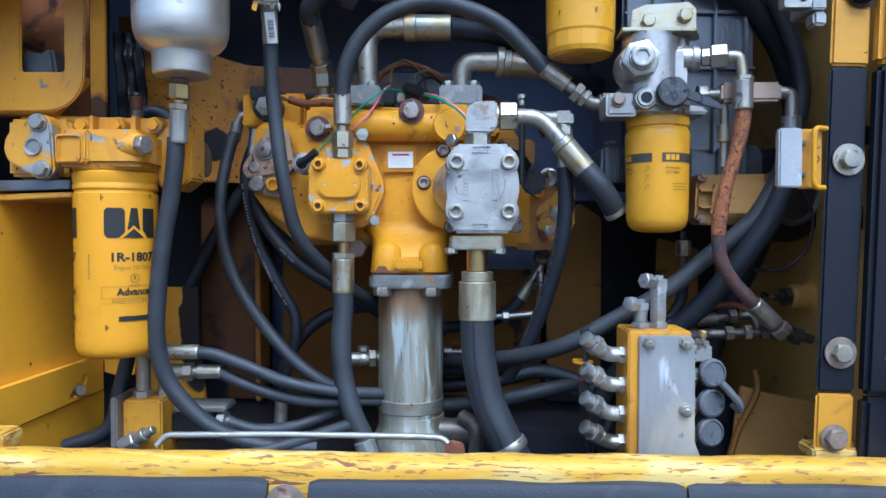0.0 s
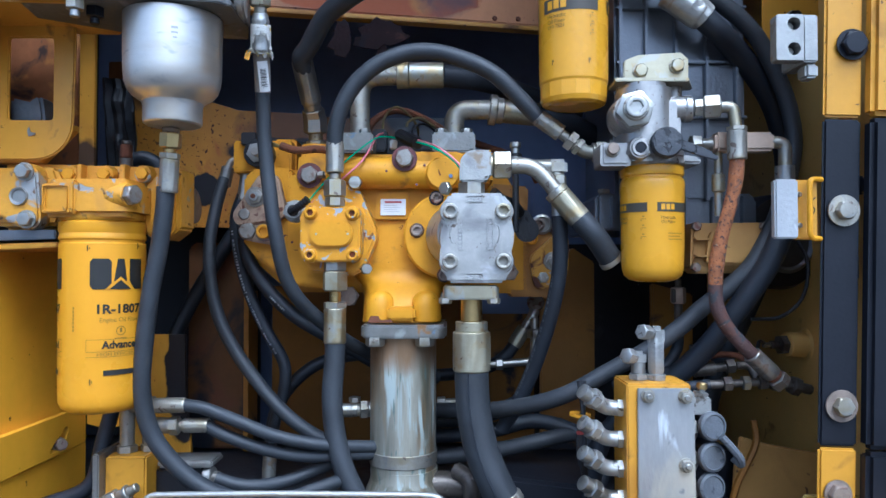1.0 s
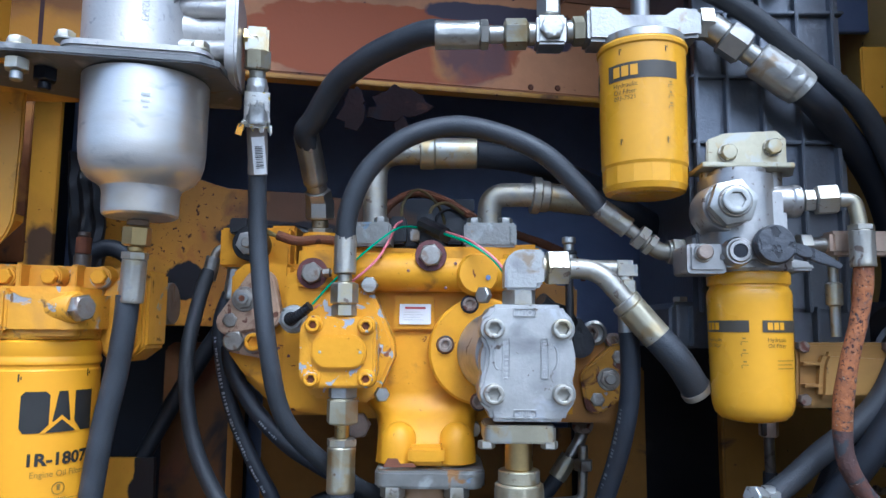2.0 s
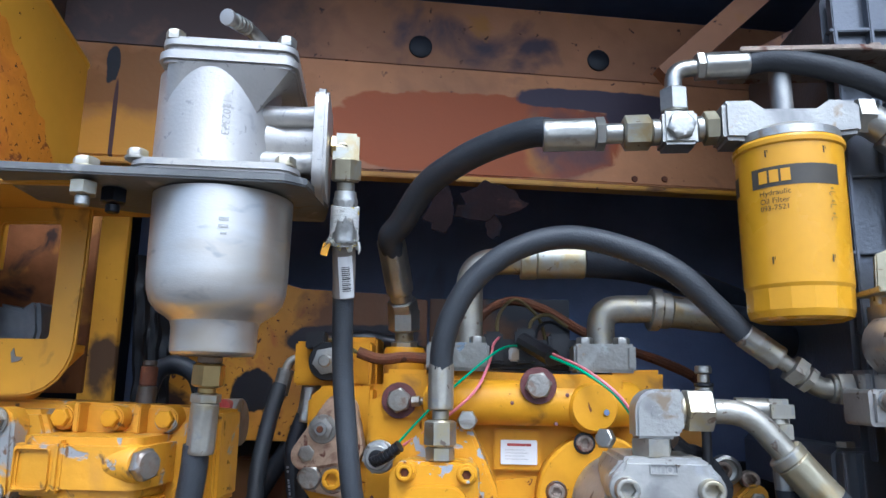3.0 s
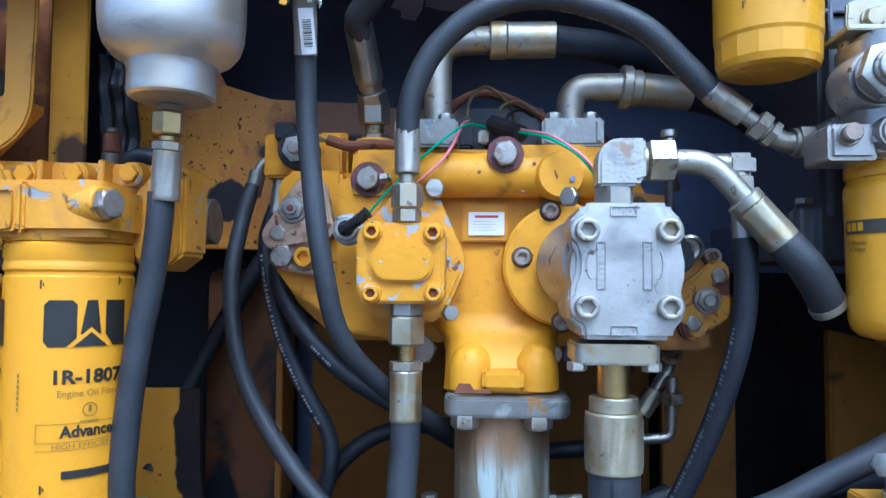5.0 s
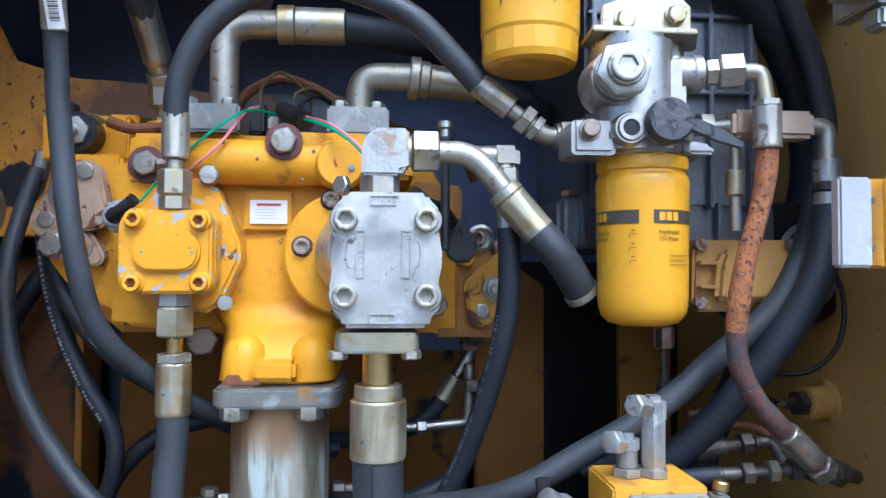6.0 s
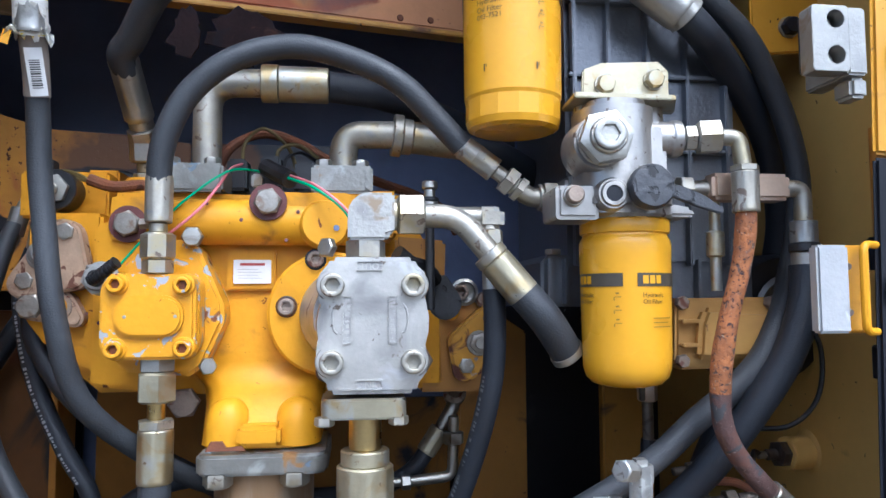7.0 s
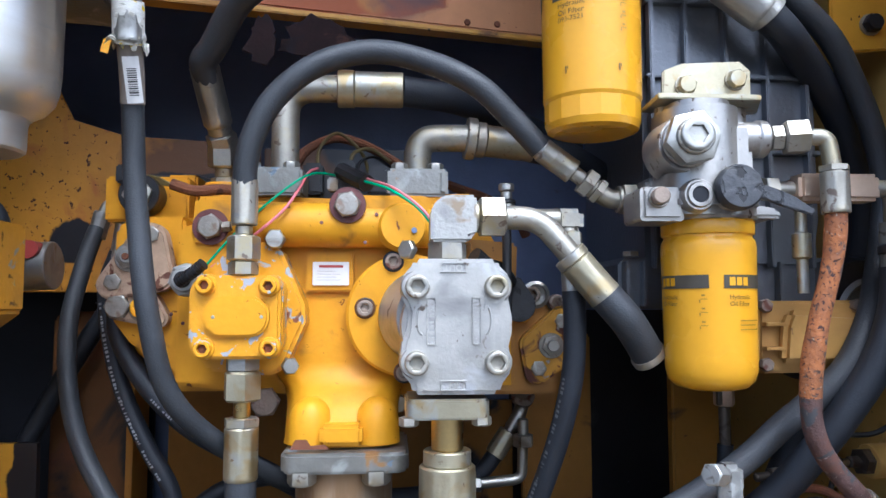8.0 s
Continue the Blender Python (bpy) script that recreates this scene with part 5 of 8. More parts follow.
# upright threaded plug and bundle behind the manifold
plug = thing("pipe_plug", (-0.452, 1.130, 1.79), "tarnished threaded plug standing on the manifold", "plug")
stack(plug, (-0.452, 1.130, 1.785), (0.02, 0, 1), [("cyl", "body", 0.0095, 0.024, M_GRIMY), ("cyl", "thread", 0.0085, 0.020, M_RUST), ("cyl", "tip", 0.0070, 0.006, M_GRIMY)])
def crumpled_sheet(x0, x1, y, z0, z1):
    """A hanging sheet with sharp folds."""
    bm = bmesh.new()
    cols, high = 14, 34
    grid = []
    for k in range(high + 1):
        v = k / high
        row = []
        for i in range(cols + 1):
            u = i / cols
            x = x0 + (x1 - x0) * u + 0.020 * (1 - v) + 0.006 * noise.noise(Vector((v * 6, 1.3, 0)))
            fold = 0.016 * abs(((u * 3.2 + 0.5 * noise.noise(Vector((v * 3, 0.4, 2)))) % 1) - 0.5) + 0.010 * noise.noise(Vector((u * 3, v * 9, 4.1)))
            row.append(bm.verts.new((x, y + fold, z0 + (z1 - z0) * v)))
        grid.append(row)
    for a, b in zip(grid, grid[1:]):
        for i in range(cols):
            bm.faces.new((a[i], a[i + 1], b[i + 1], b[i]))
    bmesh.ops.solidify(bm, geom=list(bm.faces), thickness=0.0015)
    return bm


tagged(part("plastic_sheet", crumpled_sheet(-0.605, -0.548, 1.36, 1.70, 1.99), M_PLASTIC, sharp=20), "crumpled black plastic sheet hanging behind the bracket", "sheet")
hose("rear_loop_hose", "dark hose looping behind the manifold", [(-0.545, 1.30, 1.76), (-0.536, 1.30, 1.799), (-0.525, 1.30, 1.827), (-0.503, 1.30, 1.836), (-0.474, 1.30, 1.822), (-0.462, 1.31, 1.77)], 0.012, M_RUBBER2)

# ---- the big yellow hydraulic pump ----
pump = thing("hydraulic_pump", (-0.05, 1.25, 1.57), "large yellow painted hydraulic pump, chipped and rust specked", "pump")
part("rear_housing", prism([(-0.315, 1.665), (-0.25, 1.608), (0.150, 1.606), (0.150, 1.70), (0.135, 1.77), (0.110, 1.815), (-0.25, 1.815), (-0.315, 1.79)], 1.294, 1.44, 0.006), M_PUMP, pump)
part("left_face", prism([(-0.240, 1.622), (-0.175, 1.615), (-0.175, 1.800), (-0.195, 1.806), (-0.240, 1.797)], 1.236, 1.30, 0.004), M_PUMP, pump)
part("left_block", prism([(-0.318, 1.692), (-0.300, 1.668), (-0.262, 1.640), (-0.240, 1.628), (-0.240, 1.812), (-0.300, 1.812), (-0.318, 1.798)], 1.262, 1.30, 0.004), M_PUMP, pump)
part("centre_body", prism([(-0.172, 1.655), (-0.130, 1.640), (0.020, 1.640), (0.060, 1.66), (0.070, 1.826), (-0.165, 1.832), (-0.178, 1.82)], 1.222, 1.36, 0.006), M_PUMP, pump)
part("left_shoulder", prism([(-0.226, 1.775), (-0.172, 1.772), (-0.168, 1.832), (-0.222, 1.832)], 1.232, 1.33, 0.005), M_PUMP, pump)
part("right_shoulder", prism([(0.028, 1.782), (0.088, 1.782), (0.090, 1.835), (0.030, 1.833)], 1.212, 1.34, 0.005), M_PUMP, pump)
# the rounded ridge across the top
part("ridge", sweep(bent([(-0.160, 1.222, 1.797), (-0.135, 1.206, 1.797), (0.030, 1.206, 1.797), (0.052, 1.218, 1.797)], 0.02), 0.0245, 20), M_PUMP, pump)
part("ridge_ear", lathe([(0, 0), (0.027, 0), (0.0255, 0.012), (0.0235, 0.015), (0, 0.015)], 30, axis((0.008, 1.194, 1.793), (0.15, -1, 0.05))), M_PUMP, pump)
part("ridge_boss", prism(hull((-0.033, 1.816, 0.012), (0.03, 1.816, 0.012), (0.0, 1.81, 0.012)), 1.188, 1.24, 0.004), M_PUMP, pump)
# Flat dark disc stands for the shade inside the drilled hole.
part("ear_hole", lathe([(0, 0), (0.0032, 0), (0, 0.0005)], 14, axis((0.022, 1.1785, 1.789), (0.15, -1, 0.05))), M_HAZE_NAVY, pump)
part("neck_web", prism([(-0.142, 1.662), (-0.118, 1.640), (0.010, 1.640), (0.032, 1.664), (0.030, 1.700), (-0.03, 1.73), (-0.10, 1.72), (-0.142, 1.69)], 1.219, 1.25, 0.008), M_PUMP, pump)
# belly below the neck, spreading to the foot
bm = bmesh.new()
secs = ((1.704, -0.153, 0.049, 1.222), (1.668, -0.153, 0.049, 1.220), (1.648, -0.149, 0.043, 1.218), (1.636, -0.133, 0.025, 1.212), (1.621, -0.117, 0.010, 1.194), (1.606, -0.112, 0.006, 1.176), (1.592, -0.1115, 0.0055, 1.166), (1.575, -0.112, 0.006, 1.161), (1.567, -0.113, 0.007, 1.160))
rows = []
for z, x0, x1, y in secs:
    rows.append([bm.verts.new(c) for c in ((x0, 1.29, z), (x0, y + 0.028, z), (x0 + 0.012, y + 0.008, z), (x0 + 0.030, y, z), (x1 - 0.030, y, z), (x1 - 0.012, y + 0.008, z), (x1, y + 0.028, z), (x1, 1.29, z))])
for a, b in zip(rows, rows[1:]):
    for i in range(8):
        bm.faces.new((a[i], b[i], b[(i + 1) % 8], a[(i + 1) % 8]))
bm.faces.new(rows[0])
bm.faces.new(rows[-1])
part("belly", bm, M_PUMP, pump, sharp=50)
for x in (-0.084, -0.016):
    part("dome_boss", lathe([(0, 0.046), (0.008, 0.0445), (0.0145, 0.040), (0.0195, 0.033), (0.0222, 0.024), (0.0230, 0.012), (0.0235, 0), (0, 0)], 36, Matrix.Translation((x, 1.176, 1.5700))), M_PUMP, pump)
part("foot_step", box(-0.072, -0.030, 1.142, 1.18, 1.5715, 1.5915, 0.004), M_PUMP, pump)
part("rust_chip", prism([(-0.098, 1.628), (-0.088, 1.634), (-0.070, 1.632), (-0.077, 1.628), (-0.090, 1.627)], 0, 0.001, 0.0, Matrix.Translation((0, 1.2085, 1.631)) @ Matrix.Rotation(radians(-48), 4, "X") @ Matrix.Translation((0, 0, -1.631))), M_RUST, pump, "rust-brown bare chip")
part("rust_patch", prism([(-0.100, 1.5695), (-0.062, 1.5695), (-0.066, 1.574), (-0.080, 1.573), (-0.084, 1.579), (-0.095, 1.579)], 1.1395, 1.141, 0.0), M_RUST, pump, "rust patch at the foot")
# name plate in its recess
part("plate_frame", prism(rounded(-0.096, -0.044, 1.724, 1.768, 0.003), 1.214, 1.224, 0.002), M_PUMP, pump)
part("name_plate", prism(rounded(-0.088, -0.0485, 1.7315, 1.757, 0.001, 2), 1.2115, 1.2135, 0.0), M_LABEL, pump, "white name plate")
part("plate_print", stand(bars((-0.013, 0.013, 0.0062, 0.0090)), Matrix.Translation((-0.068, 1.211, 1.7445)) @ Matrix.Rotation(radians(90), 4, "X")), M_REDINK, pump, "red bar of print")
part("plate_print", stand(bars(*[(-0.015, 0.006 + 0.004 * (i % 2), 0.002 - 0.0032 * i, 0.0024 - 0.0032 * i) for i in range(4)]), Matrix.Translation((-0.068, 1.211, 1.7445)) @ Matrix.Rotation(radians(90), 4, "X")), M_PLUMB, pump)
# bolts on the face
hex_bolt(pump, (-0.0485, 1.180, 1.8155), (0, -1, 0), 0.0125, 0.009, M_BOLT, 0.0195, spin=10, wash_mat=M_MAROON, label="large dull hexagon bolt on a maroon ring")
hex_bolt(pump, (-0.2035, 1.233, 1.797), (0, -1, 0), 0.0125, 0.009, M_BOLT, 0.0205, spin=20, wash_mat=M_MAROON, label="hexagon plug on a maroon ring")
stack(pump, (-0.188, 1.222, 1.796), (1, -0.1, 0.06), [("hex", "grease_nipple", 0.0055, 0.010, M_BOLT), ("cyl", "nipple_tip", 0.004, 0.007, M_BOLT)])
hex_bolt(pump, (-0.213, 1.258, 1.632), (0, -1, 0), 0.012, 0.010, M_BOLT, spin=5)
hex_bolt(pump, (-0.140, 1.232, 1.604), (0, -1, 0), 0.0145, 0.010, M_RUSTBOLT, spin=5)
hex_bolt(pump, (0.005, 1.225, 1.602), (0.1, -1, 0), 0.009, 0.010, M_CHROMATE, 0.012, wash_mat=M_PUMP)
part("drip_edge", prism([(-0.178, 1.612), (0.05, 1.608), (0.05, 1.640), (-0.178, 1.64)], 1.24, 1.29, 0.004), M_PUMP, pump)
for sx, sz in ((-0.111, 1.8135), (-0.076, 1.797), (-0.018, 1.806), (-0.03, 1.776), (-0.245, 1.700), (-0.232, 1.69)):
    part("paint_speck", lathe([(0, 0), (0.0022, 0), (0.0012, 0.0004), (0, 0.0004)], 7, axis((sx, 1.1815 if sx > -0.2 else 1.2355, sz), (0, -1, 0.2))), M_MAROON, pump)
# left oval cover with its plugs
part("oval_cover", prism(hull((-0.274, 1.783, 0.020), (-0.312, 1.733, 0.017), (-0.262, 1.742, 0.017)), 1.238, 1.262, 0.003), M_RUSTCAST, pump, "grey-brown oval end cover")
stack(pump, (-0.292, 1.239, 1.763), (0, -1, 0.02), [("cyl", "plug_washer", 0.0165, 0.003, M_BOLT), ("hex", "plug_hex", 0.0115, 0.007, M_BOLT), ("cyl", "plug_ring", 0.0075, 0.004, M_PLUMB), ("cyl", "plug_tip", 0.0038, 0.003, M_RUST)])
hex_bolt(pump, (-0.310, 1.238, 1.7355), (0, -1, 0), 0.0085, 0.003, M_BOLT, spin=12)
hex_bolt(pump, (-0.270, 1.238, 1.789), (0, -1, 0), 0.0085, 0.003, M_BOLT, spin=22)
part("lower_lug", prism(hull((-0.306, 1.709, 0.016), (-0.278, 1.707, 0.0185), (-0.262, 1.695, 0.010)), 1.245, 1.28, 0.003), M_RUSTCAST, pump, "grey-brown lug")
hex_bolt(pump, (-0.3055, 1.245, 1.7085), (0, -1, 0), 0.0125, 0.008, M_BOLT, spin=0)
socket_bolt(pump, (-0.279, 1.245, 1.7075), (0, -1, 0), 0.0115, 0.010, M_PUMP, label="yellow painted cap screw")
part("screw_washer", lathe([(0, 0), (0.0165, 0), (0.0155, 0.002), (0, 0.002)], 26, axis((-0.279, 1.2455, 1.7075), (0, -1, 0))), M_RUSTBOLT, pump)
# right end cover
part("right_block", prism([(0.120, 1.60), (0.200, 1.60), (0.206, 1.70), (0.165, 1.725), (0.12, 1.74)], 1.30, 1.36, 0.004), M_OLD, pump, "ochre end block stained brown")
part("right_cover", prism(hull((0.172, 1.660, 0.018), (0.205, 1.694, 0.014), (0.175, 1.628, 0.015), (0.205, 1.648, 0.014)), 1.285, 1.302, 0.003), M_RIGHTEND, pump, "yellow end cover with rusty edges")
stack(pump, (0.192, 1.286, 1.660), (0, -1, 0.02), [("cyl", "plug_washer", 0.0155, 0.003, M_BOLT), ("hex", "plug_hex", 0.011, 0.007, M_BOLT), ("cyl", "plug_ring", 0.0072, 0.005, M_PLUMB)])
for x, z in ((0.176, 1.633), (0.206, 1.690)):
    hex_bolt(pump, (x, 1.284, z), (0, -1, 0), 0.0085, 0.003, M_BOLT)
for x, z in ((0.170, 1.722), (0.201, 1.712), (0.158, 1.698)):
    socket_bolt(pump, (x, 1.30, z), (0, -1, 0), 0.0105, 0.012, M_RUSTBOLT if x > 0.165 else M_PUMP)
part("right_port", lathe([(0.0, -0.01), (0.017, -0.01), (0.017, 0.004), (0.013, 0.006), (0.0125, 0.0), (0, -0.006)], 24, axis((0.176, 1.298, 1.722), (0, -1, 0))), M_DULLZ, pump)
hex_bolt(pump, (0.118, 1.268, 1.642), (0, -1, 0), 0.013, 0.008, M_RUSTBOLT)
part("right_rear_block", prism([(0.09, 1.735), (0.150, 1.735), (0.152, 1.785), (0.09, 1.790)], 1.285, 1.36, 0.004), M_OLD, pump)
# column below the pump
column = thing("pump_column", (-0.051, 1.197, 1.31), "streaked galvanised tube column under the pump", "tube")
part("flange", slab(rounded(-0.060, 0.066, -0.062, 0.062, 0.016), 1.546, 1.566, 0.003, -0.050, 1.197), M_FLANGE, column, "grey cast flange")
part("tube", lathe([(0, 1.30), (0.0495, 1.30), (0.0505, 1.36), (0.0505, 1.5445), (0, 1.5445)], 56, Matrix.Translation((-0.051, 1.200, 0))), M_STREAK, column)
part("clamp_band", lathe([(0.0508, 1.352), (0.0522, 1.353), (0.0522, 1.371), (0.0508, 1.372)], 56, Matrix.Translation((-0.051, 1.200, 0))), M_ZINC, column, "grey band clamp")
part("foot", lathe([(0, 1.29), (0.062, 1.29), (0.060, 1.310), (0.0515, 1.330), (0.0510, 1.345), (0, 1.345)], 44, Matrix.Translation((-0.049, 1.200, 0))), M_STREAK, column)
part("side_nozzle", lathe([(0, 0), (0.020, 0), (0.020, 0.085), (0, 0.085)], 28, axis((-0.03, 1.19, 1.322), (1, 0, -0.05))), M_GRIMY, column)
for x in (-0.089, -0.016):
    hex_bolt(column, (x, 1.148, 1.546), (0, 0, -1), 0.0125, 0.012, M_ZINC)
stack(column, (-0.092, 1.235, 1.425), (-1, -0.2, 0), [("cyl", "side_stub", 0.012, 0.018, M_DULLZ), ("hex", "side_nut", 0.013, 0.012, M_ZINC), ("ferrule", "side_ferrule", 0.0115, 0.030, M_ZINC)])
stack(column, (-0.13, 1.23, 1.437), (0, 0, 1), [("hex", "side_bolt", 0.008, 0.008, M_DULLZ)])

# ---- small pilot pump with its cover ----
pilot = thing("pilot_pump", (-0.15, 1.16, 1.65), "small yellow pilot pump, cover edges worn to grey", "pump")
part("adapter", prism([(-0.166, 1.776), (-0.132, 1.776), (-0.117, 1.766), (-0.0925, 1.710), (-0.0915, 1.692), (-0.112, 1.645), (-0.125, 1.637), (-0.190, 1.642), (-0.202, 1.660), (-0.202, 1.735)], 1.180, 1.235, 0.004), M_WORN, pilot)
part("body", prism(rounded(-0.196, -0.110, 1.660, 1.740, 0.016), 1.149, 1.182, 0.003), M_WORN, pilot)
part("cover", prism(rounded(-0.1985, -0.1105, 1.6575, 1.739, 0.018, 8), 1.136, 1.149, 0.003), M_WORN, pilot, "yellow cover with grey worn edges")
part("raised_oval", prism(rounded(-0.184, -0.1205, 1.679, 1.7185, 0.0185, 10), 1.1295, 1.138, 0.0025), M_PUMP, pilot)
for x in (-0.1735, -0.1275):
    part("dimple", lathe([(0, 0), (0.0018, 0), (0, 0.0004)], 10, axis((x, 1.1295, 1.6985), (0, -1, 0))), M_DULLZ, pilot)
for x, z in ((-0.1825, 1.7295), (-0.1215, 1.7285), (-0.1830, 1.6680), (-0.1205, 1.6685)):
    part("screw_boss", lathe([(0, -0.012), (0.0115, -0.012), (0.0105, 0.001), (0.0095, 0.002), (0, 0.002)], 24, axis((x, 1.136, z), (0, -1, 0))), M_WORN, pilot)
    socket_bolt(pilot, (x, 1.1345, z), (0, -1, 0), 0.0082, 0.008, M_PUMP if x < -0.15 and z > 1.7 else M_WORN, label="painted cap screw with rusty socket")
    part("socket_rust", lathe([(0, 0), (0.0046, 0), (0, 0.0006)], 6, axis((x, 1.1315, z), (0, -1, 0))), M_RUST, pilot)
hex_bolt(pilot, (-0.123, 1.178, 1.7785), (0, -1, 0), 0.0095, 0.008, M_DULLZ)
hex_bolt(pilot, (-0.1065, 1.178, 1.6475), (0.3, -1, 0), 0.008, 0.008, M_DULLZ)
# pressure line up and over to the right filter
arch = thing("arch_hose", (-0.15, 1.16, 1.74), "thick black hydraulic hose arching over the pump", "hose")
stack(arch, (-0.1493, 1.148, 1.7395), (0, 0, 1), [("hex", "base_hex", 0.0128, 0.014, M_ZINC), ("hex", "swivel_nut", 0.0142, 0.026, M_ZINC), ("cyl", "neck", 0.0085, 0.010, M_ZINC), ("crimp", "ferrule", 0.0133, 0.047, M_ZINC)])
AH = [(-0.1493, 1.1477, 1.829), (-0.1483, 1.1447, 1.8508), (-0.1411, 1.1412, 1.8788), (-0.1208, 1.1366, 1.9156), (-0.0784, 1.1336, 1.9507), (-0.0219, 1.1352, 1.9667), (0.0352, 1.1305, 1.9549), (0.0845, 1.1245, 1.9300), (0.1215, 1.1280, 1.8960), (0.1490, 1.1300, 1.8675)]
line = spline(AH)
part("rubber_tube", sweep(line, 0.0122, 20), M_RUBBER, arch)
printed(line, 0.0122, arch, 0.58, 0.93, 0.0045, M_PRINT, 4, -0.9)
END = [Vector(q) for q in ((0.1485, 1.1300, 1.8680), (0.1830, 1.1300, 1.8430), (0.1930, 1.1300, 1.8355), (0.2110, 1.1300, 1.8215))]
d = (END[1] - END[0]).normalized()
p = stack(arch, END[0] - d * 0.005, d, [("ferrule", "ferrule", 0.0132, 0.046, M_ZINC), ("cyl", "neck", 0.0078, 0.014, M_ZINC)])
d = (END[3] - END[2]).normalized()
p = stack(arch, END[2] - d * 0.002, d, [("hex", "swivel_nut", 0.0132, 0.0125, M_ZINC), ("cyl", "crimp_groove", 0.0104, 0.003, M_ZINC), ("hex", "lock_nut", 0.0122, 0.008, M_ZINC)])
part("bent_adapter", sweep(bent([p - d * 0.004, (0.2185, 1.1300, 1.8165), (0.250, 1.130, 1.8165)], 0.006), 0.0100, 14), M_ZINC, arch)
stack(arch, (0.2265, 1.130, 1.8165), (1, 0, 0), [("cyl", "thrust_washer", 0.0138, 0.004, M_ZINC), ("hex", "end_hex", 0.0142, 0.0155, M_ZINC)], spin=3)
# suction line below
suction = thing("pilot_suction_hose", (-0.15, 1.16, 1.64), "black suction hose with zinc fittings below the pilot pump", "hose")
stack(suction, (-0.150, 1.158, 1.6585), (0, 0, -1), [("hex", "base_hex", 0.0150, 0.014, M_PLUMB), ("hex", "swivel_nut", 0.0165, 0.030, M_CHROMATE), ("cyl", "neck", 0.0085, 0.016, M_BRASS), ("hex", "collar", 0.0155, 0.009, M_ZINC), ("crimp", "ferrule", 0.0172, 0.052, M_CHROMATE)])
part("rubber_tube", sweep(spline([(-0.150, 1.158, 1.548), (-0.150, 1.157, 1.515), (-0.153, 1.153, 1.46), (-0.148, 1.148, 1.41), (-0.132, 1.14, 1.355), (-0.112, 1.135, 1.315), (-0.10, 1.13, 1.285)]), 0.0152, 20), M_RUBBER, suction)
stack(suction, (-0.1145, 1.125, 1.322), (0.35, -0.1, -1), [("crimp", "end_ferrule", 0.0165, 0.04, M_PLUMB)])

# ---- grey gear pump ----
gear = thing("gear_pump", (0.05, 1.13, 1.61), "grey cast aluminium gear pump with four cap screws", "pump")
part("mounting_ring", lathe([(0, -0.012), (0.0655, -0.012), (0.067, -0.008), (0.066, 0.012), (0.063, 0.0145), (0, 0.0145)], 56, axis((0.0155, 1.207, 1.699), (0, -1, 0))), M_PUMP, gear, "yellow mounting ring")
for x, z in ((-0.030, 1.7065), (0.0, 1.7565), (0.012, 1.638)):
    # Flat dark discs stand for the shade in the screw recesses.
    part("ring_recess", lathe([(0, 0), (0.0115, 0), (0.0105, 0.0008), (0, 0.0008)], 20, axis((x, 1.1925, z), (0, -1, 0))), M_SOOT_SHADE, gear)
    socket_bolt(gear, (x, 1.193, z), (0, -1, 0), 0.0088, 0.006, M_RUSTBOLT)
part("housing", lathe([(0, 0), (0.0475, 0), (0.049, 0.005), (0.0485, 0.022), (0.045, 0.048), (0.043, 0.085), (0, 0.085)], 48, axis((0.032, 1.1925, 1.698), (0.16, -1, 0))), M_CAST, gear)
GEAR = [(0.018, 1.628), (0.097, 1.628), (0.1000, 1.638), (0.1070, 1.647), (0.1085, 1.659), (0.1060, 1.672), (0.1090, 1.684), (0.1095, 1.698), (0.1075, 1.709), (0.1060, 1.716), (0.1080, 1.727), (0.1055, 1.739), (0.0985, 1.746), (0.0960, 1.753), (0.0200, 1.753), (0.0165, 1.746), (0.0095, 1.738), (0.0070, 1.727), (0.0085, 1.714), (0.0125, 1.704), (0.0120, 1.690), (0.0075, 1.676), (0.0060, 1.660), (0.0085, 1.646), (0.0160, 1.638)]
part("body", prism(GEAR, 1.0860, 1.19, 0.004), M_CAST, gear)
part("cover_ring", lathe([(0, 0), (0.0500, 0), (0.0515, 0.003), (0.0515, 0.030), (0.0500, 0.034), (0, 0.034)], 56, axis((0.0575, 1.1150, 1.6905), (0, -1, 0))), M_CAST, gear)
part("front_cover", prism([(0.0575 + (x - 0.0575) * 0.985, 1.6905 + (z - 1.6905) * 0.985) for x, z in GEAR], 1.0735, 1.0850, 0.004), M_CAST, gear)
for x, z in ((0.0215, 1.7265), (0.0935, 1.7265), (0.0210, 1.6580), (0.0935, 1.6580)):
    part("screw_boss", lathe([(0, -0.03), (0.0158, -0.03), (0.0150, 0.0), (0.0138, 0.0015), (0, 0.0015)], 28, axis((x, 1.0755, z), (0, -1, 0))), M_CAST, gear)
    socket_bolt(gear, (x, 1.0745, z), (0, -1, 0), 0.0108, 0.0125, M_ZINC)
def cast_frame(x0, x1, z0, z1):
    """A raised rim round a cast lettering field."""
    w = 0.0011
    part("cast_rim", prism([(x0, z0), (x1, z0), (x1, z1), (x0, z1)], 1.0715, 1.0745, 0.0004, holes=[[(x0 + w, z0 + w), (x1 - w, z0 + w), (x1 - w, z1 - w), (x0 + w, z1 - w)]]), M_CAST, gear)


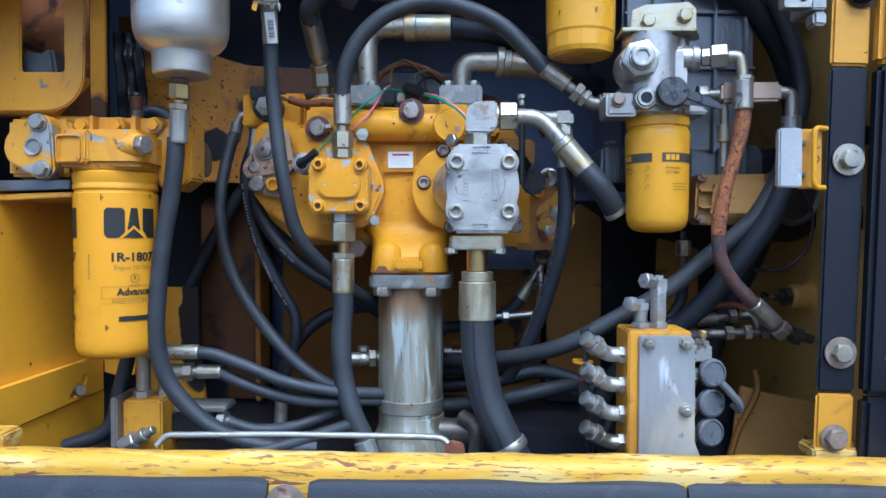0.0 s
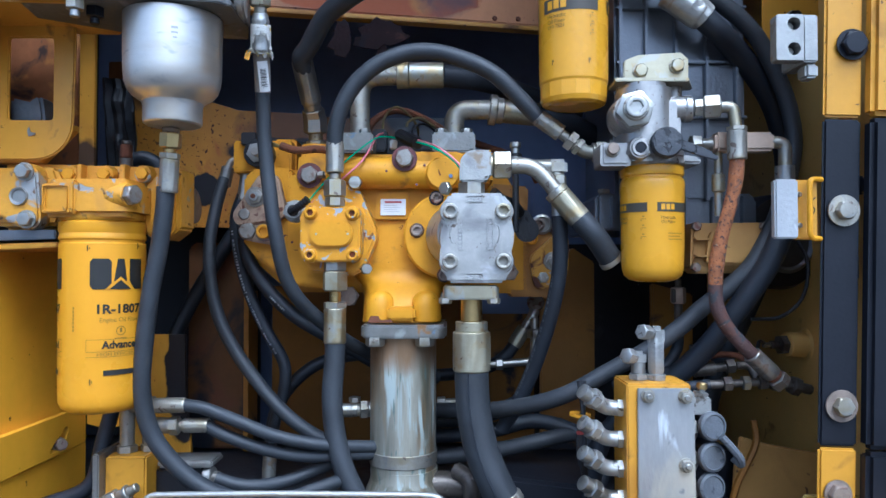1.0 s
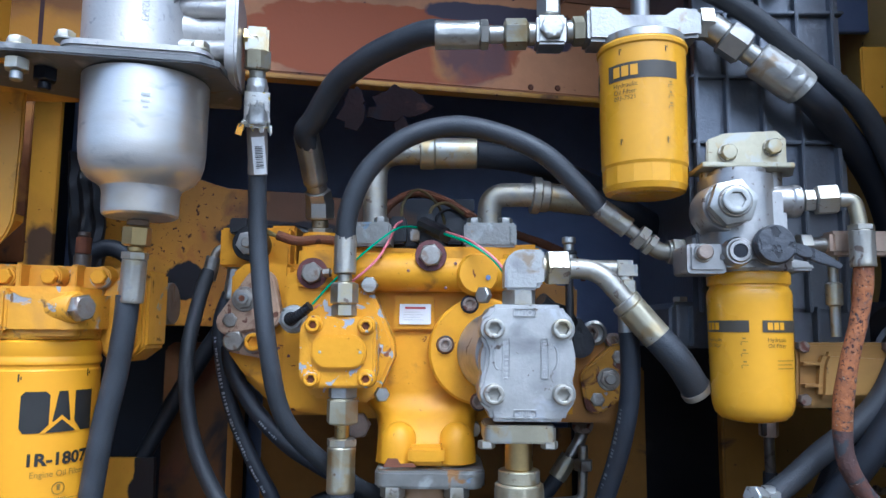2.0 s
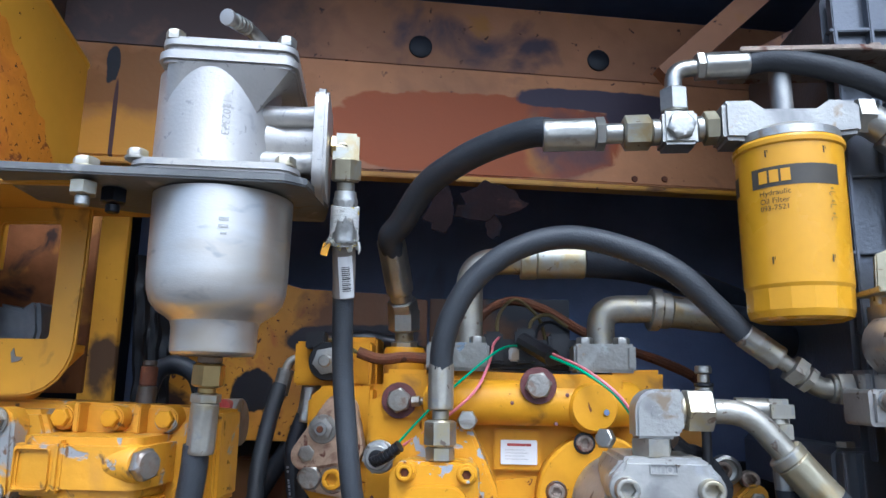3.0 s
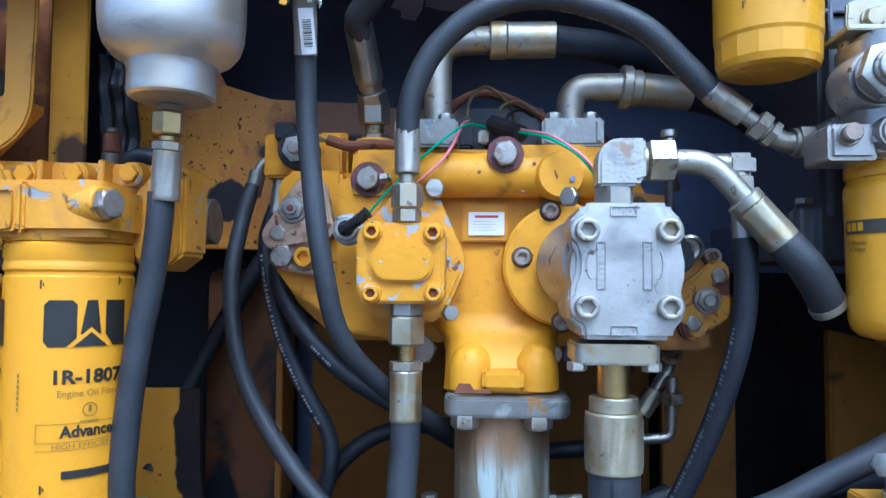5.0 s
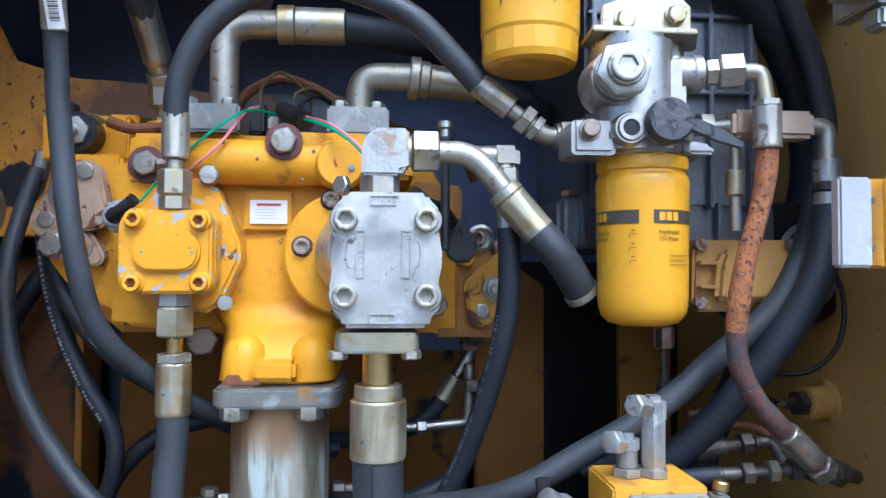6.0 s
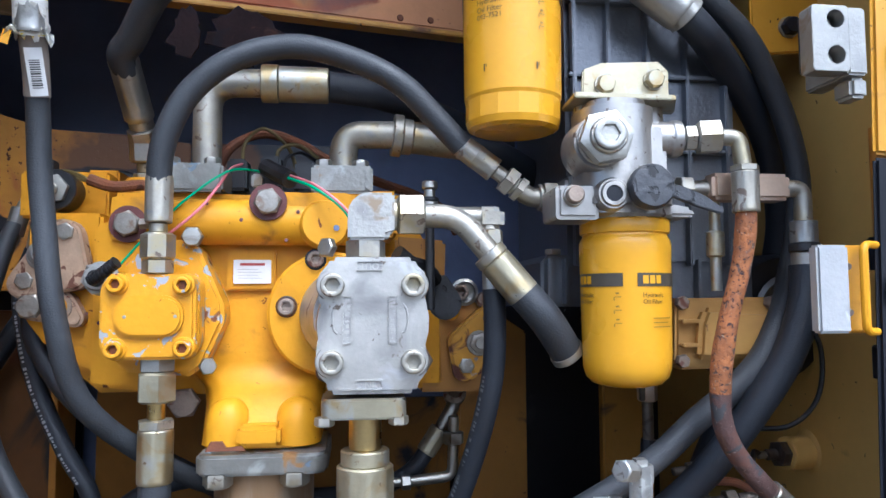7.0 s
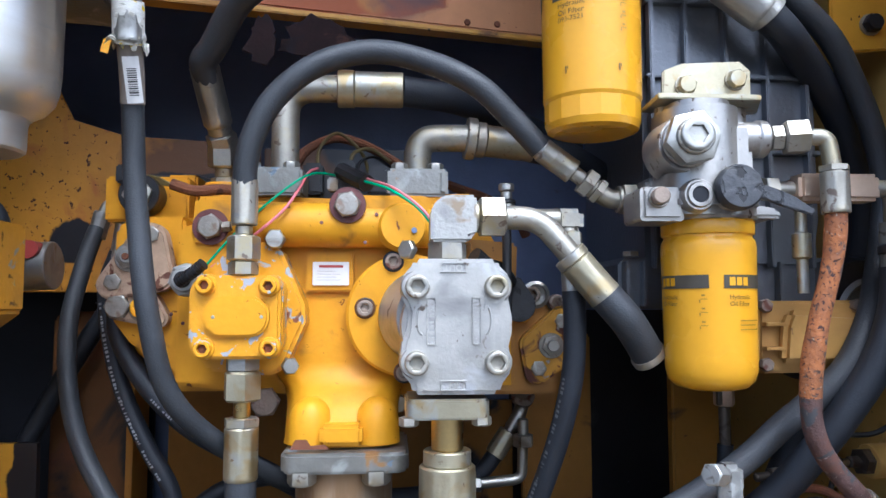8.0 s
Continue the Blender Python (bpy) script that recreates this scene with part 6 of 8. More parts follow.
rng = random.Random(5)
for x, turn in ((0.0345, 1), (0.0755, -1)):
    cast_frame(x - 0.0042, x + 0.0042, 1.674, 1.717)
    part("cast_field", prism([(x - 0.0036, 1.6746), (x + 0.0036, 1.6746), (x + 0.0036, 1.7164), (x - 0.0036, 1.7164)], 1.0731, 1.0737, 0.0), M_CASTFIELD, gear)
    for i in range(7):
        z = 1.6775 + 0.0053 * i
        part("cast_mark", box(x - rng.uniform(0.0012, 0.0026), x + rng.uniform(0.0012, 0.0026), 1.0726, 1.0745, z, z + rng.uniform(0.0014, 0.0036), 0.0004), M_CAST, gear)
    part("cast_arc", sweep([Vector((x - turn * (0.0085 + 0.005 * math.cos(a)), 1.0736, 1.6965 + 0.013 * math.sin(a))) for a in [math.pi * (i / 12 - 0.5) for i in range(13)]], 0.0011, 6), M_CAST, gear)
    part("arc_tip", prism([(x - turn * 0.0066, 1.706), (x - turn * 0.0110, 1.7075), (x - turn * 0.0078, 1.7125)], 1.0726, 1.0745, 0.0003), M_CAST, gear)
for z, text in ((1.7440, "OUT"), (1.6375, "IN")):
    cast_frame(0.0425, 0.0665, z - 0.0046, z + 0.0046)
    part("cast_field", prism([(0.0431, z - 0.004), (0.0659, z - 0.004), (0.0659, z + 0.004), (0.0431, z + 0.004)], 1.0731, 1.0737, 0.0), M_CASTFIELD, gear)
    part("cast_letters", stand(letters(text, 0.0082, 0.0003), Matrix.Translation((0.0545, 1.0726, z)) @ Matrix.Rotation(radians(90), 4, "X") @ Matrix.Rotation(radians(180), 4, "Z")), M_CAST, gear, "cast letters upside down")
part("foot_flange", slab(rounded(-0.0385, 0.0385, -0.033, 0.033, 0.008), 1.6055, 1.6245, 0.002, 0.0500, 1.112), M_CHROMATE, gear)
for x in (0.0145, 0.0815):
    hex_bolt(gear, (x, 1.088, 1.6055), (0, 0, -1), 0.008, 0.006, M_ZINC)
hex_bolt(gear, (0.015, 1.14, 1.765), (-0.6, -0.7, 0.1), 0.009, 0.006, M_DULLZ)
# outlet elbow, pipe and hose to the right
outlet = thing("outlet_hose", (0.052, 1.10, 1.755), "zinc elbow and pipe with short black hose off the gear pump", "hose")
stack(outlet, (0.0515, 1.105, 1.752), (0, 0, 1), [("hex", "base_hex", 0.0165, 0.018, M_ZINC)])
part("elbow", prism([(0.0345, 1.769), (0.0345, 1.792)] + [(0.0545 - 0.020 * math.cos(radians(a)), 1.793 + 0.0205 * math.sin(radians(a))) for a in (0, 20, 40, 60, 75, 90)] + [(0.078, 1.8135), (0.078, 1.776), (0.0715, 1.774), (0.0705, 1.769)], 1.0865, 1.1235, 0.0105), M_PLUMB, outlet, "cast zinc elbow block")
part("cast_mark", lathe([(0.0042, 0), (0.0042, 0.0008), (0.0052, 0.0008), (0.0052, 0)], 20, axis((0.0535, 1.0868, 1.794), (0, -1, 0))), M_PLUMB, outlet)
stack(outlet, (0.0765, 1.105, 1.7945), (1, 0, 0), [("cyl", "nut_neck", 0.0150, 0.005, M_ZINC), ("hex", "swivel_nut", 0.0180, 0.026, M_ZINC)], spin=3)
part("pipe", sweep(bent([(0.100, 1.105, 1.7940), (0.140, 1.103, 1.7935), (0.176, 1.098, 1.750)], 0.034), 0.0115, 20), M_ZINC, outlet)
d = Vector((0.036, -0.004, -0.0425)).normalized()
p = stack(outlet, Vector((0.168, 1.0990, 1.7585)), d, [("cyl", "collar", 0.0170, 0.010, M_ZINC), ("crimp", "ferrule", 0.0172, 0.044, M_CHROMATE)])
end = Vector((0.2500, 1.112, 1.6590))
part("rubber_tube", sweep(spline([p - d * 0.006, p + d * 0.03, end]), 0.0163, 22), M_RUBBER, outlet)
stack(outlet, end - (end - p).normalized() * 0.006, end - p, [("cyl", "cut_band", 0.0176, 0.009, M_ZINC)])
# inlet tube and thick hose below
inlet = thing("inlet_hose", (0.05, 1.11, 1.60), "thick black hose with long zinc ferrule below the gear pump", "hose")
stack(inlet, (0.0515, 1.112, 1.6055), (0, 0, -1), [("cyl", "pipe", 0.0152, 0.032, M_BRASS), ("cyl", "collar", 0.0228, 0.014, M_CHROMATE), ("crimp", "ferrule", 0.0274, 0.056, M_CHROMATE)])
line = spline([(0.0515, 1.112, 1.52), (0.0525, 1.112, 1.47), (0.057, 1.110, 1.43), (0.068, 1.106, 1.385), (0.088, 1.10, 1.34), (0.115, 1.095, 1.29)])
part("rubber_tube", sweep(line, 0.0242, 26), M_RUBBER, inlet)
part("seam", sweep([p + Vector((-0.006, -0.0238, 0)) for p in line], 0.0012, 5), M_RUBBER2, inlet)
part("end_band", lathe([(0.0248, -0.006), (0.0258, -0.004), (0.0258, 0.006), (0.0248, 0.008)], 30, axis((0.098, 1.098, 1.325), (0.5, -0.05, -0.85))), M_ZINC, inlet)

# ---- pressure ports on top of the pump ----
seat(0.968)
for k, (x0, x1, px, label) in enumerate(((-0.176, -0.103, -0.128, "grey flange block with tall zinc pipe"), (-0.006, 0.064, 0.030, "grey flange block with zinc elbow"))):
    blk = thing("port_flange", ((x0 + x1) / 2, 1.27, 1.834), label, "flange")
    part("block", box(x0, x1, 1.238, 1.30, 1.834, 1.8665, 0.003), M_FLANGE, blk)
    for bx in (x0 + 0.014, x1 - 0.014):
        hex_bolt(blk, (bx, 1.252, 1.8665), (0, 0, 1), 0.0085, 0.008, M_FLANGE)
    for bx in (x0 + 0.006, x1 - 0.006):
        part("side_rib", box(bx - 0.003, bx + 0.003, 1.234, 1.24, 1.838, 1.862, 0.001), M_FLANGE, blk)
    if k == 0:
        part("pipe", sweep(bent([(-0.128, 1.275, 1.862), (-0.128, 1.275, 1.968), (-0.060, 1.270, 1.968)], 0.042, 10), 0.0165, 24), M_ZINC, blk)
        stack(blk, (-0.066, 1.270, 1.968), (1, 0.02, 0), [("cyl", "collar", 0.0225, 0.020, M_CHROMATE), ("cyl", "sleeve", 0.0212, 0.058, M_CHROMATE)])
        part("hose_stub", sweep(spline([(0.008, 1.273, 1.968), (0.08, 1.30, 1.966), (0.16, 1.36, 1.955), (0.26, 1.42, 1.93)]), 0.0185, 20), M_RUBBER2, blk)
    else:
        part("pipe", sweep(bent([(0.030, 1.275, 1.862), (0.030, 1.275, 1.9105), (0.095, 1.272, 1.9105)], 0.038, 10), 0.0165, 24), M_ZINC, blk)
        stack(blk, (0.088, 1.272, 1.9105), (1, 0.05, -0.10), [("cyl", "collar", 0.0255, 0.012, M_ZINC), ("cyl", "shoulder", 0.0215, 0.012, M_ZINC), ("cyl", "sleeve", 0.0192, 0.060, M_CHROMATE)])
        part("hose_stub", sweep(spline([(0.165, 1.277, 1.9025), (0.22, 1.30, 1.895), (0.30, 1.36, 1.87)]), 0.0185, 20), M_RUBBER2, blk)

seat()

# thick hose from the pump up to the overhead filter
riser = thing("riser_hose", (-0.19, 1.25, 1.83), "thick black hose rising from the pump to the overhead filter", "hose")
part("pump_boss", lathe([(0, 1.80), (0.026, 1.80), (0.0265, 1.858), (0.025, 1.862), (0, 1.862)], 32, Matrix.Translation((-0.2120, 1.335, 0))), M_PUMP, riser, "yellow boss")
stack(riser, (-0.2125, 1.335, 1.857), (-0.02, -0.16, 1), [("hex", "base_hex", 0.0148, 0.014, M_ZINC), ("cyl", "stem", 0.012, 0.012, M_CHROMATE), ("hex", "swivel_nut", 0.0178, 0.031, M_DULLZ)])
stack(riser, (-0.2135, 1.325, 1.910), (-0.10, -0.60, 0.80), [("hex", "upper_nut", 0.0168, 0.016, M_DULLZ), ("cyl", "neck", 0.0145, 0.012, M_DULLZ), ("crimp", "ferrule", 0.0180, 0.075, M_DULLZ)])
RH = [(-0.2215, 1.272, 1.978), (-0.2225, 1.256, 1.993), (-0.209, 1.245, 2.007), (-0.175, 1.21, 2.045), (-0.141, 1.185, 2.062), (-0.109, 1.163, 2.072), (-0.05, 1.125, 2.078), (-0.028, 1.112, 2.0685)]
part("rubber_tube", sweep(spline(RH), 0.0158, 22), M_RUBBER, riser)

# dark valve and loom on top of the pump
valve = thing("solenoid_bank", (-0.05, 1.33, 1.83), "dark dusty solenoid bank with connectors on top of the pump", "valve")
part("body", box(-0.118, 0.01, 1.295, 1.36, 1.836, 1.872, 0.004), M_PLASTIC, valve)
for x0, x1, z1 in ((-0.108, -0.085, 1.880), (-0.070, -0.046, 1.884), (-0.030, -0.006, 1.878)):
    part("connector", box(x0, x1, 1.275, 1.31, 1.842, z1, 0.003), M_PLASTIC, valve)
part("clip", box(-0.078, -0.066, 1.262, 1.276, 1.844, 1.860, 0.002), M_PLUMB, valve, "dusty grey clip")
part("plug_body", sweep(spline([(-0.062, 1.262, 1.868), (-0.045, 1.245, 1.857), (-0.030, 1.22, 1.846)]), 0.010, 10), M_PLASTIC, valve)
for name, pts, mt, r in (("green_wire", [(-0.199, 1.198, 1.752), (-0.170, 1.19, 1.783), (-0.128, 1.185, 1.822), (-0.095, 1.20, 1.850), (-0.078, 1.24, 1.860), (-0.066, 1.265, 1.862)], M_GREEN, 0.0014), ("pink_wire", [(-0.193, 1.198, 1.750), (-0.150, 1.175, 1.778), (-0.116, 1.175, 1.808), (-0.101, 1.20, 1.838), (-0.096, 1.24, 1.862), (-0.09, 1.27, 1.872)], M_PINK, 0.0016), ("green_wire", [(-0.034, 1.222, 1.849), (0.0, 1.17, 1.829), (0.028, 1.155, 1.807), (0.048, 1.152, 1.778), (0.054, 1.15, 1.765)], M_GREEN, 0.0017), ("pink_wire", [(-0.032, 1.222, 1.852), (0.004, 1.168, 1.830), (0.034, 1.152, 1.803), (0.052, 1.150, 1.772)], M_PINK, 0.0016), ("wire_loop", [(-0.092, 1.29, 1.872), (-0.090, 1.29, 1.900), (-0.070, 1.30, 1.922), (-0.04, 1.31, 1.90), (-0.03, 1.32, 1.87)], M_OLIVE, 0.0022), ("wire_loop", [(-0.052, 1.29, 1.870), (-0.050, 1.29, 1.893), (-0.030, 1.30, 1.903), (-0.004, 1.31, 1.889)], M_OLIVE, 0.0024), ("wire_loop", [(-0.045, 1.30, 1.868), (-0.042, 1.30, 1.885), (-0.025, 1.31, 1.895), (-0.002, 1.32, 1.883)], M_PLASTIC, 0.002)):
    tagged(part(name, sweep(spline(pts, 9), r, 8), mt), f"{name.split('_')[0]} insulated {'loop of ' if 'loop' in name else ''}wire on the pump", "wire")
tagged(part("cable_loom", sweep(spline([(-0.125, 1.31, 1.872), (-0.112, 1.33, 1.905), (-0.075, 1.34, 1.925), (-0.03, 1.35, 1.915), (0.02, 1.35, 1.886), (0.075, 1.33, 1.862), (0.12, 1.33, 1.846), (0.16, 1.34, 1.826), (0.175, 1.35, 1.80)]), 0.0062, 10, 0.1), M_LOOM), "rusty brown braided cable loom behind the ports", "cable")
tagged(part("cable_loom", sweep(spline([(-0.262, 1.28, 1.853), (-0.235, 1.28, 1.845), (-0.205, 1.285, 1.848), (-0.165, 1.30, 1.846)]), 0.0068, 10, 0.1), M_LOOM), "rusty brown braided cable loom at the pump", "cable")
for k in range(3):
    tagged(part("olive_wire", sweep(spline([(-0.318 + 0.004 * k, 1.33, 1.872), (-0.290, 1.31, 1.866 - 0.003 * k), (-0.262, 1.285, 1.852)]), 0.0019, 6), M_OLIVE), "olive insulated wire from the solenoid", "wire")
# sensor with ribbed boot
seat(0.965)
sensor = thing("pressure_sensor", (-0.222, 1.21, 1.74), "zinc pressure sensor with ribbed black boot", "sensor")
stack(sensor, (-0.227, 1.236, 1.737), (0, -1, 0), [("cyl", "washer", 0.0185, 0.005, M_SILVER), ("hex", "hex_body", 0.0160, 0.008, M_SILVER), ("cyl", "ring", 0.0135, 0.006, M_SILVER), ("cyl", "tip", 0.009, 0.003, M_PLASTIC)])
bl = spline([(-0.228, 1.206, 1.734), (-0.219, 1.197, 1.738), (-0.209, 1.192, 1.744), (-0.199, 1.190, 1.752)], 8)
part("boot", sweep(bl, 0.0052, 12), M_PLASTIC, sensor)
for q in bl[::3]:
    part("boot_rib", lathe([(0, -0.0011), (0.0066, -0.0011), (0.0066, 0.0011), (0, 0.0011)], 14, axis(q, (0.75, -0.2, 0.55))), M_PLASTIC, sensor)
seat()
# solenoid at the left shoulder
sol = thing("solenoid", (-0.30, 1.33, 1.83), "yellow block with black solenoid and zinc nut", "solenoid")
part("block", box(-0.352, -0.252, 1.315, 1.40, 1.812, 1.868, 0.003), M_PUMP, sol)
part("step", box(-0.288, -0.250, 1.345, 1.40, 1.812, 1.876, 0.003), M_PUMP, sol)
stack(sol, (-0.302, 1.316, 1.842), (0.0, -1, 0), [("cyl", "coil", 0.024, 0.030, M_PLASTIC), ("hex", "coil_nut", 0.015, 0.008, M_DULLZ), ("cyl", "stud", 0.0075, 0.010, M_DULLZ)])
part("clip", box(-0.335, -0.31, 1.30, 1.32, 1.858, 1.880, 0.002), M_PLASTIC, sol)
tagged(part("rear_sleeve", sweep(spline([(-0.345, 1.43, 1.874), (-0.30, 1.43, 1.880), (-0.25, 1.44, 1.876), (-0.20, 1.45, 1.86)]), 0.011, 14, 0.3), M_PLASTIC), "black oily sleeve behind the solenoid", "sleeve")
# dip stick on the right
seat(0.93)
dip = thing("breather_plunger", (0.131, 1.225, 1.73), "small zinc plunger with black stem", "plunger")
stack(dip, (0.131, 1.225, 1.700), (0, 0, 1), [("cyl", "stem", 0.0052, 0.105, M_PLASTIC), ("cyl", "body", 0.0095, 0.018, M_DULLZ), ("cyl", "seal", 0.0105, 0.004, M_PLASTIC), ("cyl", "neck", 0.0065, 0.010, M_DULLZ), ("cyl", "knob", 0.009, 0.009, M_DULLZ)])
seat()
tagged(part("taped_cable", sweep(spline([(0.085, 1.17, 1.762), (0.10, 1.18, 1.752), (0.118, 1.20, 1.748), (0.13, 1.22, 1.735)]), 0.0075, 10, 0.5), M_PLASTIC), "crinkled black tape bundle beside the elbow", "cable")
tagged(part("rubber_cap", prism(hull((0.1435, 1.709, 0.0190), (0.1415, 1.735, 0.006)), 1.228, 1.236, 0.003), M_CAP), "dusty round rubber cap hanging beside the pump", "cap")
# return hose with elbow on the right
seat(0.868)
ret = thing("return_hose", (0.20, 1.24, 1.80), "black hose with print and zinc elbow beside the pump", "hose")
part("elbow", sweep(bent([(0.165, 1.245, 1.806), (0.206, 1.240, 1.806), (0.209, 1.235, 1.765)], 0.012), 0.012, 14), M_ZINC, ret)
part("elbow_head", box(0.191, 0.224, 1.225, 1.252, 1.790, 1.817, 0.006), M_ZINC, ret)
stack(ret, (0.2085, 1.234, 1.790), (0.02, -0.06, -1), [("hex", "swivel_nut", 0.0125, 0.018, M_ZINC), ("cyl", "neck", 0.009, 0.008, M_ZINC), ("crimp", "ferrule", 0.0130, 0.055, M_PLUMB)])
seat()
line = spline([(0.1778, 1.1219, 1.7236), (0.1792, 1.1225, 1.6957), (0.179, 1.1308, 1.6461), (0.1712, 1.145, 1.5913), (0.1524, 1.169, 1.5171), (0.1284, 1.1873, 1.4528), (0.1, 1.2, 1.4)])
part("rubber_tube", sweep(line, 0.0112, 18), M_RUBBER2, ret)
printed(line, 0.0112, ret, 0.25, 0.9, 0.005, M_HOSEPRINT, 3, 0.3)

# ---- hydraulic filters on the right ----
def filter_bands(parent, cx, cy, r, starts, width, z0, z1, words, block, zt):
    """Dark bands with a plain emblem, and the words below each."""
    for a0 in starts:
        w = radians(width) * r
        mid = a0 + width / 2
        part("band", wrap(bars((-w / 2, w / 2, -(z1 - z0) / 2, (z1 - z0) / 2)), cx, cy, r, mid, (z0 + z1) / 2), M_GREYINK, parent)
        part("emblem", wrap(bars(*[(-w / 2 + block * (0.25 + 0.34 * k), -w / 2 + block * (0.52 + 0.34 * k), -(z1 - z0) * 0.30, (z1 - z0) * 0.32) for k in range(3)]), cx, cy, r, mid, (z0 + z1) / 2, 0.0007), M_CAN_L, parent, "yellow emblem of plain shapes")
        for k, (text, size) in enumerate(words):
            tm = letters(text, size)
            xs = [v.co.x for v in tm.verts]
            for v in tm.verts:
                v.co.x += -w / 2 + block * 0.25 - min(xs)
            part("words", wrap(tm, cx, cy, r, mid, zt - k * size * 1.05), M_INK, parent)
        icons = []
        for k in range(3):
            c = -0.012 * k
            icons += [(w * 0.36, w * 0.36 + 0.006, c, c + 0.0007), (w * 0.36 + 0.001, w * 0.36 + 0.004, c + 0.003, c + 0.0045), (w * 0.36 - 0.001, w * 0.36, c - 0.003, c)]
        part("icons", wrap(bars(*icons), cx, cy, r, mid, zt - 0.002), M_FADED, parent, "small unreadable symbols")


UX, UY, UR = 0.1970, 1.110, 0.0492
upper_filter = thing("hydraulic_filter", (UX, UY, 1.88), "tall yellow hydraulic spin-on filter with dark band, hung overhead", "oil filter", group="hydraulic filters")
bm = bmesh.new()
rings = []
for r, z, f in ((0.020, 1.8785, 0), (0.038, 1.8780, 0), (0.0445, 1.8805, 0), (0.0470, 1.887, 1), (0.0472, 1.907, 1), (0.0482, 1.9105, 0), (0.0485, 1.95, 0), (UR, 2.040, 0), (UR, 2.0425, 0), (0.0512, 2.044, 0), (0.0515, 2.048, 0), (0.050, 2.051, 0)):
    ring = []
    for i in range(60):
        a = 2 * math.pi * i / 60
        k = 0.4 + 0.6 * math.cos(math.pi / 15) / math.cos(a % (2 * math.pi / 15) - math.pi / 15) if f else 1
        ring.append(bm.verts.new((UX + r * k * math.cos(a), UY + r * k * math.sin(a), z)))
    rings.append(ring)
for a, b in zip(rings, rings[1:]):
    for i in range(60):
        bm.faces.new((a[i], b[i], b[(i + 1) % 60], a[(i + 1) % 60]))
bm.faces.new(rings[0])
bm.faces.new(rings[-1])
part("canister", bm, M_CAN_L, upper_filter, sharp=14)
filter_bands(upper_filter, UX, UY, UR, (-63, 57, 177), 95, 2.0015, 2.0210, (("Hydraulic", 0.0074), ("Oil Filter", 0.0074), ("093-7521", 0.0070)), 0.030, 1.9955)
for turn, z in ((-44, 2.034), (16, 2.034), (-44, 1.931), (16, 1.931)):
    part("tick", wrap(bars((-0.0014, 0.0, -0.003, 0.004), (0.0008, 0.0016, 0.001, 0.004)), UX, UY, 0.0490, turn, z, 0.0006), M_INK, upper_filter)

upper_head = thing("overhead_filter_head", (UX, UY, 2.07), "dull grey cast filter head with tee fittings, bolted overhead", "filter head")
part("head_disc", lathe([(0, 2.0520), (0.049, 2.0520), (0.048, 2.0605), (0.030, 2.0695), (0, 2.0695)], 44, Matrix.Translation((UX, UY, 0))), M_PLUMB, upper_head)
part("head_bar", prism([(0.131, 2.0555), (0.160, 2.0545), (0.175, 2.0625), (0.215, 2.0625), (0.235, 2.0585), (0.262, 2.0615), (0.262, 2.0945), (0.235, 2.0965), (0.222, 2.0875), (0.172, 2.0875), (0.160, 2.0965), (0.131, 2.0965)], 1.090, 1.132, 0.004), M_PLUMB, upper_head)
part("hang_post", lathe([(0, 2.085), (0.011, 2.085), (0.0105, 2.150), (0, 2.150)], 22, Matrix.Translation((0.199, 1.118, 0))), M_PLUMB, upper_head)
part("hang_plate", slab([(-0.045, -0.030), (0.075, -0.030), (0.19, -0.01), (0.19, 0.05), (-0.045, 0.05)], 2.150, 2.156, 0.001, 0.199, 1.125), M_RUSTBOLT, upper_head, "rusty steel hanger plate")
part("wall_bracket", prism([(0.290, 2.150), (0.385, 2.142), (0.382, 2.19), (0.36, 2.20), (0.33, 2.178), (0.29, 2.165)], 1.13, 1.137, 0.0015), M_RUSTBOLT, upper_head, "rusty steel wall bracket")
hex_bolt(upper_head, (0.366, 1.129, 2.176), (0, -1, 0), 0.0095, 0.007, M_CHROMATE, 0.0125)
hex_bolt(upper_head, (0.300, 1.129, 2.163), (0, -1, 0), 0.0085, 0.007, M_RUSTBOLT)
stack(upper_head, (0.130, 1.11, 2.0745), (-1, 0, -0.06), [("hex", "hex_nut", 0.0150, 0.014, M_CHROMATE), ("cyl", "spacer", 0.0130, 0.008, M_DULLZ)])
part("tee_block", box(0.073, 0.107, 1.093, 1.127, 2.0525, 2.0875, 0.003), M_DULLZ, upper_head)
hex_bolt(upper_head, (0.090, 1.093, 2.0700), (0, -1, 0), 0.0125, 0.007, M_DULLZ, spin=10)
stack(upper_head, (0.073, 1.11, 2.0705), (-1, 0, -0.02), [("cyl", "spacer", 0.0135, 0.009, M_DULLZ), ("hex", "swivel_nut", 0.0158, 0.028, M_CHROMATE), ("cyl", "neck", 0.0105, 0.018, M_DULLZ), ("hex", "collar", 0.0152, 0.010, M_DULLZ), ("crimp", "ferrule", 0.0172, 0.053, M_DULLZ)])
stack(upper_head, (0.089, 1.11, 2.0875), (0, 0, 1), [("cyl", "spacer", 0.010, 0.003, M_DULLZ), ("hex", "swivel_nut", 0.0128, 0.026, M_DULLZ)])
part("bent_pipe", sweep(bent([(0.089, 1.11, 2.108), (0.089, 1.11, 2.138), (0.118, 1.109, 2.1405)], 0.024, 8), 0.0088, 16), M_DULLZ, upper_head)
stack(upper_head, (0.112, 1.109, 2.1405), (1, -0.01, 0.03), [("hex", "collar", 0.0128, 0.008, M_DULLZ), ("crimp", "ferrule", 0.0142, 0.044, M_DULLZ)])
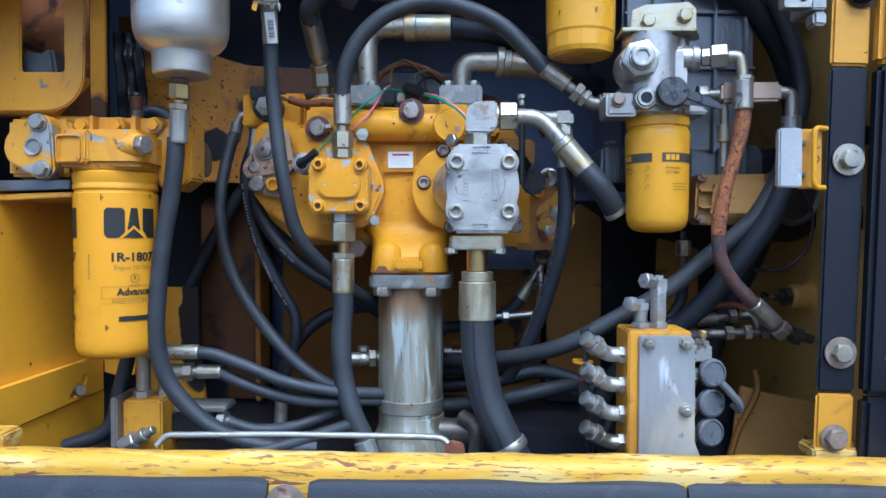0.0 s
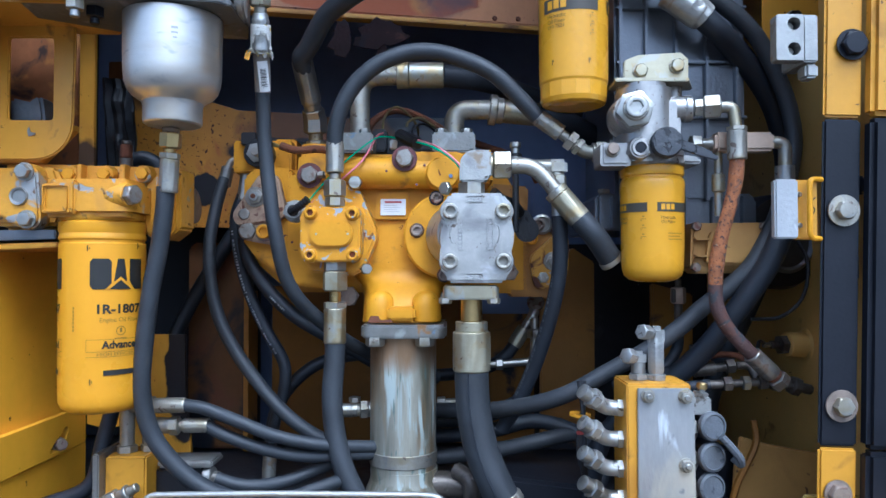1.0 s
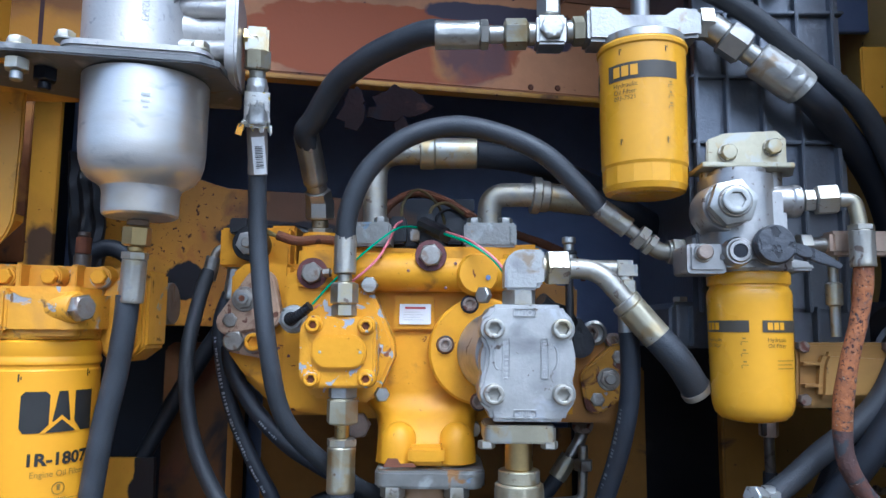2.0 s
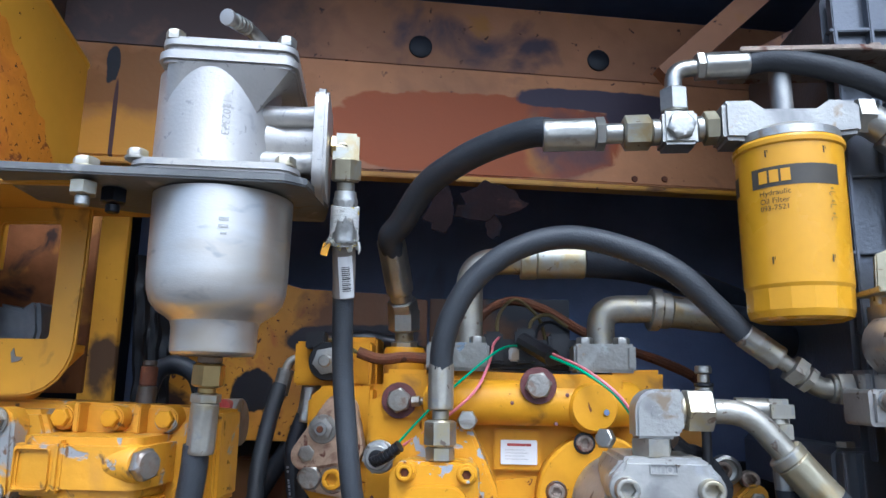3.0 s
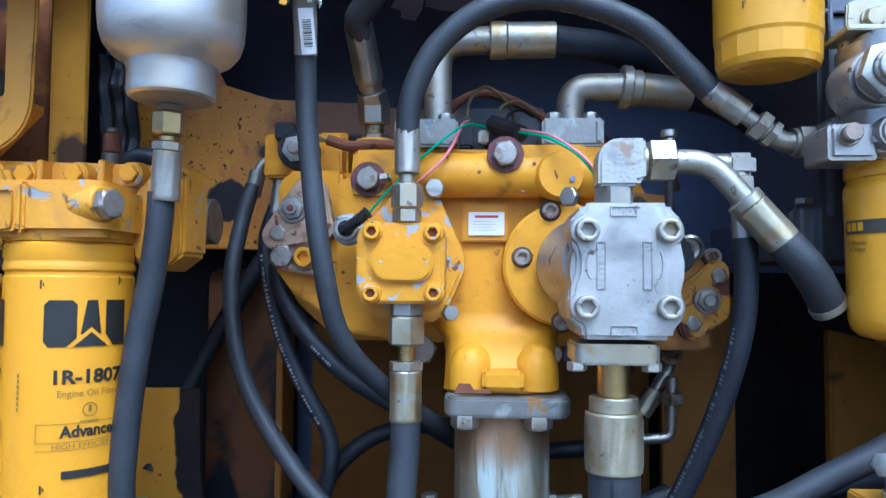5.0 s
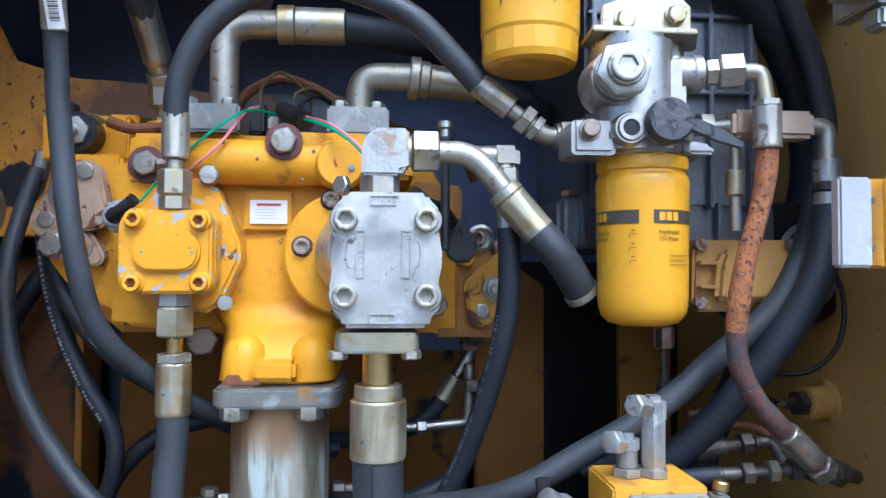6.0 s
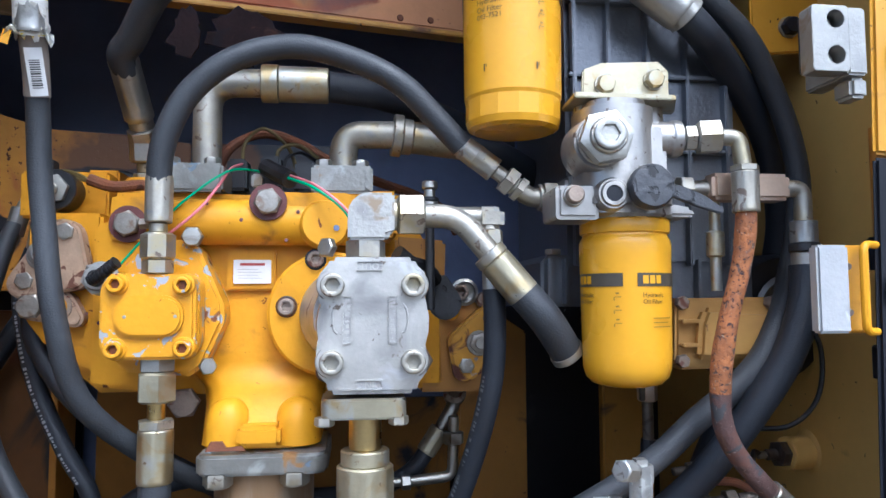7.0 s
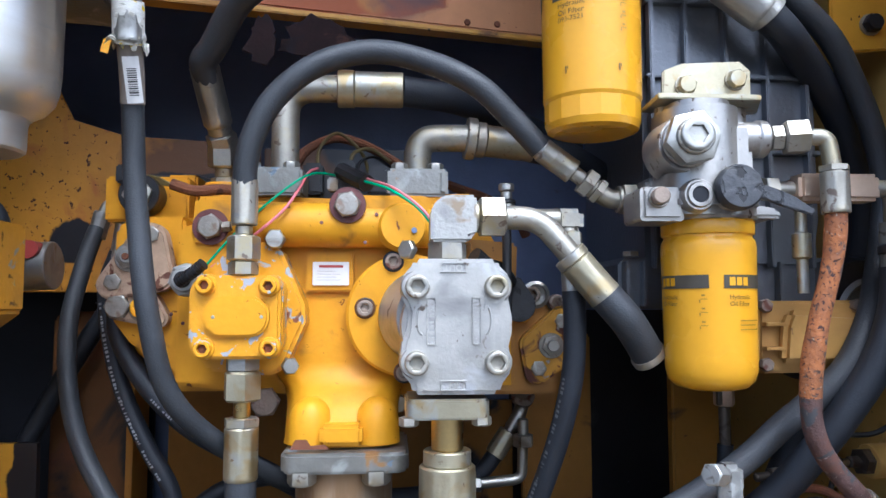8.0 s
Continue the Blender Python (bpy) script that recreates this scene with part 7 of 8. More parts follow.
stack(upper_head, (0.262, 1.11, 2.0840), (1, 0, -0.05), [("hex", "outlet_hex", 0.0165, 0.018, M_DULLZ)])
stack(upper_head, (0.276, 1.11, 2.083), (0.80, -0.02, -0.60), [("cyl", "elbow_body", 0.0165, 0.022, M_DULLZ), ("hex", "swivel_nut", 0.0178, 0.030, M_DULLZ), ("cyl", "neck", 0.0120, 0.016, M_DULLZ), ("crimp", "ferrule", 0.0214, 0.058, M_PLUMB)])
hose("long_return_hose", "black hose from the overhead tee, dusty grey below the filters", [(0.158, 1.1085, 2.142), (0.187, 1.107, 2.146), (0.268, 1.103, 2.125), (0.325, 1.105, 2.093), (0.375, 1.112, 2.055), (0.456, 1.128, 1.996), (0.495, 1.143, 1.945), (0.520, 1.150, 1.889), (0.528, 1.150, 1.836), (0.515, 1.140, 1.781), (0.497, 1.125, 1.743), (0.469, 1.100, 1.698), (0.438, 1.090, 1.652), (0.405, 1.090, 1.621), (0.373, 1.092, 1.596), (0.337, 1.095, 1.564), (0.297, 1.100, 1.535), (0.249, 1.105, 1.507), (0.185, 1.115, 1.470), (0.13, 1.15, 1.447), (0.07, 1.20, 1.43), (0.0, 1.25, 1.42)], 0.0122, M_GREYHOSE, show=(0.30, 0.42, 0.004, M_PRINT, 7, 0.6))
hose("large_return_hose", "large black hose from the overhead filter to the bay floor", [(0.372, 1.108, 2.014), (0.4, 1.114, 1.992), (0.437, 1.14, 1.971), (0.478, 1.165, 1.94), (0.516, 1.19, 1.899), (0.54, 1.21, 1.851), (0.552, 1.225, 1.793), (0.545, 1.245, 1.72), (0.520, 1.265, 1.62), (0.485, 1.28, 1.53), (0.45, 1.29, 1.43), (0.44, 1.295, 1.30)], 0.0168, M_RUBBER2, seg=22, start=[("crimp", "ferrule", 0.0212, 0.03, M_PLUMB)])

LX, LY, LR = 0.3015, 1.090, 0.0434
lower_filter = thing("hydraulic_filter", (LX, LY, 1.629), "short yellow hydraulic spin-on filter with dark bands", "oil filter", group="hydraulic filters")
part("canister", lathe([(0, 1.6295), (0.021, 1.6300), (0.0325, 1.633), (0.0388, 1.639), (0.0414, 1.648), (0.0420, 1.66), (LR, 1.755), (LR + 0.0002, 1.764), (0.0428, 1.7685), (0.0412, 1.7712), (0.0403, 1.7728), (0.0403, 1.7745), (0.0424, 1.7755), (0.0428, 1.778), (0.0428, 1.786), (0.0420, 1.788), (0, 1.788)], 60, Matrix.Translation((LX, LY, 0))), M_CAN_L, lower_filter)
for i in range(10):
    a = 2 * math.pi * i / 10
    part("rim_notch", box(-0.006, 0.006, -0.0430, -0.0405, 1.7865, 1.7905, 0.0008, Matrix.Translation((LX, LY, 0)) @ Matrix.Rotation(a, 4, "Z")), M_CAN_L, lower_filter)
filter_bands(lower_filter, LX, LY, LR - 0.0001, (-98, -7, 84, 175), 74, 1.7245, 1.7368, (("Hydraulic", 0.0058), ("Oil Filter", 0.0058)), 0.020, 1.7165)
part("fine_print", wrap(bars(*[(-0.012, 0.012 - 0.004 * (k % 2), -0.004 * k, -0.004 * k + 0.0009) for k in range(3)]), LX, LY, LR - 0.0001, 28, 1.695), M_FADED, lower_filter)

adapter = thing("filter_adapter", (0.30, 1.09, 1.79), "grey cast filter adapter with ports and a rubber cap", "filter head")
part("tower", slab(rounded(-0.036, 0.034, -0.046, 0.036, 0.030, 10), 1.800, 1.898, 0.007, 0.2870, 1.083), M_ADAPT, adapter)
part("skirt", slab(rounded(-0.046, 0.042, -0.047, 0.036, 0.026, 8), 1.7915, 1.813, 0.008, 0.2940, 1.083), M_ADAPT, adapter)
part("base_disc", lathe([(0, 1.7885), (0.0440, 1.7885), (0.0455, 1.791), (0.0450, 1.801), (0.039, 1.806), (0, 1.806)], 44, Matrix.Translation((0.3025, 1.090, 0))), M_ADAPT, adapter)
part("side_block", box(0.296, 0.3300, 1.046, 1.100, 1.818, 1.8785, 0.007), M_ADAPT, adapter)
part("side_arm", lathe([(0, 0), (0.0165, 0), (0.0165, 0.040), (0.0178, 0.042), (0.0178, 0.049), (0.0165, 0.051), (0, 0.051)], 32, axis((0.296, 1.064, 1.8640), (1, -0.05, 0))), M_ADAPT, adapter)
part("relief_boss", lathe([(0, -0.04), (0.030, -0.04), (0.0265, -0.002), (0.025, 0), (0, 0)], 36, axis((0.2634, 1.042, 1.8552), (-0.10, -1, 0.02))), M_ADAPT, adapter)
part("port_boss", lathe([(0, -0.03), (0.0185, -0.03), (0.0150, -0.002), (0.0135, 0), (0, 0)], 28, axis((0.2715, 1.0362, 1.8075), (-0.05, -1, 0.02))), M_ADAPT, adapter)
part("cap_boss", lathe([(0, -0.04), (0.021, -0.04), (0.0180, 0), (0, 0)], 28, axis((0.3040, 1.0362, 1.8125), (-0.06, -1, 0.06))), M_ADAPT, adapter)
part("left_arm", prism(rounded(0.2215, 0.262, 1.785, 1.816, 0.004), 1.045, 1.098, 0.004), M_ADAPT, adapter)
part("inlet_arm", box(0.2465, 0.290, 1.098, 1.150, 1.799, 1.834, 0.004), M_ADAPT, adapter)
part("rear_arm", prism([(0.32, 1.790), (0.362, 1.790), (0.358, 1.799), (0.326, 1.804)], 1.060, 1.12, 0.003), M_ADAPT, adapter)
stack(adapter, (0.2630, 1.038, 1.8555), (-0.10, -1, 0.02), [("cyl", "plug_seat", 0.0235, 0.004, M_ADAPT), ("hex", "relief_hex", 0.0215, 0.015, M_DULLZ), ("cyl", "relief_ring", 0.0165, 0.005, M_ZINC)])
socket_bolt(adapter, (0.2606, 1.0145, 1.8560), (-0.10, -1, 0.02), 0.0140, 0.005, M_DULLZ, name="socket_plug")
stack(adapter, (0.2370, 1.046, 1.8060), (-0.1, -1, 0.02), [("cyl", "plug_collar", 0.0098, 0.004, M_DULLZ), ("cyl", "small_plug", 0.0078, 0.010, M_RUSTBOLT)])
part("open_port", lathe([(0, -0.010), (0.0070, -0.010), (0.0076, 0.002), (0.0108, 0.002), (0.0120, 0.0), (0.0125, -0.004)], 28, axis((0.2715, 1.0355, 1.8075), (-0.05, -1, 0.02))), M_ADAPT, adapter, "open port ring")
# Flat black disc stands for the shade inside the open port.
part("port_dark", lathe([(0, 0), (0.0073, 0), (0, 0.0004)], 20, axis((0.2715, 1.0352, 1.8075), (-0.05, -1, 0.02))), M_BLACK, adapter)
bm = bmesh.new()
rows = []
for rr, zz in ((0.0185, 0.0), (0.0205, 0.003), (0.0205, 0.010), (0.0185, 0.0135), (0.012, 0.0140), (0.004, 0.0138)):
    rows.append([bm.verts.new((rr * (1 + 0.03 * noise.noise(Vector((3 * math.cos(q), 3 * math.sin(q), zz * 90)))) * math.cos(q), rr * math.sin(q), zz + 0.0012 * noise.noise(Vector((rr * 200 * math.cos(q), rr * 200 * math.sin(q), 1.5))))) for q in [2 * math.pi * i / 36 for i in range(36)]])
for a, b in zip(rows, rows[1:]):
    for i in range(36):
        bm.faces.new((a[i], b[i], b[(i + 1) % 36], a[(i + 1) % 36]))
bm.faces.new(rows[0])
bm.faces.new(rows[-1])
bm.transform(axis((0.3040, 1.0355, 1.8125), (-0.06, -1, 0.06)))
part("rubber_cap", bm, M_CAP, adapter, "cracked black rubber cap with strap")
part("cap_strap", prism([(0.318, 1.8165), (0.335, 1.8115), (0.352, 1.8045), (0.370, 1.7925), (0.3665, 1.7885), (0.345, 1.7945), (0.318, 1.8045)], 1.0225, 1.0275, 0.001), M_CAP, adapter)
part("top_plate", slab([(-0.061, -0.034), (0.038, -0.034), (0.057, 0.010), (0.057, 0.018), (-0.058, 0.018)], 1.9005, 1.9057, 0.001, 0.3045, 1.090), M_CHROMATE, adapter, "bent chromate mounting plate")
part("top_bracket", prism([(0.2660, 1.907), (0.3585, 1.9075), (0.3585, 1.945), (0.348, 1.9545), (0.288, 1.951), (0.268, 1.943)], 1.104, 1.110, 0.0015), M_CHROMATE, adapter, "chromate mounting plate")
for x, z in ((0.2900, 1.9275), (0.3415, 1.9345)):
    hex_bolt(adapter, (x, 1.1035, z), (0, -1, 0), 0.0085, 0.007, M_CHROMATE, 0.0108, spin=12)
for x in (0.265, 0.333):
    part("stand_off", lathe([(0, 1.885), (0.0115, 1.885), (0.0115, 1.901), (0, 1.901)], 20, Matrix.Translation((x, 1.092, 0))), M_ADAPT, adapter)
# upper outlet elbow with the rusty hose
rusty = thing("rusty_hose", (0.36, 1.05, 1.86), "rust-red hose with worn cover hung from zinc elbow", "hose")
stack(rusty, (0.349, 1.055, 1.8635), (1, -0.25, 0.02), [("hex", "port_hex", 0.0105, 0.011, M_ZINC), ("hex", "swivel_nut", 0.0142, 0.022, M_ZINC)], spin=3)
part("elbow", sweep(bent([(0.378, 1.047, 1.8635), (0.3965, 1.043, 1.863), (0.400, 1.040, 1.825)], 0.017, 8), 0.0078, 16), M_ZINC, rusty)
stack(rusty, (0.3998, 1.040, 1.836), (0, 0, -1), [("hex", "collar", 0.0115, 0.006, M_ZINC), ("crimp", "ferrule", 0.0128, 0.038, M_ZINC)])
line = spline([(0.4000, 1.040, 1.800), (0.399, 1.040, 1.78), (0.3935, 1.040, 1.745), (0.378, 1.040, 1.690), (0.3705, 1.042, 1.640), (0.3735, 1.045, 1.598), (0.389, 1.050, 1.570), (0.412, 1.055, 1.545), (0.428, 1.060, 1.530)])
cut = next(i for i, q in enumerate(line) if q.z < 1.632)
part("rubber_tube", sweep(line[:cut + 1], 0.0092, 18, 0.12), M_RUSTHOSE, rusty, "pitted rust-red hose cover")
part("lower_tube", sweep(line[cut:], 0.0093, 18, 0.08), M_DARKHOSE, rusty, "stained brown hose cover")
p = stack(rusty, (0.423, 1.058, 1.534), (0.70, 0.15, -0.62), [("crimp", "end_ferrule", 0.0128, 0.042, M_BOLT), ("cyl", "rust_ring", 0.0105, 0.006, M_RUST), ("hex", "end_nut", 0.0125, 0.014, M_BOLT)])
# second outlet behind
seat(0.975)
side = thing("side_outlet", (0.40, 1.09, 1.815), "brass adapter with zinc elbow and clamped black hose", "fitting")
stack(side, (0.360, 1.092, 1.8215), (1, 0, 0), [("hex", "port_hex", 0.0110, 0.014, M_ZINC), ("cyl", "neck", 0.008, 0.018, M_DULLZ)])
part("brass_block", box(0.3900, 0.4720, 1.076, 1.104, 1.809, 1.8355, 0.004), M_BEIGE, side)
part("elbow", sweep(bent([(0.468, 1.089, 1.8225), (0.4895, 1.086, 1.822), (0.4880, 1.084, 1.770)], 0.016, 8), 0.0088, 16), M_ZINC, side)
stack(side, (0.4880, 1.084, 1.789), (0, 0, -1), [("crimp", "ferrule", 0.0135, 0.022, M_SILVER), ("cyl", "clamp", 0.0152, 0.009, M_PLASTIC), ("cyl", "sleeve", 0.0130, 0.022, M_PLUMB)])
part("tail_pipe", lathe([(0, 0), (0.0055, 0), (0.0055, 0.03), (0.009, 0.032), (0.009, 0.055), (0.0055, 0.057), (0.0055, 0.09), (0, 0.09)], 18, axis((0.400, 1.095, 1.81), (0, 0, -1))), M_CHROMATE, side)
seat()
part("rubber_tube", sweep(spline([(0.4752, 1.0675, 1.745), (0.475, 1.067, 1.728), (0.468, 1.066, 1.695), (0.451, 1.068, 1.653), (0.426, 1.075, 1.612), (0.400, 1.088, 1.570), (0.376, 1.105, 1.533), (0.34, 1.13, 1.49), (0.29, 1.16, 1.44), (0.25, 1.18, 1.39), (0.23, 1.19, 1.30)]), 0.0150, 20), M_RUBBER2, side)

# ---- dark ribbed casing behind the filters ----
casing = thing("ribbed_casing", (0.36, 1.20, 1.72), "dark grey cast casing with a grid of ribs", "casing")
part("shell", prism([(0.268, 1.745), (0.452, 1.745), (0.462, 1.80), (0.462, 2.24), (0.445, 2.26), (0.275, 2.26), (0.268, 2.24)], 1.158, 1.40, 0.008), M_DARKMETAL, casing)
for x in (0.274, 0.3120, 0.3560, 0.4010, 0.4450):
    part("upright_rib", box(x - 0.0022, x + 0.0022, 1.147, 1.160, 1.748, 2.255, 0.0012), M_DARKMETAL, casing)
for z in (1.872, 1.954, 2.036, 2.118, 2.20):
    part("cross_rib", box(0.2685, 0.460, 1.1485, 1.160, z - 0.0022, z + 0.0022, 0.0012), M_DARKMETAL, casing)
part("base_flange", prism([(0.238, 1.705), (0.478, 1.705), (0.478, 1.752), (0.468, 1.760), (0.246, 1.760), (0.238, 1.752)], 1.162, 1.42, 0.004), M_DARKMETAL, casing)
for x in (0.244, 0.262, 0.37, 0.41, 0.455):
    part("flange_rib", box(x - 0.002, x + 0.002, 1.150, 1.165, 1.708, 1.755, 0.001), M_DARKMETAL, casing)
stack(casing, (0.250, 1.16, 1.760), (0, 0, 1), [("hex", "flange_bolt", 0.008, 0.006, M_DULLZ)])
cover = thing("side_cover", (0.42, 1.125, 1.64), "ochre cast inspection cover with four screws", "cover")
part("plate", prism([(0.364, 1.648), (0.372, 1.641), (0.462, 1.642), (0.466, 1.66), (0.476, 1.700), (0.470, 1.714), (0.366, 1.713)], 1.118, 1.16, 0.003), M_COVER, cover)
part("raised_face", prism([(0.382, 1.652), (0.462, 1.652), (0.476, 1.690), (0.470, 1.700), (0.392, 1.704), (0.386, 1.690)], 1.104, 1.12, 0.005), M_COVER, cover)
for z in (1.666, 1.690):
    part("rib", box(0.368, 0.394, 1.108, 1.12, z - 0.002, z + 0.002, 0.001), M_COVER, cover)
for x, z in ((0.3715, 1.7085), (0.4675, 1.7085), (0.3705, 1.650), (0.458, 1.650)):
    hex_bolt(cover, (x, 1.1178, z), (0, -1, 0), 0.0062, 0.006, M_RUSTBOLT, spin=15)
# round black end bell beside the wall
bell = thing("end_bell", (0.565, 1.25, 1.68), "black round end bell beside the side plate", "motor")
part("bell", lathe([(0, 0), (0.07, 0), (0.075, 0.01), (0.075, 0.09), (0.07, 0.10), (0, 0.10)], 44, axis((0.515, 1.305, 1.690), (0.25, -0.97, 0))), M_BLACK, bell)
part("inner_ring", lathe([(0.04, 0), (0.045, 0.004), (0.05, 0)], 30, axis((0.543, 1.205, 1.690), (0.25, -0.97, 0))), M_DARKMETAL, bell)
tagged(part("thin_cable", sweep(spline([(0.530, 1.16, 1.70), (0.545, 1.15, 1.66), (0.532, 1.14, 1.605), (0.50, 1.14, 1.578), (0.462, 1.15, 1.574)]), 0.0028, 8), M_PLASTIC), "thin black cable looped by the side plate", "cable")
drainf = thing("drain_cock", (0.385, 1.30, 1.56), "grimy drain fitting low behind the filter", "fitting")
stack(drainf, (0.3850, 1.24, 1.632), (0, 0, -1), [("cyl", "stem", 0.005, 0.014, M_GRIMY), ("hex", "body", 0.0105, 0.026, M_BEIGE), ("cyl", "tail", 0.0065, 0.05, M_GRIMY)])
part("lever", box(0.372, 0.378, 1.228, 1.234, 1.594, 1.616, 0.001), M_GRIMY, drainf)
part("hose_end", sweep(spline([(0.385, 1.24, 1.548), (0.382, 1.24, 1.52), (0.36, 1.235, 1.49), (0.33, 1.235, 1.475)]), 0.009, 14), M_RUBBER2, drainf)

# ---- latch parts at the door post ----
latch = thing("door_latch", (0.44, 0.97, 1.72), "white scuffed block with a yellow loop handle", "latch")
part("block", box(0.4110, 0.4390, 0.958, 0.970, 1.6845, 1.7560, 0.002), M_WHITE, latch)
part("backing", box(0.4425, 0.470, 0.9735, 0.985, 1.684, 1.757, 0.002), M_FRAME, latch)
part("loop_handle", sweep(bent([(0.474, 0.972, 1.7570), (0.4545, 0.962, 1.7570), (0.4545, 0.962, 1.6850), (0.472, 0.972, 1.6850)], 0.009, 5), 0.0033, 10), M_PUMP, latch, "yellow loop handle")
for z in (1.739, 1.701):
    part("rivet", lathe([(0, 0), (0.0035, 0), (0.0025, 0.002), (0, 0.002)], 14, axis((0.446, 0.970, z), (0.3, -1, 0))), M_DULLZ, latch)
part("scrawl", sweep(spline([(0.458, 0.9695, 1.71), (0.464, 0.9695, 1.72), (0.459, 0.9695, 1.728), (0.465, 0.9695, 1.735)]), 0.0008, 5), M_BLACK, latch)
striker = thing("striker_block", (0.44, 0.97, 1.92), "bare steel striker block with two drilled holes", "striker")
part("block", prism(rounded(0.4150, 0.4480, 1.9000, 1.9560, 0.003, 3), 0.958, 0.975, 0.001, holes=[disc(0.4365, 1.9445, 0.0078, 20), disc(0.4365, 1.9140, 0.0078, 20)]), M_PLUMB, striker)
part("carrier", box(0.449, 0.4675, 0.962, 1.02, 1.899, 1.957, 0.002), M_PLUMB, striker)
# Black backing stands for the shade inside the two drilled holes.
part("hole_back", box(0.4180, 0.4460, 0.9765, 0.982, 1.903, 1.953, 0.001), M_BLACK, striker)
for z in (1.9445, 1.9140):
    hex_bolt(striker, (0.4365, 0.9755, z), (0, -1, 0), 0.005, 0.005, M_DULLZ)
part("stop", box(0.454, 0.470, 0.966, 0.99, 1.881, 1.8985, 0.003), M_PLUMB, striker)
wb = thing("wall_stay", (0.55, 1.2, 2.03), "yellow corner plate with a dark bolt", "bracket")
part("plate", prism([(0.50, 1.995), (0.60, 2.005), (0.60, 2.09), (0.50, 2.09)], 1.185, 1.192, 0.002), M_FRAME, wb)
hex_bolt(wb, (0.546, 1.184, 2.030), (0, -1, 0), 0.0095, 0.010, M_BLACK, 0.013)
for z0, z1 in ((1.76, 1.88), (1.655, 1.735)):
    gs = thing("gas_strut", (0.552, 1.03, z0), "rusty strut with black rubber ends beside the post", "strut")
    part("rod", lathe([(0, z0), (0.0085, z0), (0.0085, z1), (0, z1)], 16, Matrix.Translation((0.553, 1.06, 0))), M_ORANGE if z0 > 1.7 else M_BLACK, gs)
    part("rubber_end", lathe([(0, z0 - 0.02), (0.014, z0 - 0.02), (0.014, z0 + 0.01), (0.012, z0 + 0.012), (0, z0 + 0.012)], 18, Matrix.Translation((0.553, 1.06, 0))), M_BLACK, gs)
hex_bolt(wall_right, (0.5535, 1.04, 1.757), (-0.4, -1, 0), 0.012, 0.012, M_BLACK, name="rubber_knob")
# sensor boss on the side plate
boss = thing("wall_boss", (0.57, 1.2, 1.54), "ochre boss on the side plate with a dark sensor", "sensor")
stack(boss, (0.586, 1.235, 1.528), (-1, -0.12, 0), [("cone", "weld_ring", 0.027, 0.006, M_WALLR), ("cyl", "boss_body", 0.0195, 0.030, M_WALLR), ("hex", "sensor_nut", 0.0135, 0.012, M_GRIMY), ("cyl", "sensor_stem", 0.0065, 0.014, M_GRIMY), ("cyl", "terminal", 0.0042, 0.012, M_DULLZ)])
part("lead", sweep(spline([(0.515, 1.226, 1.530), (0.505, 1.22, 1.534), (0.497, 1.21, 1.524), (0.49, 1.21, 1.500)]), 0.003, 8), M_PLASTIC, boss)

# ---- valve block behind the lip ----
block = thing("valve_block", (0.285, 1.03, 1.30), "chalky galvanised valve block with ochre painted side", "valve")
part("body", box(0.2435, 0.3240, 1.004, 1.075, 1.30, 1.5035, 0.002), M_FRAME, block)
part("face_plate", prism([(0.2560, 1.30), (0.336, 1.30), (0.334, 1.345), (0.3275, 1.362), (0.3265, 1.492), (0.320, 1.4985), (0.2560, 1.4985)], 0.9985, 1.0035, 0.001), M_GALV, block, "chalky galvanised face plate")
for x, z in ((0.2680, 1.4895), (0.3150, 1.4885), (0.3155, 1.4035)):
    hex_bolt(block, (x, 0.9983, z), (0, -1, 0), 0.0068, 0.006, M_ZINC, 0.0092, spin=10)
    stack(block, (x, 0.992, z), (0, -1, 0), [("cyl", "stud_tip", 0.0036, 0.004, M_DULLZ)])
# top fittings
stack(block, (0.2895, 1.035, 1.5035), (0, 0, 1), [("hex", "base_nut", 0.0115, 0.008, M_SILVER), ("hex", "tall_stem", 0.0098, 0.050, M_SILVER)])
part("tall_elbow", box(0.2795, 0.2995, 1.025, 1.045, 1.548, 1.5735, 0.005), M_SILVER, block)
stack(block, (0.2830, 1.030, 1.5640), (-0.80, -0.55, 0.18), [("cyl", "neck", 0.0078, 0.008, M_SILVER), ("hex", "elbow_nut", 0.0088, 0.014, M_SILVER)])
stack(block, (0.267, 1.038, 1.5035), (0, 0, 1), [("hex", "base_nut", 0.011, 0.008, M_SILVER), ("cyl", "stem", 0.0092, 0.016, M_SILVER)])
part("short_elbow", box(0.2575, 0.2765, 1.028, 1.047, 1.522, 1.5415, 0.005), M_SILVER, block)
stack(block, (0.2610, 1.032, 1.5335), (-0.80, -0.55, 0.18), [("cyl", "neck", 0.0078, 0.006, M_SILVER), ("hex", "elbow_nut", 0.0090, 0.012, M_SILVER)])
# elbows on the left side
for k, z in enumerate((1.4680, 1.4280, 1.3900, 1.3520)):
    mt = M_SILVER if k < 3 else M_DULLZ
    stack(block, (0.2440, 1.030, z), (-1, 0, 0), [("hex", "base_hex", 0.0105, 0.008, mt)])
    part("elbow", sweep(bent([(0.2385, 1.030, z), (0.2215, 1.030, z + 0.001), (0.2030, 1.021, z + 0.015)], 0.011, 7), 0.0100, 18), mt, block)
    stack(block, (0.2120, 1.0255, z + 0.0085), (-0.78, -0.36, 0.56), [("cyl", "elbow_collar", 0.0112, 0.004, mt), ("hex", "elbow_nut", 0.0116, 0.012, mt), ("cyl", "elbow_neck", 0.0088, 0.004, mt), ("crimp", "elbow_end", 0.0102, 0.010, mt)])
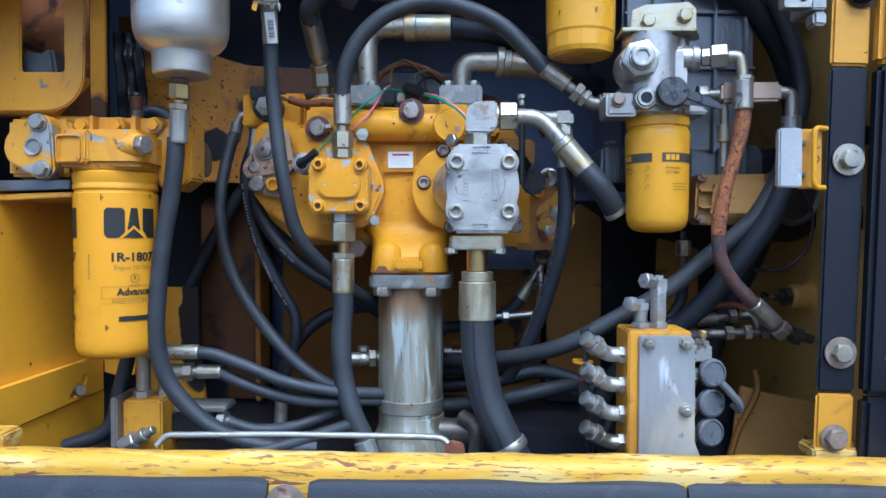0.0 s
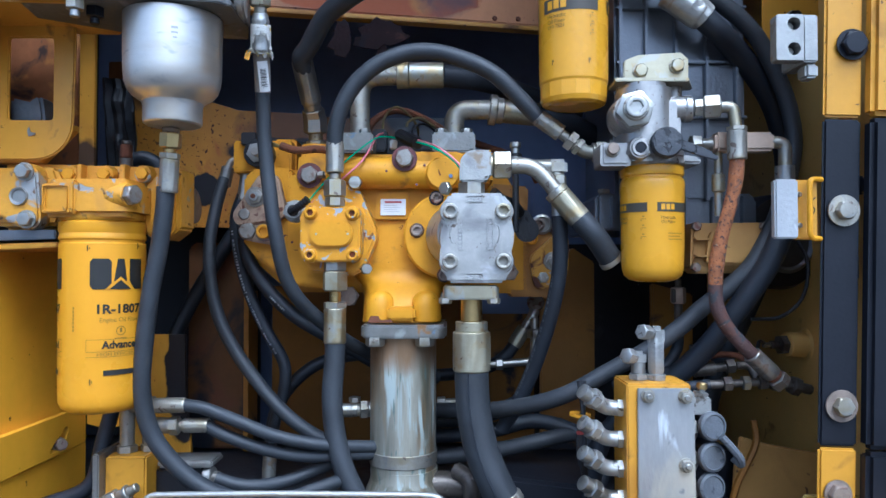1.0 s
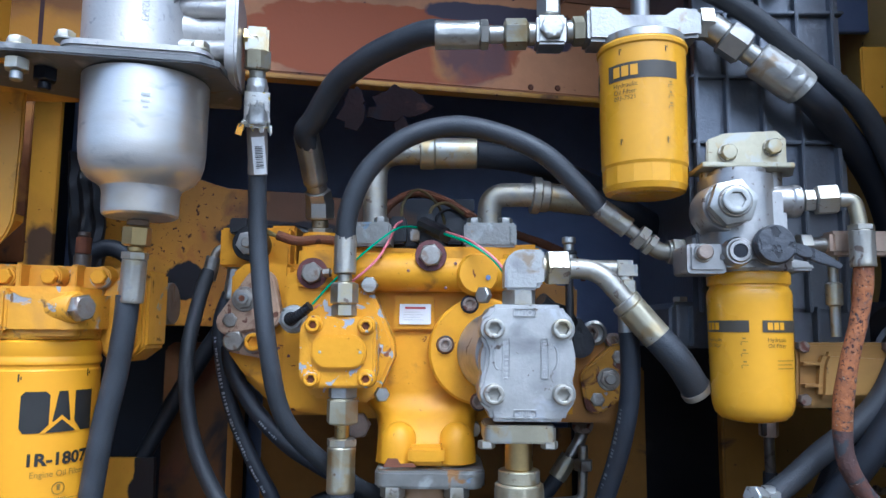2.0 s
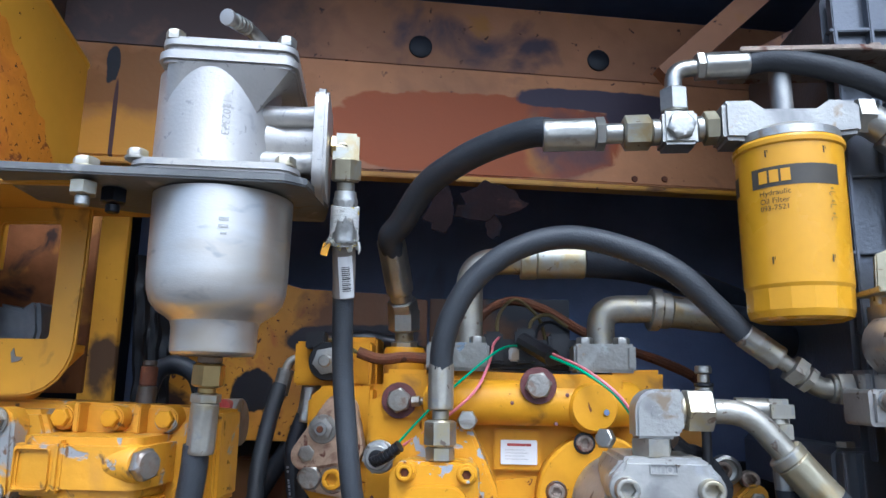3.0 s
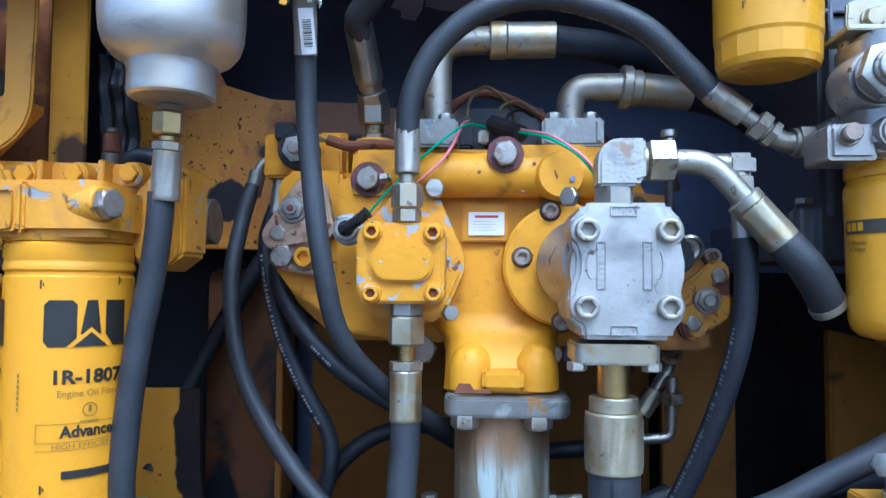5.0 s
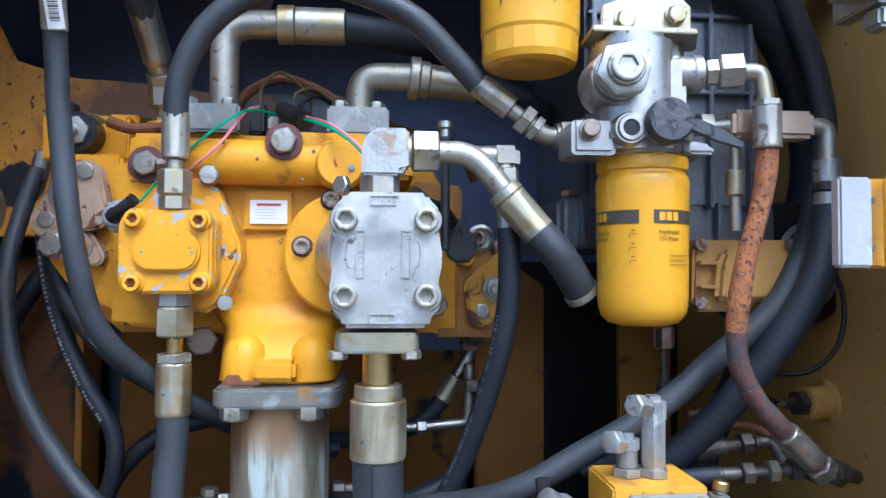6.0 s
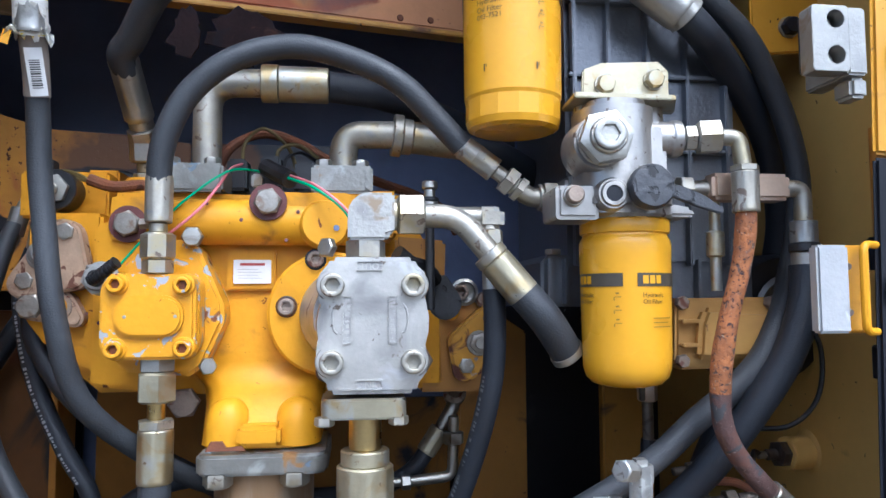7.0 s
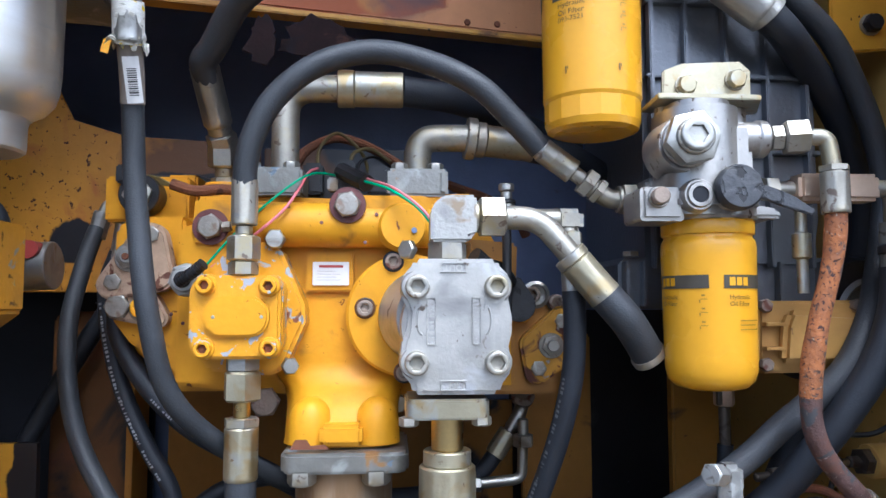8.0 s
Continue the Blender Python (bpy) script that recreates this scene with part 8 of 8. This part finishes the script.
# ports with rubber caps on the right side
part("top_port", box(0.3270, 0.3540, 1.015, 1.045, 1.4620, 1.4840, 0.002), M_SILVER, block)
stack(block, (0.3430, 1.025, 1.484), (0.15, -0.05, 1), [("hex", "nipple_hex", 0.0085, 0.006, M_SILVER), ("cyl", "nipple_neck", 0.005, 0.004, M_SILVER), ("cyl", "nipple", 0.0068, 0.008, M_BRASS)])
for k, (z, dx) in enumerate(((1.4460, 0.0), (1.4070, -0.001), (1.3690, -0.002))):
    stack(block, (0.324, 1.03, z - 0.004), (1, 0, 0), [("hex", "port_hex", 0.0125, 0.014, M_DULLZ)])
    part("cap", lathe([(0, 0), (0.0170, 0), (0.0188, 0.003), (0.0182, 0.009), (0.0150, 0.011), (0.0140, 0.009), (0, 0.0095)], 30, axis((0.3520 + dx, 1.018, z + 0.002), (0.25, -1, 0.1))), M_CAPGREY, block, "grey rubber dust cap")
    if k < 1:
        part("cap_strap", sweep(spline([(0.361, 1.002, z - 0.008), (0.372, 1.0, z - 0.020), (0.384, 1.0, z - 0.036), (0.3855, 1.004, z - 0.043), (0.378, 1.01, z - 0.036)]), 0.0050, 8), M_CAPGREY, block)
for k in range(3):
    tagged(part("black_wire", sweep(spline([(0.192 + 0.003 * k, 1.05, 1.50), (0.196, 1.045, 1.46 - 0.01 * k), (0.189 + 0.004 * k, 1.04, 1.42), (0.20, 1.045, 1.36), (0.21, 1.05, 1.29)]), 0.0035, 8), M_PLASTIC), "black wire tied beside the valve block", "wire")
tagged(part("wire_tie", lathe([(0.0125, -0.002), (0.014, -0.002), (0.014, 0.002), (0.0125, 0.002)], 16, axis((0.193, 1.05, 1.455), (0.1, 0, 1))), M_CAN_Y), "yellow tape ring on the wires", "tape")
tagged(part("red_tag", box(0.186, 0.196, 1.035, 1.039, 1.432, 1.437, 0.001), M_REDINK), "small red tag on the wires", "tag")

# support rod lying along the lip
rod = thing("support_rod", (-0.17, 0.965, 1.37), "grey steel support rod lying along the lip", "rod")
part("bar", sweep(bent([(-0.352, 0.962, 1.362), (-0.342, 0.966, 1.3745), (-0.20, 0.970, 1.3755), (-0.02, 0.970, 1.3745), (0.006, 0.968, 1.3735), (0.020, 0.962, 1.362)], 0.008), 0.0042, 12), M_PLUMB, rod)
part("rust_seat", prism([(0.0085, 1.358), (0.034, 1.358), (0.032, 1.370), (0.018, 1.373), (0.010, 1.368)], 0.948, 0.965, 0.002), M_RUST, rod, "rusted seat")

# lower left valve and its two hoses
lv = thing("junction_block", (-0.44, 1.13, 1.30), "yellow junction block with grey side plate", "valve")
part("body", box(-0.463, -0.405, 1.10, 1.16, 1.295, 1.385, 0.003), M_FRAME, lv)
part("side_plate", box(-0.4735, -0.464, 1.085, 1.17, 1.295, 1.392, 0.002), M_PLUMB, lv)
stack(lv, (-0.443, 1.125, 1.385), (0, 0, 1), [("hex", "base_nut", 0.0125, 0.010, M_ZINC), ("cyl", "stem", 0.0102, 0.050, M_ZINC)])
part("upper_elbow", sweep(bent([(-0.443, 1.125, 1.435), (-0.443, 1.124, 1.452), (-0.412, 1.122, 1.4515)], 0.008), 0.0108, 14), M_ZINC, lv)
stack(lv, (-0.418, 1.122, 1.4515), (1, 0, 0.02), [("hex", "swivel_nut", 0.0118, 0.016, M_ZINC), ("crimp", "ferrule", 0.0110, 0.044, M_ZINC)])
stack(lv, (-0.413, 1.135, 1.385), (0, 0, 1), [("hex", "base_nut", 0.0125, 0.010, M_ZINC)])
part("lower_elbow", sweep(bent([(-0.413, 1.135, 1.393), (-0.413, 1.134, 1.4215), (-0.375, 1.131, 1.4210)], 0.010), 0.0115, 14), M_ZINC, lv)
stack(lv, (-0.384, 1.132, 1.4210), (1, 0, 0.02), [("hex", "swivel_nut", 0.0118, 0.014, M_ZINC), ("cyl", "neck", 0.008, 0.006, M_ZINC), ("crimp", "ferrule", 0.0108, 0.036, M_ZINC)])
part("dark_coil", box(-0.405, -0.335, 1.13, 1.18, 1.315, 1.362, 0.006), M_PLASTIC, lv, "black coil")
part("coil_top", box(-0.40, -0.32, 1.125, 1.175, 1.3615, 1.372, 0.003), M_PLUMB, lv)
stack(lv, (-0.335, 1.14, 1.345), (1, -0.1, 0), [("cyl", "coil_end", 0.016, 0.012, M_PLUMB), ("cyl", "coil_tip", 0.009, 0.010, M_DULLZ)])
coup = thing("quick_coupler", (-0.44, 1.08, 1.33), "grey steel quick coupler resting at an angle", "coupler")
stack(coup, (-0.456, 1.085, 1.322), (0.80, -0.1, 0.45), [("hex", "body", 0.0115, 0.026, M_PLUMB), ("cyl", "sleeve", 0.0085, 0.012, M_PLUMB), ("cyl", "ring", 0.0105, 0.004, M_ZINC), ("cyl", "nipple", 0.0065, 0.014, M_ZINC)])
hose("lower_hose", "thin black hose from the junction block to the column", [(-0.362, 1.122, 1.4525), (-0.335, 1.122, 1.449), (-0.29, 1.124, 1.432), (-0.232, 1.128, 1.408), (-0.165, 1.14, 1.392), (-0.10, 1.17, 1.382), (-0.02, 1.22, 1.37)], 0.0092)
hose("lower_hose", "thin black hose with print from the junction block", [(-0.332, 1.132, 1.4215), (-0.30, 1.133, 1.405), (-0.245, 1.138, 1.385), (-0.19, 1.145, 1.374), (-0.12, 1.165, 1.372), (-0.02, 1.22, 1.36)], 0.0088, show=(0.35, 0.60, 0.004, M_PRINT, 9, 0.2))
hose("lower_hose", "thin black hose from the coil across the floor", [(-0.318, 1.135, 1.345), (-0.28, 1.14, 1.333), (-0.225, 1.15, 1.335), (-0.17, 1.17, 1.352), (-0.11, 1.20, 1.370), (-0.04, 1.26, 1.375)], 0.0095)
hose("floor_hose", "black hose lying behind the lip", [(-0.42, 1.06, 1.315), (-0.33, 1.06, 1.310), (-0.24, 1.08, 1.322), (-0.17, 1.11, 1.337), (-0.12, 1.15, 1.345)], 0.0095)
hose("floor_hose", "black hose lying on the bay floor", [(-0.56, 1.12, 1.31), (-0.50, 1.13, 1.335), (-0.484, 1.14, 1.40), (-0.475, 1.16, 1.46), (-0.47, 1.2, 1.50)], 0.011, M_RUBBER2)

# hoses beside the pump
h1 = hose("slim_hose", "slim black hose with zinc elbow beside the pump", [(-0.3935, 1.398, 1.812), (-0.398, 1.39, 1.79), (-0.403, 1.37, 1.74), (-0.402, 1.345, 1.69), (-0.390, 1.32, 1.62), (-0.360, 1.29, 1.55), (-0.300, 1.255, 1.475), (-0.235, 1.235, 1.412), (-0.170, 1.225, 1.375), (-0.10, 1.23, 1.355)], 0.0108)
part("elbow", sweep(bent([(-0.352, 1.41, 1.8495), (-0.384, 1.405, 1.8495), (-0.391, 1.402, 1.825)], 0.016), 0.0062, 12), M_ZINC, h1)
stack(h1, (-0.358, 1.41, 1.8495), (1, 0, 0), [("hex", "swivel_nut", 0.0115, 0.018, M_DULLZ), ("cyl", "port", 0.008, 0.02, M_DULLZ)])
stack(h1, (-0.3885, 1.403, 1.834), (-0.18, -0.1, -1), [("crimp", "ferrule", 0.0118, 0.036, M_PLUMB)])
h2 = hose("printed_hose", "dark printed hose hanging beside the pump", [(-0.340, 1.33, 1.775), (-0.350, 1.325, 1.735), (-0.3435, 1.32, 1.68), (-0.325, 1.318, 1.61), (-0.292, 1.315, 1.54), (-0.262, 1.315, 1.485), (-0.262, 1.315, 1.44), (-0.278, 1.32, 1.39), (-0.287, 1.32, 1.335)], 0.0102, M_RUBBER2, show=(0.12, 0.62, 0.005, M_PRINT, 2, -0.4))
stack(h2, (-0.338, 1.328, 1.765), (0.1, 0.1, 1), [("crimp", "ferrule", 0.0115, 0.045, M_DULLZ), ("hex", "swivel_nut", 0.0115, 0.02, M_DULLZ)])
stack(h2, (-0.286, 1.32, 1.345), (-0.05, 0, -1), [("crimp", "ferrule", 0.0118, 0.055, M_PLUMB)])
hose("cross_hose", "dark hose crossing behind the pilot pump", [(-0.328, 1.30, 1.70), (-0.322, 1.295, 1.672), (-0.288, 1.29, 1.617), (-0.240, 1.288, 1.570), (-0.20, 1.288, 1.545), (-0.14, 1.29, 1.512), (-0.08, 1.30, 1.478), (0.0, 1.33, 1.46)], 0.0115, M_RUBBER2, show=(0.25, 0.34, 0.004, M_PRINT, 6, -0.5))
hose("arched_hose", "dark hose arching on the lower rear panel", [(-0.295, 1.35, 1.33), (-0.287, 1.35, 1.392), (-0.264, 1.35, 1.435), (-0.222, 1.35, 1.474), (-0.174, 1.35, 1.492), (-0.110, 1.35, 1.495), (-0.04, 1.36, 1.47)], 0.0108, M_RUBBER2)
tagged(part("rear_hose", sweep(spline([(-0.40, 1.52, 1.74), (-0.47, 1.51, 1.62), (-0.52, 1.50, 1.52), (-0.56, 1.46, 1.40)]), 0.014, 14), M_RUBBER2), "dark hose in shade behind the drain hose", "hose")

# hoses right of the column
hose("floor_return_hose", "black hose crossing behind the column", [(-0.06, 1.26, 1.335), (0.01, 1.26, 1.343), (0.09, 1.262, 1.352), (0.172, 1.27, 1.368), (0.24, 1.30, 1.375)], 0.0125, M_RUBBER)
hose("floor_return_hose", "black hose crossing behind the inlet hose", [(-0.06, 1.30, 1.368), (0.02, 1.30, 1.368), (0.095, 1.30, 1.378), (0.168, 1.30, 1.392), (0.245, 1.29, 1.365), (0.270, 1.27, 1.31), (0.24, 1.25, 1.285)], 0.0125, M_RUBBER2)
hose("floor_return_hose", "black hose low behind the column", [(-0.06, 1.28, 1.392), (0.0, 1.285, 1.396), (0.08, 1.285, 1.405), (0.15, 1.30, 1.43)], 0.0125, M_RUBBER2)
seat(1.07)
s1 = hose("small_feed_hose", "dark hose with zinc ferrule under the pump's end cover", [(0.130, 1.325, 1.530), (0.108, 1.325, 1.503), (0.07, 1.33, 1.482), (0.01, 1.34, 1.472), (-0.05, 1.35, 1.47)], 0.0105, M_RUBBER2)
stack(s1, (0.125, 1.325, 1.524), (0.55, 0.0, 0.83), [("crimp", "ferrule", 0.0125, 0.034, M_CHROMATE), ("cyl", "neck", 0.008, 0.012, M_DULLZ)])
part("elbow", sweep(bent([(0.146, 1.325, 1.556), (0.160, 1.325, 1.578), (0.163, 1.34, 1.598)], 0.01), 0.0085, 12), M_DULLZ, s1)
part("elbow_end", lathe([(0, 0), (0.014, 0), (0.015, 0.008), (0.010, 0.012), (0, 0.012)], 20, axis((0.163, 1.335, 1.592), (0, -0.8, 0.6))), M_RUSTBOLT, s1)
seat()
sf = thing("tee_fitting", (0.15, 1.36, 1.50), "tarnished tee fitting behind the return hose", "fitting")
stack(sf, (0.060, 1.36, 1.478), (1, 0, 0.02), [("hex", "nut", 0.009, 0.012, M_DULLZ), ("cyl", "pipe", 0.0058, 0.03, M_DULLZ), ("hex", "nut", 0.009, 0.012, M_DULLZ)])
part("riser", sweep(bent([(0.11, 1.36, 1.479), (0.168, 1.36, 1.484), (0.170, 1.36, 1.54)], 0.012), 0.0068, 12), M_DULLZ, sf)
stack(sf, (0.170, 1.36, 1.525), (0, 0, 1), [("hex", "top_nut", 0.012, 0.016, M_DULLZ), ("cyl", "top_stem", 0.007, 0.02, M_DULLZ)])
cf = thing("column_fitting", (0.02, 1.28, 1.42), "pair of zinc ferrules beside the column", "fitting")
stack(cf, (0.0, 1.27, 1.428), (1, 0, 0.06), [("hex", "nut", 0.0085, 0.014, M_ZINC), ("cyl", "pipe", 0.006, 0.03, M_ZINC)])
stack(cf, (0.0, 1.26, 1.413), (1, 0, 0.05), [("hex", "nut", 0.0095, 0.010, M_ZINC), ("crimp", "ferrule", 0.0098, 0.034, M_ZINC)])

# pipework at the foot of the rusty hose
pw = thing("pipe_cluster", (0.42, 1.10, 1.48), "tarnished pipe fittings at the foot of the rusty hose", "fitting")
stack(pw, (0.462, 1.085, 1.495), (1, 0.2, -0.25), [("hex", "nut", 0.0120, 0.014, M_GRIMY), ("cyl", "pipe", 0.007, 0.016, M_GRIMY), ("hex", "nut", 0.0115, 0.012, M_GRIMY), ("cyl", "pipe", 0.007, 0.02, M_GRIMY)])
stack(pw, (0.455, 1.085, 1.493), (-1, 0.05, -0.06), [("hex", "nut", 0.0095, 0.011, M_GRIMY), ("cyl", "pipe", 0.0055, 0.012, M_GRIMY), ("hex", "nut", 0.0092, 0.010, M_CHROMATE), ("cyl", "pipe", 0.0055, 0.014, M_GRIMY), ("hex", "nut", 0.0092, 0.012, M_GRIMY), ("cyl", "pipe", 0.006, 0.022, M_GRIMY)])
stack(pw, (0.425, 1.12, 1.510), (-1, 0.05, -0.12), [("hex", "nut", 0.0095, 0.012, M_GRIMY), ("cyl", "pipe", 0.006, 0.016, M_GRIMY), ("crimp", "ferrule", 0.0106, 0.030, M_GRIMY)])
part("bent_pipe", sweep(bent([(0.428, 1.12, 1.510), (0.446, 1.118, 1.512), (0.452, 1.11, 1.494)], 0.012), 0.006, 12), M_GRIMY, pw)
part("arm", sweep(spline([(0.363, 1.123, 1.503), (0.335, 1.13, 1.498), (0.31, 1.15, 1.49), (0.27, 1.18, 1.47)]), 0.0092, 14), M_RUBBER2, pw)
part("arm", sweep(spline([(0.380, 1.09, 1.488), (0.345, 1.10, 1.482), (0.30, 1.13, 1.465)]), 0.008, 14), M_RUBBER2, pw)
part("rust_pipe", sweep(spline([(0.452, 1.12, 1.512), (0.430, 1.13, 1.524), (0.402, 1.14, 1.522), (0.380, 1.15, 1.514)]), 0.0045, 10), M_RUST, pw, "rusty curved pipe")
stack(pw, (0.40, 1.15, 1.535), (-0.9, 0, -0.1), [("hex", "nut", 0.007, 0.012, M_GRIMY), ("cyl", "tip", 0.0045, 0.016, M_GRIMY)])
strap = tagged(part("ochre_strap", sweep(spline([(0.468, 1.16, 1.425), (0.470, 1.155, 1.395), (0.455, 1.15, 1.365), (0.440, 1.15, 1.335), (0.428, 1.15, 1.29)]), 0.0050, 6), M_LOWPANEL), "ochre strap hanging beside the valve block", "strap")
tagged(part("floor_drum", lathe([(0, 0), (0.075, 0), (0.08, 0.02), (0.08, 0.10), (0, 0.10)], 40, axis((0.425, 1.30, 1.29), (0.1, -1, 0))), M_BLACK), "black round drum low behind the valve block", "drum")
tagged(part("black_tray", prism([(0.06, 1.276), (0.24, 1.276), (0.24, 1.318), (0.10, 1.335), (0.06, 1.33)], 1.18, 1.32, 0.006), M_BLACK), "black sheet tray on the bay floor", "tray")
tagged(part("base_elbow", sweep(bent([(0.050, 1.16, 1.278), (0.054, 1.16, 1.335), (0.030, 1.18, 1.345)], 0.02), 0.012, 14), M_GRIMY), "grimy elbow at the column's foot", "fitting")
